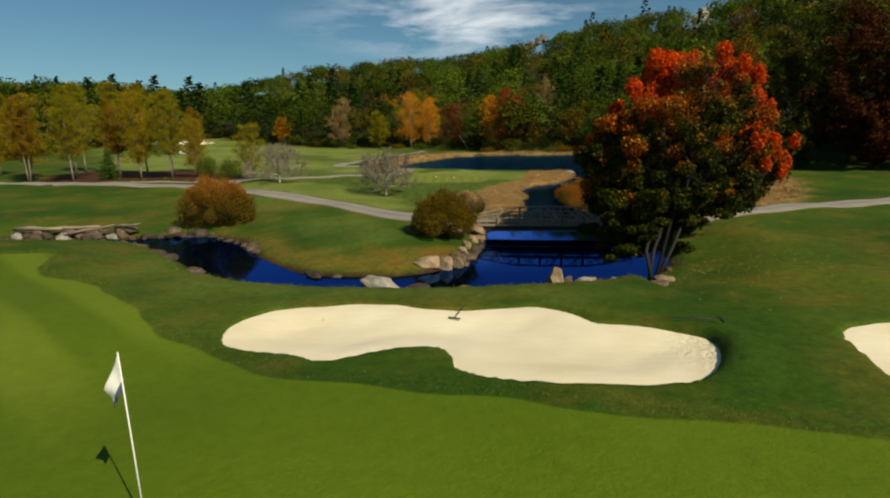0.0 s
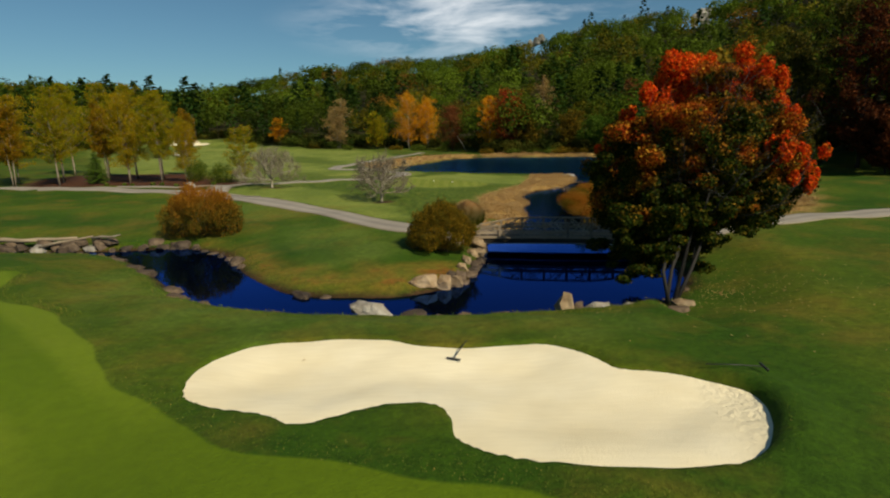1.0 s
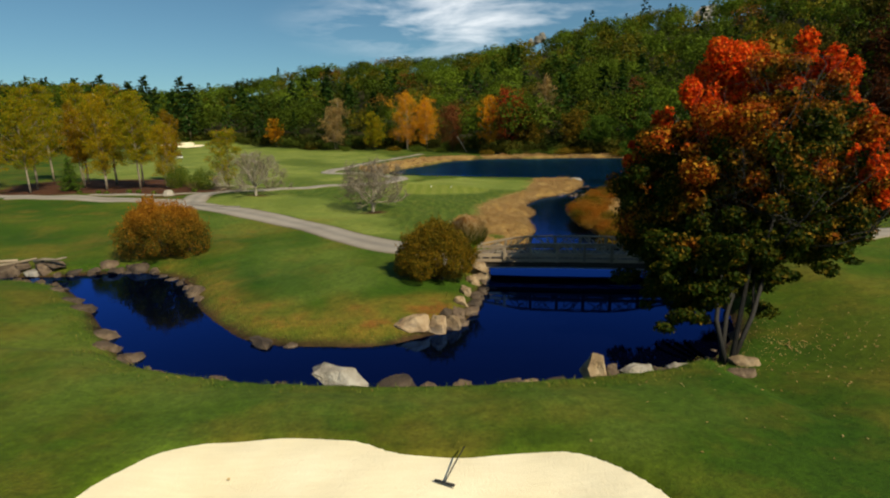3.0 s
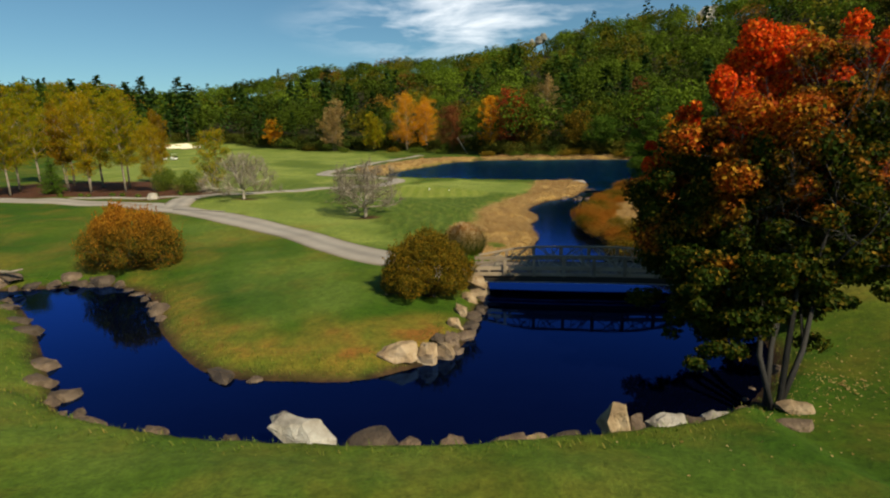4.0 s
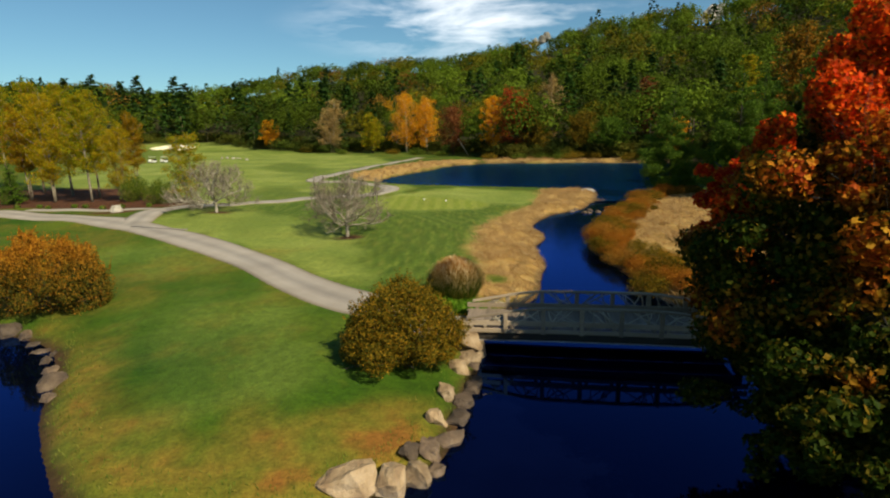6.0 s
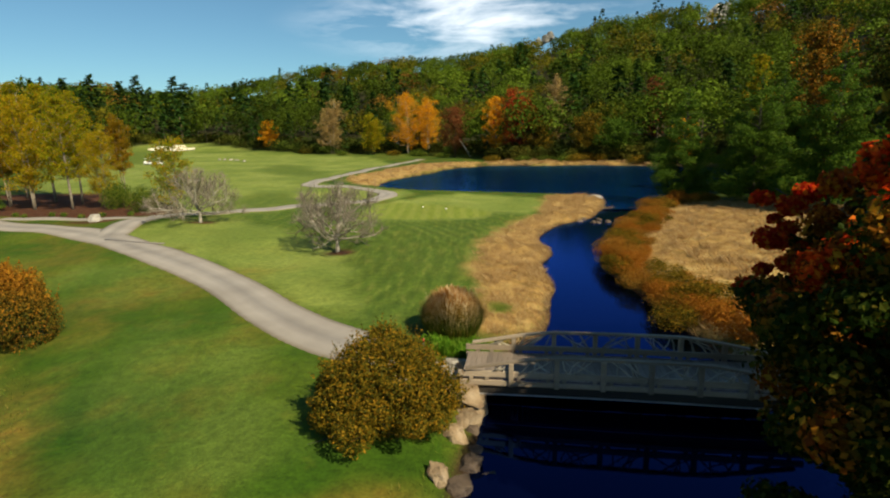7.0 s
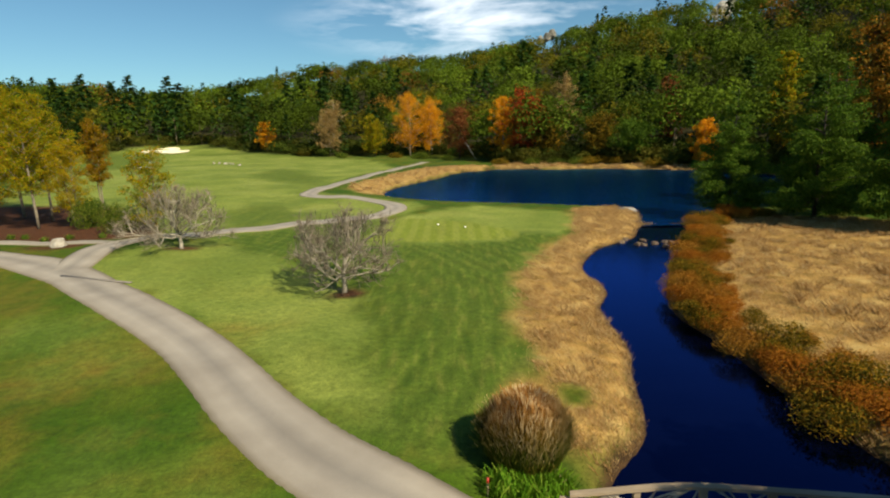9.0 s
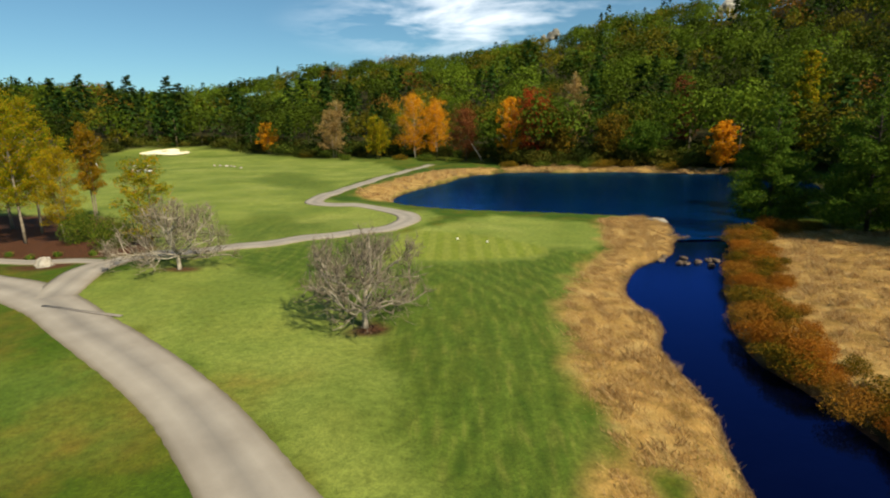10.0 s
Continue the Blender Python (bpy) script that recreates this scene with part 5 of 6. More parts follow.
def bare_tree(x, y, height_m, seed, label, wide):
    """A short trunk, crooked spreading limbs that fork three times, and thin upright shoots."""
    rng = np.random.default_rng(seed)
    t = base("bare_tree", x, y, label=label, category="tree")
    dome = np.array([0.5 * wide, 0.5 * wide, height_m - 0.8])
    big = [tube([(0, 0, -0.15), (0.03, 0.02, 0.35), (-0.02, 0.05, 0.9), (0.05, 0.0, 1.5)], [0.20, 0.15, 0.13, 0.06], 8)]
    small = []

    def grow(o, d, length, r, level):
        n = (6, 5, 4, 3)[level]
        P, q, v = [o], np.array(o, float), d / np.linalg.norm(d)
        for i in range(n):
            v = v + rng.normal(0, 0.24 + 0.05 * level, 3) + np.array([0, 0, (0.0, 0.02, 0.08, 0.15)[level]])
            v /= np.linalg.norm(v)
            q = q + v * length / n
            over = math.sqrt((q[0] / dome[0]) ** 2 + (q[1] / dome[1]) ** 2 + (max(q[2] - 0.8, 0) / dome[2]) ** 2)
            q[2] = max(q[2], 0.8)
            P.append(q.copy())
            if over > 1 and i > 0:
                break
        n = len(P) - 1
        rad = np.linspace(r, r * (0.45, 0.5, 0.5, 0.6)[level], n + 1)
        (big if level < 2 else small).append(tube(P, rad, 5 if level < 2 else 3))
        if level < 3:
            for k in range((7, 6, 5)[level]):
                u = rng.uniform(0.22, 1.0) * n
                i = min(int(u), n - 1)
                b = P[i] + (P[i + 1] - P[i]) * (u - i)
                along = P[i + 1] - P[i]
                side = rng.normal(0, 1, 3) + np.array([0, 0, 0.35])
                grow(b, along / np.linalg.norm(along) * 0.8 + side * 0.55, length * rng.uniform(0.42, 0.68), r * (0.55, 0.55, 0.55)[level], level + 1)

    limbs_n = 11
    for k in range(limbs_n):
        up = 0.12 + 0.84 * (k + 0.5) / limbs_n
        a = k * 2.39996 + rng.normal(0, 0.25)
        d = np.array([math.cos(a) * math.sqrt(1 - up * up), math.sin(a) * math.sqrt(1 - up * up), up])
        grow(np.array([0, 0, 0.75 + 0.7 * up]), d, float(np.linalg.norm(d * dome)) * rng.uniform(0.76, 1.05), 0.07, 0)
    shoots = []
    for k in range(150):  # thin upright shoots over the crown
        a, u = rng.random() * 6.283, math.sqrt(rng.random()) * 0.85
        o = np.array([dome[0] * u * math.cos(a), dome[1] * u * math.sin(a), 0.8 + 0.8 * dome[2] * math.sqrt(1 - u * u)])
        L = rng.uniform(0.5, 1.1)
        shoots.append(tube([o, o + [rng.normal(0, 0.05), rng.normal(0, 0.05), L * 0.5], o + [rng.normal(0, 0.12), rng.normal(0, 0.12), L]], [0.010, 0.008, 0.005], 3))
    hang("trunk", join_tubes("trunk", big, M["grey_bark"]), t)
    hang("brushwood", join_tubes("brushwood", small, M["twig"]), t, "pale grey leafless branchwork")
    tagged(hang("shoot_haze", join_tubes("shoot_haze", shoots, M["bark"]), t, "thin brown upright shoots"), kind="stuff")
    return t


bare_tree(-7.8, 75.0, 5.2, 21, "leafless grey crab apple tree on the fairway", 7.6)
bare_tree(-23.6, 85.9, 5.0, 24, "leafless grey crab apple beside the cart path", 8.8)

# ---- birch grove and trees round the fairway ----
BIRCH = [broadleaf_meshes(40 + k, (14.5, 13.6, 15.2, 14.0)[k], (7.0, 8.4, 7.8, 6.2)[k], M[("birch_leaf", "birch_gold", "birch_leaf", "birch_rust")[k]], M["birch_bark"], 18000, 0.155, (0.26, 0.18, 0.24, 0.3)[k], 1 + k % 2, 58, 0.0105) for k in range(4)]
GROVE = [(-43.6, 96.2, 0.92), (-49.2, 97.6, 1.05), (-46.5, 102, 0.95), (-53.8, 99.5, 0.9), (-58, 94.5, 0.9), (-39.8, 96.5, 0.7), (-62, 101, 1.0), (-66, 96, 0.95), (-53, 106, 1.1), (-72, 104, 1.1), (-61, 111, 1.1), (-46, 110, 0.85), (-78, 98, 1.05), (-84, 112, 1.15), (-72, 118, 1.15)]
for k, (x, y, s) in enumerate(GROVE):
    plant_tree("birch_tree", BIRCH[k % 4], x, y, "slender birch with golden and green autumn leaves", group="birch grove", turn=k * 77, scale=s)
plant_tree("young_tree", broadleaf_meshes(45, 8.6, 6.6, M["birch_leaf"], M["birch_bark"], 7000, 0.16, 0.1, 2, 46), -30.4, 94.0, "young yellow-leaved tree in a mulch bed")
plant_tree("young_pine", pine_meshes(46, 5.0, 3.4, M["pine_leaf"], M["bark"], 4000, 0.2), -53.0, 95.6, "small dark green pine under birches")

PINES = [pine_meshes(60 + k, 14, 9.0, M["pine_leaf"], M["bark"], 40000, 0.24) for k in range(2)]
for k, (x, y, s) in enumerate(((30.0, 103, 1.0), (35.5, 97, 1.05), (38, 88, 1.1), (42, 104, 1.1))):
    plant_tree("pine_tree", PINES[k % 2], x, y, "dense dark green white pine beside the lake outlet", group="lakeside pines", turn=k * 63, scale=s)

# single trees along the far shore
SHORE = [(-17.5, 248, 23, 15, "orange_leaf", "orange maple in full autumn colour on the shore"), (-9.5, 250, 22, 13, "orange_leaf", "orange maple in full autumn colour on the shore"), (1.0, 228, 17.5, 11, "rust_leaf", "rust brown tree on the lake shore"),
         (21, 207, 22, 14, "red_leaf", "crimson maple on the lake shore"), (14.5, 211, 20, 8, "orange_leaf", "yellow orange tree beside a crimson maple"), (36, 224, 24, 10.5, "buff_leaf", "tall buff-coloured oak at the wood's edge"), (27, 204, 11, 9, "shrub_leaf", "rounded olive tree on the shore"),
         (-48, 250, 22, 12, "buff_leaf", "pale buff tree at the wood's edge"), (-79, 268, 13, 7, "orange_leaf", "small orange tree at the wood's edge"), (62, 203, 22, 8, "rust_leaf", "russet brown oak at the foot of the hill"), (58.5, 172, 11.5, 5.5, "orange_leaf", "golden orange tree beside the lake"),
         (-31, 246, 16, 10, "birch_leaf", "yellow-green tree at the wood's edge"), (72, 165, 25, 6, "birch_leaf", "tall yellow-green tree above the pines"), (40, 196, 13, 11, "shrub_leaf", "rounded olive tree on the shore"), (47, 188, 11, 10, "pine_leaf", "leafy green tree on the shore")]
for k, (x, y, h, w, leaf, label) in enumerate(SHORE):
    plant_tree("maple_tree" if "maple" in label else "oak_tree" if "oak" in label else "tree", broadleaf_meshes(80 + k, h, w * 1.4, M[leaf], M["grey_bark" if leaf in ("buff_leaf", "orange_leaf") else "bark"], 9000, 0.38, 0.12, 1 + k % 2, 56), x, y, label, turn=k * 50)

# the stand of tall trees behind the maple's lawn
STAND = [(49, 108, 20, 13, "oak_amber", "tall oak turning amber at the lawn's far edge"), (50.5, 97, 20, 13, "oak_olive", "tall olive-green oak at the lawn's far edge"), (55, 89, 22, 13, "oak_wine", "wine-red maple in the shaded stand"), (61, 83, 22, 14, "oak_olive", "tall olive-green oak at the lawn's far edge"),
         (59, 101, 23, 14, "oak_olive", "tall olive-green oak deep in the stand"), (65, 93, 24, 14, "oak_amber", "tall amber oak deep in the stand"), (70, 83, 24, 14, "oak_wine", "wine-red maple deep in the stand"), (48, 91, 8, 8, "oak_olive", "low olive understorey tree"), (54, 83, 8, 8, "oak_wine", "low red understorey tree"), (60, 77, 8, 9, "oak_olive", "low olive understorey tree"),
         (16.2, 49.3, 11.4, 8.6, "oak_dusk", "dark leafy tree with golden tips beyond the bridge")]
for k, (x, y, h, w, leaf, label) in enumerate(STAND):
    plant_tree("maple_tree" if "maple" in label else "oak_tree" if "oak" in label else "tree", broadleaf_meshes(300 + k, h, w, M[leaf], M["bark"], 13000, 0.34, 0.08, 1 + k % 2, 56), x, y, label, group="stand behind the lawn", turn=k * 71)

# ---- the wooded hill ----


def build_forest():
    rng = np.random.default_rng(7)

    def round_shape(n, card):
        lobes = [(0, 0, 0.60, 0.27, 0.27, 0.27)]
        for i in range(13):
            a, up = i * 2.39996 + rng.random(), 1 - 1.7 * (i + 0.5) / 13
            ring, q = math.sqrt(1 - up * up) * rng.uniform(0.24, 0.36), rng.uniform(0.11, 0.19)
            lobes.append((ring * math.cos(a), ring * math.sin(a), 0.60 + 0.27 * up, q, q, q * 0.85))
        pts, out = blob_points(rng, n, lobes, 0.86)
        keep = (out[:, 2] > -0.55) & (np.hypot(pts[:, 0], pts[:, 1]) + np.abs(pts[:, 2] - 0.6) > 0.2)
        return leaf_cards(rng, pts[keep], card, facing=out[keep] + np.array([0, 0, 0.15]), jitter=0.32)[0]

    def pine_shape(rows, per, card):
        pts = []
        for b in range(rows):
            s = (b + rng.random()) / rows
            a, L = b * 2.4, 0.22 * ((1 - s) ** 0.7 * rng.uniform(0.6, 1.2) + 0.05)
            u = np.sqrt(rng.random(per))
            pts.append(np.c_[L * u * math.cos(a) + rng.normal(0, 0.014, per), L * u * math.sin(a) + rng.normal(0, 0.014, per), 0.08 + 0.92 * s - 0.03 * u])
        P = np.concatenate(pts)
        return leaf_cards(rng, P, card, ratio=0.6, facing=np.c_[P[:, :2] * 5, np.full(len(P), 0.7)], jitter=0.5)[0]

    close = [round_shape(1150, 0.046) for k in range(5)] + [pine_shape(46, 11, 0.06) for k in range(3)]
    far = [round_shape(420, 0.072) for k in range(5)] + [pine_shape(30, 5, 0.085) for k in range(2)]
    spots, T, placed, count = [], [], set(), 0
    for u, v, w in rng.random((26000, 3)):
        az = -64 + 128 * u
        foot = np.interp(az, FOOT_AZ, FOOT_R)
        r = foot + 3 + (600 - foot) * v ** 1.05
        x, y = r * math.sin(radians(az)), 14 + r * math.cos(radians(az))
        gap = 11.5 + r * 0.003
        key = (int(x // gap), int(y // gap))
        if key in placed or inside_by(O_LAKE, np.array([x]), np.array([y]))[0] < 4:
            continue
        placed.add(key)
        if r > 400 and (abs(az - 23.6) < 1.5 or abs(az - 9.0) < 1.0):  # bare rock on the ridge
            continue
        shapes, rounds = (close, 5) if r < 300 else (far, 5)
        pine = rng.random() < (0.5 if az < -9 and r < 400 else 0.12 if r < 400 else 0.03)
        k = rounds + rng.integers(len(shapes) - rounds) if pine else rng.integers(rounds)
        h = rng.uniform(11, 21) * (1.25 if pine else 1.0) * (0.85 if r > 480 else 1)
        a = rng.random() * 6.283
        wide = 1.15 if pine else 1.12
        S = shapes[k] * np.array([h * wide * rng.uniform(0.85, 1.2), h * wide * rng.uniform(0.85, 1.2), h])
        spots.append((np.c_[S[:, 0] * math.cos(a) - S[:, 1] * math.sin(a) + x, S[:, 0] * math.sin(a) + S[:, 1] * math.cos(a) + y, S[:, 2]], x, y))
        q = rng.random()
        if pine:
            c = np.array([0.022, 0.05, 0.008]) * rng.uniform(0.7, 1.4)
        elif q < 0.83:
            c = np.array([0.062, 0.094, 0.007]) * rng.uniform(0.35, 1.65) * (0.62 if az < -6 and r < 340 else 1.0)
        elif q < 0.975:
            c = np.array([0.125, 0.112, 0.008]) * rng.uniform(0.7, 1.2)
        else:
            c = np.array([0.185, 0.095, 0.016]) * rng.uniform(0.6, 1.1)
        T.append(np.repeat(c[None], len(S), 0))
        if r < foot + 26:  # stems show along the edge
            w, top = rng.uniform(0.12, 0.24), 0.5 * h
            ring = np.array([(w, w), (-w, w), (-w, -w), (w, -w)])
            S2 = np.concatenate([[(*ring[i], -0.6), (*ring[(i + 1) % 4], -0.6), (*(ring[(i + 1) % 4] * 0.5), top), (*(ring[i] * 0.5), top)] for i in range(4)])
            spots.append((S2 + np.array([x, y, 0.0]), x, y))
            T.append(np.repeat(np.array([[0.20, 0.17, 0.12]]) * rng.uniform(0.4, 1.1), 16, 0))
        count += len(S) // 4
        if count > 1000000:
            break
    for k in range(760):  # bushes and saplings close the wood's edge
        az = -50 + 92 * (k + rng.random()) / 760
        r, h = np.interp(az, FOOT_AZ, FOOT_R) + rng.uniform(-1, 22), rng.uniform(3.0, 7.5)
        x, y = r * math.sin(radians(az)), 14 + r * math.cos(radians(az))
        if inside_by(O_LAKE, np.array([x]), np.array([y]))[0] < 3:
            continue
        S = far[k % 5] * np.array([h * 1.5, h * 1.5, h]) - np.array([0, 0, 0.18 * h])
        spots.append((np.c_[S[:, 0] + x, S[:, 1] + y, S[:, 2]], x, y))
        T.append(np.repeat(np.array([[0.045, 0.06, 0.008]]) * rng.uniform(0.4, 1.5) * np.array([rng.uniform(0.7, 1.5), 1, 1]), len(S), 0))
    for k in range(24):  # spruces that stand up from the ridge, singly and in clumps
        az = 12.0 + 16 * ((k + rng.random()) / 24) + 0.5 * math.sin(k * 2.2)
        if abs(az - 23.5) < 1.3:
            continue
        r, h = 548 + 14 * rng.random(), 15 + 18 * rng.random() ** 1.6
        x, y = r * math.sin(radians(az)), 14 + r * math.cos(radians(az))
        S = far[5 + k % 2] * np.array([h * 1.1, h * 1.1, h])
        spots.append((np.c_[S[:, 0] + x, S[:, 1] + y, S[:, 2]], x, y))
        T.append(np.repeat(np.array([[0.02, 0.04, 0.012]]), len(S), 0))
    for az, r, top in ((-31.6, 345, 42.5), (-28.3, 345, 42.5), (-25.4, 345, 42.5), (-24.6, 348, 40.0), (-12.0, 380, 53.0), (-29.6, 345, 39.5), (-33.5, 340, 40.0)):  # tall pines on the skyline
        x, y = r * math.sin(radians(az)), 14 + r * math.cos(radians(az))
        h = top - ground_at(x, y)
        S = close[5 + int(r + az) % 3] * np.array([1.4 * h, 1.4 * h, h])
        spots.append((np.c_[S[:, 0] + x, S[:, 1] + y, S[:, 2]], x, y))
        T.append(np.repeat(np.array([[0.022, 0.045, 0.010]]), len(S), 0))
    zs = height(np.array([p[1] for p in spots]), np.array([p[2] for p in spots]))
    P = np.concatenate([np.c_[p[0][:, :2], p[0][:, 2] + z - 0.4] for p, z in zip(spots, zs)])
    F = np.arange(len(P)).reshape(-1, 4)
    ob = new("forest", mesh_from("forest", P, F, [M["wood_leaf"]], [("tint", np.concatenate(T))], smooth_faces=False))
    tagged(ob, "mixed green woodland with autumn tints covering the hill", "forest", kind="stuff")


build_forest()

# ---- stones round the pond ----
NEAR_BANK = [(-3.65, 37.35, (2.1, 1.1, 1.1), "pale_rock", "large pale grey granite boulder on the pond bank"), (-1.7, 37.2, (1.5, 0.8, 0.62), "rock", ""), (-0.85, 36.95, (0.9, 0.6, 0.35), "rock", ""), (0.45, 36.85, (1.0, 0.6, 0.55), "rock", ""),
             (1.7, 37.0, (1.4, 0.6, 0.42), "rock", ""), (2.4, 37.05, (0.9, 0.5, 0.36), "tan_rock", ""), (3.3, 37.2, (1.0, 0.6, 0.36), "rock", ""), (4.6, 37.4, (1.0, 0.7, 1.25), "tan_rock", "upright pointed brown boulder at the pond's edge"), (5.2, 37.4, (0.6, 0.6, 0.8), "rock", ""),
             (6.05, 37.65, (1.15, 0.8, 0.66), "pale_rock", ""), (6.95, 37.75, (0.75, 0.6, 0.4), "rock", ""), (7.7, 38.0, (0.95, 0.7, 0.45), "pale_rock", ""), (8.5, 38.4, (0.7, 0.6, 0.35), "rock", ""), (10.2, 38.8, (1.2, 0.8, 0.4), "tan_rock", ""), (9.5, 37.8, (1.2, 0.7, 0.35), "rock", ""), (-5.5, 37.45, (0.5, 0.4, 0.3), "rock", ""), (-7.8, 37.85, (0.9, 0.5, 0.35), "rock", "")]
for k, (x, y, size, mat, label) in enumerate(NEAR_BANK):
    boulder(x, y, size, 100 + k, mat, label or "rough brown stone set in the grassy bank", turn=(k * 47) % 50 - 25, group="near bank stones", crown={0: 0.16, 7: 0.10}.get(k), z=0.56 if x < 8.8 else None, lift=0.30 if k in (0, 7) else 0.14)
WEST_BANK = [(-22.5, 50.6, (1.6, 1.0, 0.5)), (-21.3, 49.5, (1.5, 1.0, 0.6)), (-20.2, 48.5, (1.6, 0.9, 0.6)), (-19.0, 47.4, (1.4, 0.9, 0.7)), (-17.9, 46.0, (1.3, 1.0, 0.6)), (-16.6, 44.7, (1.3, 0.9, 0.5)), (-15.2, 43.4, (1.5, 1.0, 0.7)), (-14.0, 42.3, (1.2, 1.0, 0.7)), (-12.8, 41.0, (1.3, 1.0, 0.9)), (-10.8, 39.0, (1.4, 0.9, 1.0)), (-9.2, 38.4, (0.7, 0.4, 0.4))]
for k, (x, y, size) in enumerate(WEST_BANK):
    if k in (1, 4, 5):
        continue
    x, y = x + 0.3 * math.sin(k * 5.1), y + 0.3 * math.sin(k * 3.3)
    boulder(x, y, (size[0] * 1.05, size[1], size[2] * 0.62), 130 + k, "rock", "flat brown stone lining the pond bank", 0.02, turn=-40 + 13 * (k % 5), group="west bank stones")
FAR_BANK = [(-14.3, 49.9, (1.3, 1.0, 1.0)), (-15.3, 51.2, (0.8, 0.6, 0.5)), (-16.3, 52.2, (0.9, 0.6, 0.45)), (-17.3, 53.2, (0.8, 0.6, 0.45)), (-18.3, 54.1, (0.8, 0.6, 0.4)), (-19.3, 54.9, (1.0, 0.7, 0.5)), (-20.6, 55.4, (1.6, 1.0, 0.9)), (-22.0, 55.3, (1.3, 0.8, 0.5)), (-23.4, 55.1, (1.2, 0.8, 0.4)), (-22.8, 55.8, (1.4, 0.8, 0.6)), (-24.6, 54.9, (1.1, 0.8, 0.4)), (-7.9, 42.5, (1.5, 0.8, 0.4)), (-6.6, 42.2, (0.7, 0.5, 0.25))]
for k, (x, y, size) in enumerate(FAR_BANK):
    boulder(x, y, size, 150 + k, "rock", "brown fieldstone along the far pond bank", 0.05, turn=(k * 61) % 180, group="far bank stones")
PILE = [(-1.7, 43.4, (1.6, 0.8, 0.75), "tan_rock", 10), (-0.55, 43.5, (0.75, 0.8, 1.1), "tan_rock", 70), (0.1, 43.9, (0.5, 0.9, 0.95), "tan_rock", 75), (0.55, 44.3, (0.6, 0.5, 0.5), "rock", 0), (0.35, 44.9, (0.9, 0.8, 0.8), "tan_rock", 40), (0.9, 45.7, (1.3, 0.7, 0.5), "tan_rock", 20), (0.5, 46.5, (0.9, 0.8, 0.7), "tan_rock", 60), (1.2, 46.9, (1.4, 0.8, 0.5), "rock", 65), (1.4, 48.0, (1.1, 0.9, 0.7), "tan_rock", 10), (0.8, 48.1, (0.8, 0.8, 0.8), "rock", 30), (1.7, 49.0, (1.0, 0.8, 0.6), "tan_rock", 50), (1.95, 49.9, (0.7, 0.6, 0.3), "rock", 15), (1.3, 50.2, (1.0, 0.9, 0.8), "pale_rock", 25), (-0.2, 44.6, (0.8, 0.6, 0.7), "tan_rock", 45), (2.3, 48.7, (0.6, 0.4, 0.2), "rock", 5)]
for k, (x, y, size, mat, turn) in enumerate(PILE):
    if k > 3:
        mat, size = "rock" if k % 3 else "tan_rock", tuple(0.8 * s for s in size)
    boulder(x, y, size, 170 + k, mat, "angular tan boulder piled at the water below the bridge", 0.12, turn=turn, tilt=(14 * (k % 3 - 1), 16 * (k % 2) - 6), group="boulder pile", crown=0.85)
for k, (x, y, z, size) in enumerate(((1.75, 52.2, 0.2, (1.3, 1.3, 0.7)), (1.6, 51.3, 0.15, (1.1, 1.0, 0.6)), (1.65, 52.1, 0.7, (1.2, 1.2, 0.5)), (1.8, 54.6, 0.3, (1.0, 1.0, 0.8)), (1.7, 53.4, 0.3, (0.9, 1.3, 0.9)), (13.0, 51.6, 0.3, (1.1, 1.3, 0.9)), (13.2, 50.4, 0.3, (1.0, 1.1, 0.9)))):
    boulder(x, y, size, 190 + k, "tan_rock", "squared tan stone of the bridge abutment", 0.0, turn=k * 11, group="abutment stones", z=z, crown=0.95)
WALL = [(-35.5, 55.6), (-34.2, 55.4), (-32.8, 55.3), (-31.4, 55.1), (-30.0, 55.0), (-28.8, 54.9), (-27.6, 54.9), (-26.4, 54.9)]
for k, (x, y) in enumerate(WALL):
    boulder(x + 0.3 * math.sin(k * 2.3), y + 0.25 * math.sin(k * 3.7), (1.5 + 0.4 * math.sin(k * 1.7), 0.9, 0.6 + 0.25 * math.sin(k * 2.9)), 200 + k, "pale_rock" if k % 3 == 0 else "rock", "long flat stone of the low stream wall", 0.3, turn=(k * 37) % 70 - 35, tilt=(0, 14 * math.sin(k * 2.1)), group="stream wall stones")
    if k % 2:
        boulder(x + 0.5, y + 0.25, (1.3, 0.8, 0.4), 210 + k, "rock", "long flat stone of the low stream wall", 0.0, turn=(k * 29) % 30 - 15, group="stream wall stones", z=ground_at(x, y) + 0.55)
rng = np.random.default_rng(77)
PEBBLE = [boulder_mesh(300 + k, (0.5, 0.36, 0.26), M["rock"]) for k in range(5)]
for k in range(90):
    i = rng.integers(len(O_POND))
    x, y = O_POND[i] + rng.normal(0, 0.22, 2)
    if y > 56 or (x > 2 and y > 45) or (x < 0.5 and x > -14 and y > 42 and y < 47 and k % 4):
        continue
    s = rng.uniform(0.5, 1.5)
    ob = new("stone", PEBBLE[k % 5])
    ob.matrix_world = pose(x, y, max(ground_at(x, y), -0.05) + 0.03 * s, 0, 0, rng.uniform(0, 360)) @ Matrix.Diagonal((s, s, s, 1))
    tagged(ob, "small brown stone along the water line", "stone", group="shore stones")
v, f = tube([(-27.0, 54.8, 1.0), (-26.3, 54.83, 1.12), (-25.4, 54.6, 1.12), (-24.7, 54.62, 1.28)], [0.11, 0.10, 0.085, 0.05], 7)
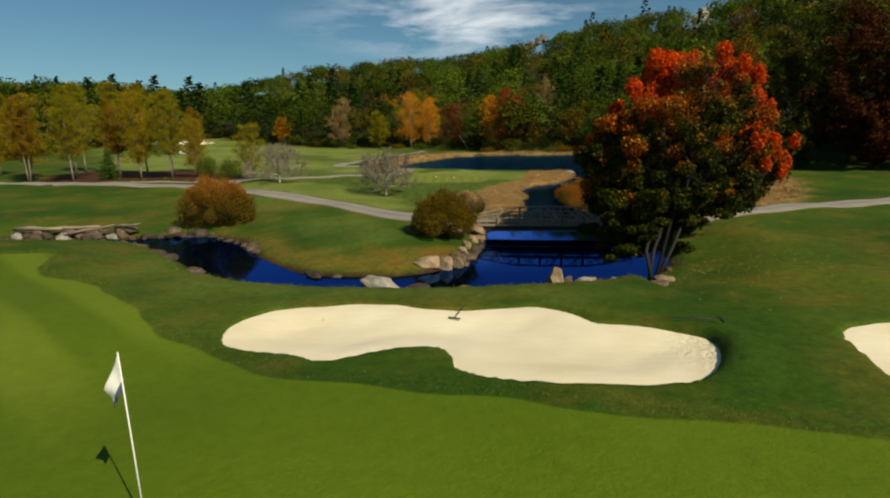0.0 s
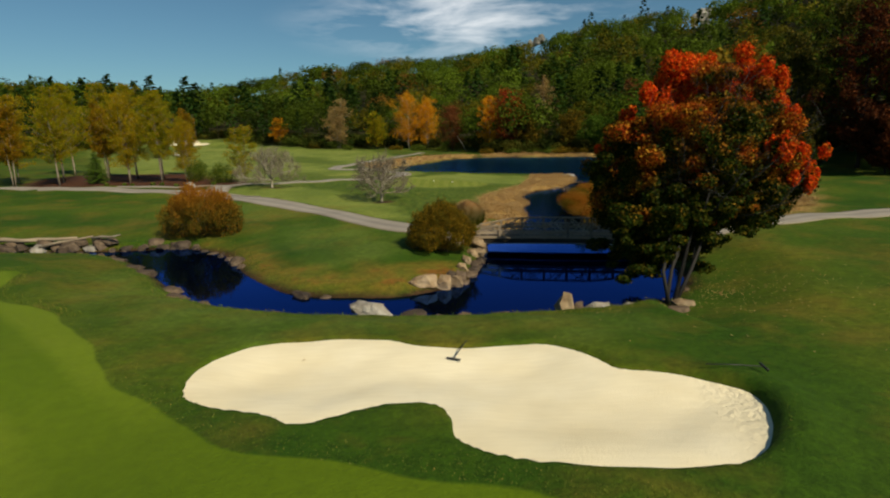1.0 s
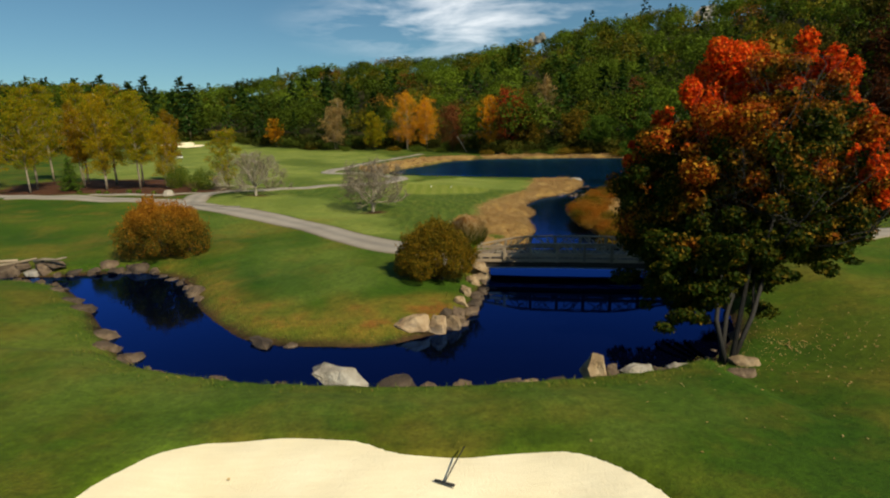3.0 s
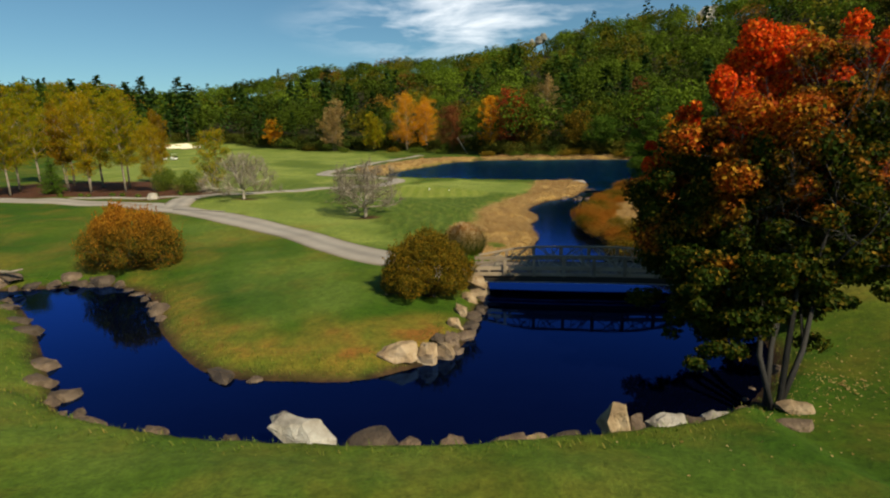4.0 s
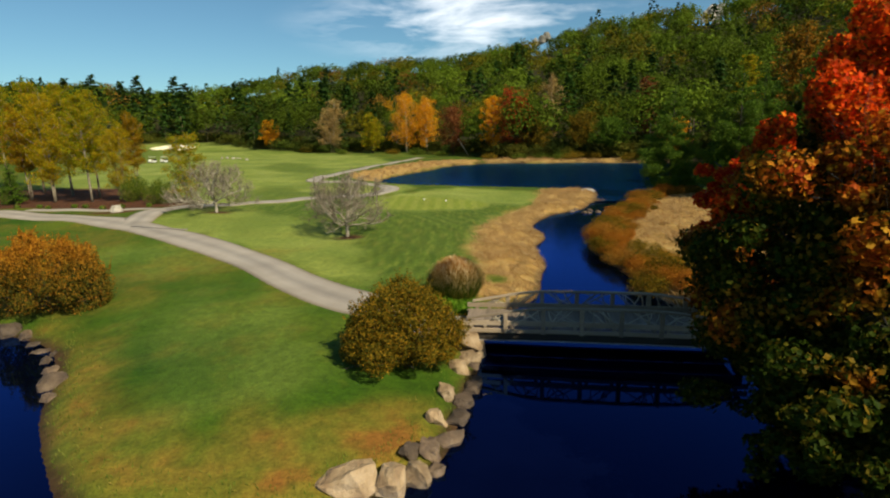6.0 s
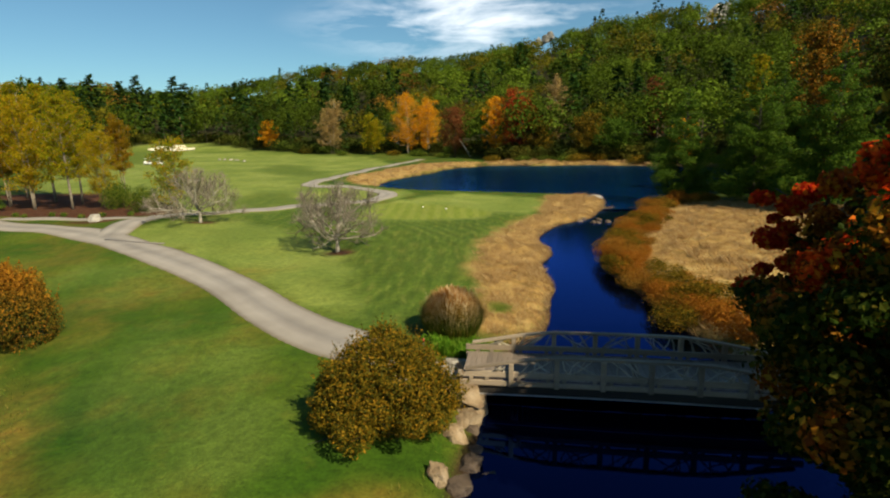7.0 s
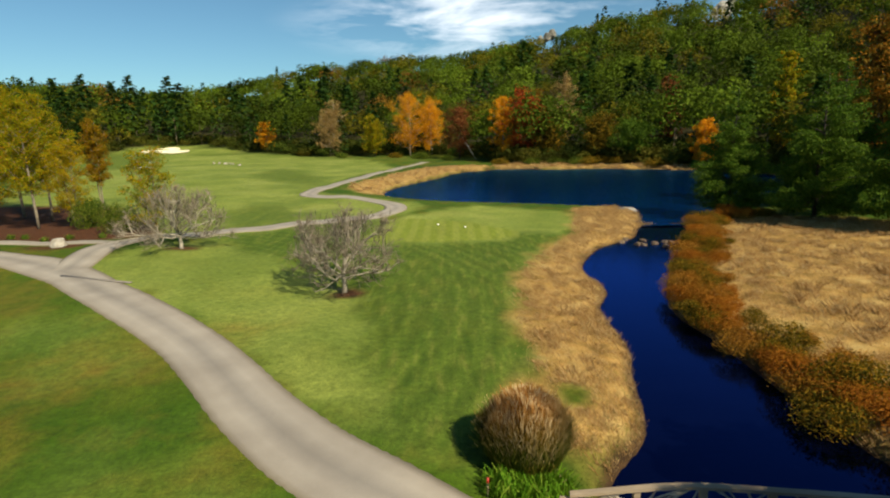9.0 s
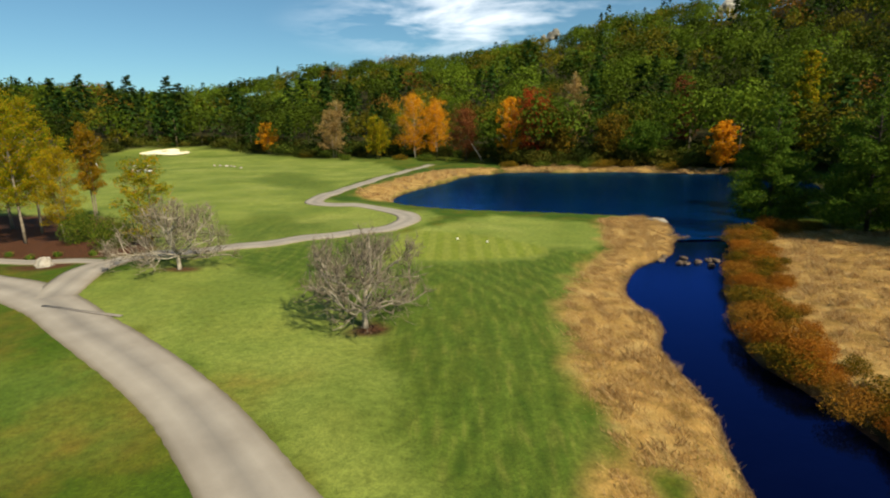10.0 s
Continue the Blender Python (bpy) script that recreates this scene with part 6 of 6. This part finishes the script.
for k, (x0, y0, x1, y1, r) in enumerate(((-36.0, 56.0, -31.5, 55.2, 0.2), (-33.4, 55.6, -28.4, 55.2, 0.16), (-31.0, 54.7, -27.2, 55.3, 0.12))):
    z0, z1 = ground_at(x0, y0) + 0.55, ground_at(x1, y1) + 0.75
    w, g = tube([(x0, y0, z0), ((x0 * 2 + x1) / 3, (y0 * 2 + y1) / 3 + 0.12, (z0 * 2 + z1) / 3 + 0.05), ((x0 + 2 * x1) / 3, (y0 + 2 * y1) / 3 - 0.1, (z0 + 2 * z1) / 3), (x1, y1, z1)], [r, r * 0.95, r * 0.8, r * 0.5], 8)
    tagged(new("log", mesh_from("log", w, [tuple(q) for q in g], [M["wood"]])), "weathered brown driftwood log along the stream wall", "log", group="driftwood")
tagged(new("log", mesh_from("log", v, [tuple(q) for q in f], [M["twig"]])), "weathered grey log lying on the stream stones", "log")
for k in range(13):
    x, y = 14.6 + 0.55 * k, 91.6 - 0.15 * k + 1.2 * math.sin(k * 1.9)
    boulder(x, y, (0.9 - 0.02 * k, 0.6, 0.4), 230 + k, "rock", "wet stone in the riffle below the lake", 0.25, turn=k * 40, group="riffle stones", z=-0.05)
boulder(20.4, 108.5, (2.6, 1.0, 0.5), 250, "pale_rock", "pale slab at the tip of the grassy point", 0.2, turn=-35)
boulder(-35.1, 87.3, (1.5, 1.0, 0.9), 251, "pale_rock", "pale boulder in the mulch island", 0.25)
for k, (x, y) in enumerate(((-73, 211), (-65, 202), (-71.2, 210), (-75.5, 212.5), (-69, 207.5), (-77.5, 213))):
    boulder(x, y, ((1.5, 1.2, 0.9, 1.1, 0.8, 1.0)[k], 0.9, 0.6), 260 + k, "pale_rock", "pale rock in the far fairway swale", 0.2, turn=k * 37, group="fairway rocks")
for k, (x, y, z, s) in enumerate(((234, 540, 108, 13), (241, 540, 111, 11), (227, 541, 105, 10), (237, 538, 102, 11), (245, 539, 108, 8), (82, 538, 88, 8), (87, 538, 91, 8), (77, 539, 86, 7))):
    boulder(x, y, (s, s * 0.7, s * 1.1), 280 + k, "crag_rock", "bare granite crag on the ridge", 0.0, turn=k * 30, group="ridge crags", z=z, crown=0.4, tilt=(0, 18 * math.sin(k * 2.0)))

# ---- ornamental grass, lilies, dry grass ----


def blades(rng, x, y, z, height_m, width, lean):
    n = len(x)
    a = rng.random(n) * 6.283
    h = height_m * rng.uniform(0.6, 1.15, n)
    w = width * rng.uniform(0.6, 1.3, n)
    lx, ly = lean[0] * h + np.cos(a + 1.3) * h * lean[2], lean[1] * h + np.sin(a + 1.3) * h * lean[2]
    cx, cy = np.cos(a) * w / 2, np.sin(a) * w / 2
    V = np.stack([np.c_[x - cx, y - cy, z], np.c_[x + cx, y + cy, z], np.c_[x + cx * 0.7 + lx * 0.45, y + cy * 0.7 + ly * 0.45, z + h * 0.6], np.c_[x + lx, y + ly, z + h]], 1)
    return V.reshape(-1, 3), np.arange(4 * n).reshape(n, 4)


def fountain(name, x, y, n, height_m, radius, mat, label, category, seed, width=0.02):
    """A clump of arching blades from one crown."""
    rng = np.random.default_rng(seed)
    t = base(name, x, y, label=label, category=category)
    a, s = rng.random(n) * 6.283, np.sqrt(rng.random(n))
    h = height_m * np.sqrt(1.0 - 0.66 * s ** 3) * rng.uniform(0.72, 1.0, n)
    r = radius * s
    d = np.c_[np.cos(a), np.sin(a)]
    side = np.c_[-d[:, 1], d[:, 0]] * (width * rng.uniform(0.6, 1.4, n))[:, None]
    b0 = d * (0.62 * r + 0.02)[:, None] + rng.normal(0, 0.06, (n, 2))
    m = d * (0.95 * r)[:, None]
    e = d * r[:, None] * 1.04 + rng.normal(0, 0.11, (n, 2))
    V = np.stack([np.c_[b0 - side, 0 * h], np.c_[b0 + side, 0 * h], np.c_[m + side, 0.66 * h], np.c_[m - side, 0.66 * h], np.c_[e + side * 0.6, h * (1 - 0.1 * s)], np.c_[e - side * 0.6, h * (1 - 0.1 * s)]], 1).reshape(-1, 3)
    i = np.arange(n)[:, None] * 6
    F = np.concatenate([i + np.array([[0, 1, 2, 3]]), i + np.array([[3, 2, 4, 5]])])
    hang("blade_clump", mesh_from("blade_clump", V, F, [mat], smooth_faces=False), t)
    return t


fountain("ornamental_grass", 1.2, 57.4, 9000, 2.5, 1.42, M["plume"], "round clump of ornamental grass with reddish plumes", "ornamental grass", 31, 0.012)
for k, (x, y) in enumerate(((0.5, 56.1), (1.0, 55.95), (1.45, 56.0), (1.85, 56.15))):
    fountain("daylily", x, y, 320, 0.8, 0.72, M["lily"], "bright green daylily clump beside the path", "plant", 33 + k, 0.016)


def scatter(rng, outline, n):
    lo, hi = outline.min(0), outline.max(0)
    p = lo + rng.random((n * 3, 2)) * (hi - lo)
    return p[inside_by(outline, p[:, 0], p[:, 1]) < 0][:n]


def dry_grass(name, outline, n, height_m, seed, mat, label, width=0.03):
    rng = np.random.default_rng(seed)
    seeds = scatter(rng, outline, n // 45)
    k = rng.integers(len(seeds), size=n)
    p = seeds[k] + rng.normal(0, 0.22, (n, 2)) * np.where(k % 3 == 0, 2.2, 1.0)[:, None]
    z = height(p[:, 0], p[:, 1])
    ok = (z > 0.04) & (inside_by(TUSSOCK, p[:, 0], p[:, 1]) > 0)
    p, z, k = p[ok], z[ok], k[ok]
    clump = (rng.uniform(0.45, 0.95, len(seeds)) + 0.7 * (rng.random(len(seeds)) < 0.10))[k] * np.where(k % 3 == 0, 0.6, 1.0)
    V, F = blades(rng, p[:, 0], p[:, 1], z - 0.02, height_m * clump, width, (-0.15, 0.05, 0.75))
    ob = new(name, mesh_from(name, V, F, [mat], smooth_faces=False))
    tagged(ob, label, "grass", kind="stuff")


dry_grass("dry_grass", DRY[0], 80000, 0.26, 51, M["straw"], "tall straw-coloured grass along the creek bank", 0.015)
dry_grass("dry_grass", DRY[1], 90000, 0.36, 52, M["straw"], "tawny meadow grass beyond the creek", 0.016)
dry_grass("dry_grass", DRY[2], 16000, 0.4, 53, M["straw"], "dry grass on the lake shore", 0.035)
dry_grass("dry_grass", DRY[3], 12000, 0.6, 54, M["straw"], "dry reeds under the far trees", 0.05)


def verge_grass():
    rng = np.random.default_rng(55)
    P = []
    for o, n, lo, hi in ((O_POND, 26000, 0.15, 1.7), (O_BUNKER, 2600, 0.2, 0.6), (O_SIDE, 700, 0.2, 0.6), (O_GREEN, 16000, 0.06, 0.9)):
        k = rng.integers(len(o), size=n)
        s = rng.random(n)[:, None]
        q = o[k] * (1 - s) + np.roll(o, -1, 0)[k] * s + rng.normal(0, hi * 0.7, (n, 2))
        d = inside_by(o, q[:, 0], q[:, 1])
        q = q[(d > lo) & (d < hi) & (q[:, 1] < 64) & ((q[:, 1] > 19) | (o is not O_GREEN))]
        P.append(q)
    q = np.concatenate(P)
    V, F = blades(rng, q[:, 0], q[:, 1], height(q[:, 0], q[:, 1]) - 0.01, np.where(q[:, 1] < 36, 0.045, 0.14), 0.02, (0, 0, 0.6))
    ob = new("verge_grass", mesh_from("verge_grass", V, F, [M["verge"]], smooth_faces=False))
    tagged(ob, "longer green grass at bank and bunker edges", "grass", kind="stuff")


M["verge"] = foliage("verge_blades", [(0.0, (0.05, 0.10, 0.012)), (0.6, (0.11, 0.17, 0.02)), (0.9, (0.20, 0.20, 0.04)), (1.0, (0.34, 0.24, 0.06))], 0.3)
verge_grass()


def fallen_leaves():
    rng = np.random.default_rng(56)
    n = 900
    a, r = rng.random(n) * 6.283, np.abs(rng.normal(0, 5.0, n))
    x, y = 12.5 + r * np.cos(a), 40 + r * np.sin(a) * 0.8
    z = height(x, y)
    x, y = np.r_[x, rng.normal(6.6, 0.7, 22), rng.uniform(-6.5, 4, 9)], np.r_[y, rng.normal(29.4, 0.5, 22), rng.uniform(29.6, 32, 9)]
    z = np.r_[z, broad_height(x[len(z):], y[len(z):]) - 0.26]
    ok = z > 0.12
    v, f = leaf_cards(rng, np.c_[x, y, z + 0.03][ok], 0.07, flat=2.0)
    ob = new("fallen_leaves", mesh_from("fallen_leaves", v, f, [M["straw"]], smooth_faces=False))
    tagged(ob, "scattered fallen autumn leaves on the lawn", "leaves", kind="stuff")


fallen_leaves()

# scrub along the creek and the far shore
SCRUB = [(12.3, 60.5, 1.2), (12.6, 63.0, 1.3), (12.4, 66.0, 1.1), (12.2, 69.5, 1.2), (12.6, 72.6, 1.3), (13.6, 75.6, 1.1), (14.8, 78.4, 1.3), (16.4, 81.6, 1.1), (17.6, 84.6, 1.2), (19.4, 87.8, 1.1), (21.4, 91.6, 1.2), (23.4, 96.0, 1.3), (25.5, 98.6, 1.4), (28.2, 99.6, 1.4), (31, 99.4, 1.3), (14.0, 61.5, 1.4), (14.2, 58.2, 1.5), (16, 57, 1.5)]
SCRUB_ME = []
for k in range(3):
    rng = np.random.default_rng(90 + k)
    pts, out = blob_points(rng, 3600, [(0, 0, 0.55, 1.0, 1.0, 0.7), (0.6, 0.3, 0.5, 0.8, 0.7, 0.55), (-0.5, -0.4, 0.45, 0.8, 0.8, 0.5), (0.1, -0.6, 0.7, 0.5, 0.5, 0.5)], 0.5)
    v, f = leaf_cards(rng, pts[pts[:, 2] > 0], 0.11, ratio=0.35, facing=out[pts[:, 2] > 0], jitter=0.7)
    SCRUB_ME.append(mesh_from("foliage", v, f, [(M["shrub_leaf"], M["amber"], M["scrub_mix"])[k]], smooth_faces=False))
    if k == 0:
        GREEN_SHRUB = mesh_from("foliage", v, f, [M["green_leaf"]], smooth_faces=False)
rng = np.random.default_rng(95)
for k in range(14):  # fill the band between the larger clumps
    (x0, y0, s0), (x1, y1, s1) = SCRUB[k], SCRUB[k + 1]
    u = rng.uniform(0.35, 0.65)
    SCRUB.append((x0 + (x1 - x0) * u + rng.uniform(-0.2, 0.7), y0 + (y1 - y0) * u, rng.uniform(0.7, 1.0)))
    SCRUB.append((x0 + rng.uniform(0.8, 2.4), y0 + rng.uniform(-0.8, 0.8), rng.uniform(0.7, 1.2)))
    SCRUB.append((x1 + rng.uniform(0.2, 1.4), y1 - rng.uniform(0.4, 1.6), rng.uniform(0.8, 1.3)))
    SCRUB.append((x0 + rng.uniform(1.5, 3.2), y0 + rng.uniform(-0.8, 0.8), rng.uniform(0.4, 0.8)))
for k, (x, y, s) in enumerate(SCRUB):
    t = base("scrub_bush", x, y, turn=k * 70, label="low olive scrub on the creek bank" if k % 3 == 0 else "low amber scrub on the creek bank", category="bush", group="creek scrub")
    t.scale = (s * (1.0 + 0.25 * math.sin(k * 1.7)), s * (1.0 + 0.25 * math.cos(k * 2.3)), s * (0.85 + 0.2 * math.sin(k * 3.1)))
    hang("foliage", SCRUB_ME[k % 3], t)
for k, (x, y, s, mat) in enumerate(((-33.6, 94.0, 1.5, 0), (-38.2, 96.2, 1.6, 0), (-13, 232, 3.0, 0), (-22, 236, 2.6, 0), (22, 197, 2.4, 0), (42, 189, 2.6, 0), (-3, 222, 2.2, 0), (50, 179, 2.6, 0), (33, 192, 2.4, 0), (12, 197, 2.4, 0), (28, 195, 2.2, 0), (37, 189, 2.6, 0), (-42, 240, 2.6, 0), (-60, 255, 2.8, 0))):
    t = base("shrub", x, y, turn=k * 51, label="leafy green shrub at the edge of a bed" if k < 2 else "low shrub along the far wood's edge", category="bush")
    t.scale = (s, s, s * 1.7) if k < 2 else (s * (0.8 + 0.4 * (k % 3)), s, s * 0.7)
    hang("foliage", GREEN_SHRUB if k % 2 == 0 or k < 2 else SCRUB_ME[0], t)

# ---- flagstick, rakes, carts, tee markers ----


def build_flag(x, y):
    t = base("flagstick", x, y, label="white golf flag on a pale stick in the green", category="golf flag")
    v, f = tube([(0, 0, -0.1), (0, 0, 1.2), (0, 0, 2.80)], [0.013, 0.012, 0.010], 8)
    hang("stick", mesh_from("stick", v, [tuple(q) for q in f], [M["white"]]), t)
    v, f = tube([(0, 0, -0.12), (0, 0, 0.006)], [0.056, 0.056], 16)
    hang("cup", mesh_from("cup", v, [tuple(q) for q in f], [M["black"]]), t)
    n, m, V, F = 12, 8, [], []
    for j in range(m + 1):
        for i in range(n + 1):
            u, w = i / n, j / m
            V.append((-0.27 * u * (1 - 0.35 * w) - 0.01, 0.05 * math.sin(u * 6 + w * 3) * u, 2.76 - 0.52 * w - 0.55 * u * (0.55 + 0.45 * (1 - w))))
    F = [(j * (n + 1) + i, j * (n + 1) + i + 1, (j + 1) * (n + 1) + i + 1, (j + 1) * (n + 1) + i) for j in range(m) for i in range(n)]
    M["flag_band"] = surface("flag_band", [(0.3, (0.05, 0.06, 0.12)), (0.7, (0.09, 0.10, 0.18))], 5.0, rough=0.7, bump=0.1)
    cloth = hang("cloth", mesh_from("cloth", V, F, [M["white"], M["flag_band"]], face_mat=[1 if k // n >= m - 2 else 0 for k in range(n * m)]), t, "drooping white flag cloth")
    so = cloth.modifiers.new("thickness", "SOLIDIFY")
    so.thickness = 0.004
    bm = box_bm((0.09, 0.012, 0.03), pose(-0.11, 0.02, 2.38, 0, 30, 0), 0.002)
    part("printed_mark", bm, M["black"], cloth)


build_flag(-4.79, 20.42)


def build_rake(x, y, turn, length, z, label, shaft="ochre", rise=0.0):
    t = base("bunker_rake", x, y, z, turn, label, "rake")
    v, f = tube([(0, 0, 0.08), (0, length * 0.5, 0.12 + rise * 0.5), (0, length, 0.13 + rise)], [0.016, 0.016, 0.014], 7)
    hang("handle", mesh_from("handle", v, [tuple(q) for q in f], [M[shaft]]), t)
    part("head", box_bm((0.46, 0.06, 0.04), pose(0, 0, 0.08), 0.008), M["black"], t)
    for k in range(9):
        v, f = tube([(-0.2 + 0.05 * k, 0, 0.07), (-0.2 + 0.05 * k, -0.02, 0.0)], [0.009, 0.005], 5)
        hang("tooth", mesh_from("tooth", v, [tuple(q) for q in f], [M["black"]]), t)


build_rake(-0.1, 31.4, -24, 1.1, height(np.array([-0.1]), np.array([31.4]), carve=False)[0] - 0.16, "bunker rake with a dark head lying on sand", "black", 0.14)
build_rake(8.2, 29.3, 86, 1.5, ground_at(8.0, 29.3) + 0.05, "dark bunker rake lying in grass beside the sand", "black")


def build_cart(x, y, turn):
    t = base("golf_cart", x, y, turn=turn, label="white golf cart with a roof on the far fairway", category="golf cart")
    part("body", box_bm((1.15, 2.2, 0.5), pose(0, 0, 0.5), 0.12), M["white"], t)
    part("cowl", box_bm((1.1, 0.5, 0.45), pose(0, 0.85, 0.85), 0.12), M["white"], t)
    part("seat", box_bm((1.05, 0.5, 0.5), pose(0, -0.3, 0.95), 0.08), M["ochre"], t)
    part("roof", box_bm((1.15, 1.7, 0.07), pose(0, 0, 1.82), 0.03), M["white"], t)
    part("bag_well", box_bm((0.9, 0.4, 0.5), pose(0, -0.95, 0.95), 0.08), M["black"], t)
    for sx in (-1, 1):
        for py in (0.75, -0.75):
            v, f = tube([(sx * 0.5, py, 0.85), (sx * 0.5, py * 0.9, 1.8)], [0.02, 0.02], 6)
            hang("pillar", mesh_from("pillar", v, [tuple(q) for q in f], [M["black"]]), t)
            v, f = tube([(sx * 0.42, py, 0.22), (sx * 0.60, py, 0.22)], [0.22, 0.22], 16)
            w = hang("wheel", mesh_from("wheel", v, [tuple(q) for q in f], [M["black"]]), t)
            v, f = tube([(sx * 0.59, py, 0.22), (sx * 0.615, py, 0.22)], [0.11, 0.11], 12)
            hang("hubcap", mesh_from("hubcap", v, [tuple(q) for q in f], [M["white"]]), w)


build_cart(-88.5, 190, 75)
build_cart(-84.5, 189, 60)
for k, (x, y) in enumerate(((-2.6, 98.0), (0.2, 96.6))):
    bm = bmesh.new()
    bmesh.ops.create_icosphere(bm, subdivisions=2, radius=0.11)
    bmesh.ops.scale(bm, vec=(1, 1, 0.85), verts=bm.verts)
    me = bpy.data.meshes.new("tee_marker")
    bm.to_mesh(me)
    bm.free()
    me.materials.append(M["white"])
    ob = new("tee_marker", me)
    ob.location = (x, y, ground_at(x, y) + 0.08)
    tagged(ob, "round white tee marker on mown grass", "tee marker", group="tee markers")

# path beyond the bridge
ribbon("path", [(13.0, 51.75), (15.5, 51.7), (20.5, 52.6), (25.6, 54.6), (34, 56.8), (48, 60), (70, 66)], 2.6, "grey asphalt cart path beyond the bridge")


# darker strip across the path, a leaning snag, a marker post
v, f = tube([(-27.4, 77.3, ground_at(-27.4, 77.3) + 0.03), (-24.3, 76.2, ground_at(-24.3, 76.3) + 0.06), (-21.4, 75.2, ground_at(-21.4, 75.2) + 0.03)], [0.14, 0.14, 0.14], 8)
v[:, 2] = v[:, 2].mean() + (v[:, 2] - v[:, 2].mean()) * 0.35 + 0.01
tagged(new("path_drain", mesh_from("path_drain", v, [tuple(q) for q in f], [M["patch"]])), "darker strip across the asphalt path", "drain", kind="structure")
snag = base("dead_tree", 6.6, 225, label="pale dead trunk leaning at the wood's edge", category="tree")
v, f = tube([(0, 0, -0.2), (-2.0, 1, 3.2), (-4.6, 2, 7.4)], [0.26, 0.2, 0.08], 7)
hang("trunk", mesh_from("trunk", v, [tuple(q) for q in f], [M["grey_bark"]]), snag)
for k, (a, s) in enumerate(((0.5, 1.6), (2.4, 1.3), (4.1, 1.1))):
    p = np.array([-2.0, 1, 3.2]) + (np.array([-4.6, 2, 7.4]) - np.array([-2.0, 1, 3.2])) * 0.3 * k
    v, f = tube([p, p + [s * math.cos(a), s * math.sin(a), 0.9]], [0.07, 0.02], 5)
    hang("branch", mesh_from("branch", v, [tuple(q) for q in f], [M["grey_bark"]]), snag)
post = base("marker_post", -113.6, 211.7, label="short white distance post on the fairway", category="post")
v, f = tube([(0, 0, -0.1), (0, 0, 1.5), (0, 0, 1.56)], [0.16, 0.16, 0.10], 10)
hang("shaft", mesh_from("shaft", v, [tuple(q) for q in f], [M["white"]]), post)

# stake by the lilies, pale slab at the path's end, tufts along the mulch bed
stake = base("stake", 0.0, 55.85, label="short pale stake with a red cap beside daylilies", category="stake")
v, f = tube([(0, 0, -0.1), (0.01, 0, 0.42)], [0.028, 0.026], 8)
hang("shaft", mesh_from("shaft", v, [tuple(q) for q in f], [M["wood"]]), stake)
M["red_paint"] = surface("red_paint", [(0.3, (0.42, 0.03, 0.02)), (0.7, (0.55, 0.06, 0.03))], 5.0, rough=0.5, bump=0.1)
v, f = tube([(0.01, 0, 0.41), (0.01, 0, 0.56)], [0.04, 0.036], 8)
hang("cap", mesh_from("cap", v, [tuple(q) for q in f], [M["red_paint"]]), stake, "red painted cap")
bm = box_bm((1.15, 0.42, 0.14), None, 0.03)
for q in bm.verts:
    q.co += Vector(noise.noise_vector(q.co * 3.0)) * 0.03
slab = bpy.data.meshes.new("slab")
bm.to_mesh(slab)
bm.free()
slab.materials.append(M["pale_rock"])
ob = new("slab", slab)
ob.matrix_world = pose(1.4, 55.2, ground_at(1.4, 55.2) + 0.05, 0, 0, -8)
tagged(ob, "pale flat stone slab at the bridge approach", "slab")
boulder(1.95, 56.75, (0.8, 0.6, 0.5), 401, "tan_rock", "pale tan stone between lilies and bridge rail", 0.15)
for k, x in enumerate((-48.5, -46.2, -44.6, -42.0, -40.8, -38.4, -36.6, -33.4)):
    fountain("grass_tuft", x, 90.6 + 0.5 * math.sin(k * 2.2), 110, 0.5, 0.4, M["verge"], "small tuft of ornamental grass at the mulch edge", "grass tuft", 410 + k, 0.02)
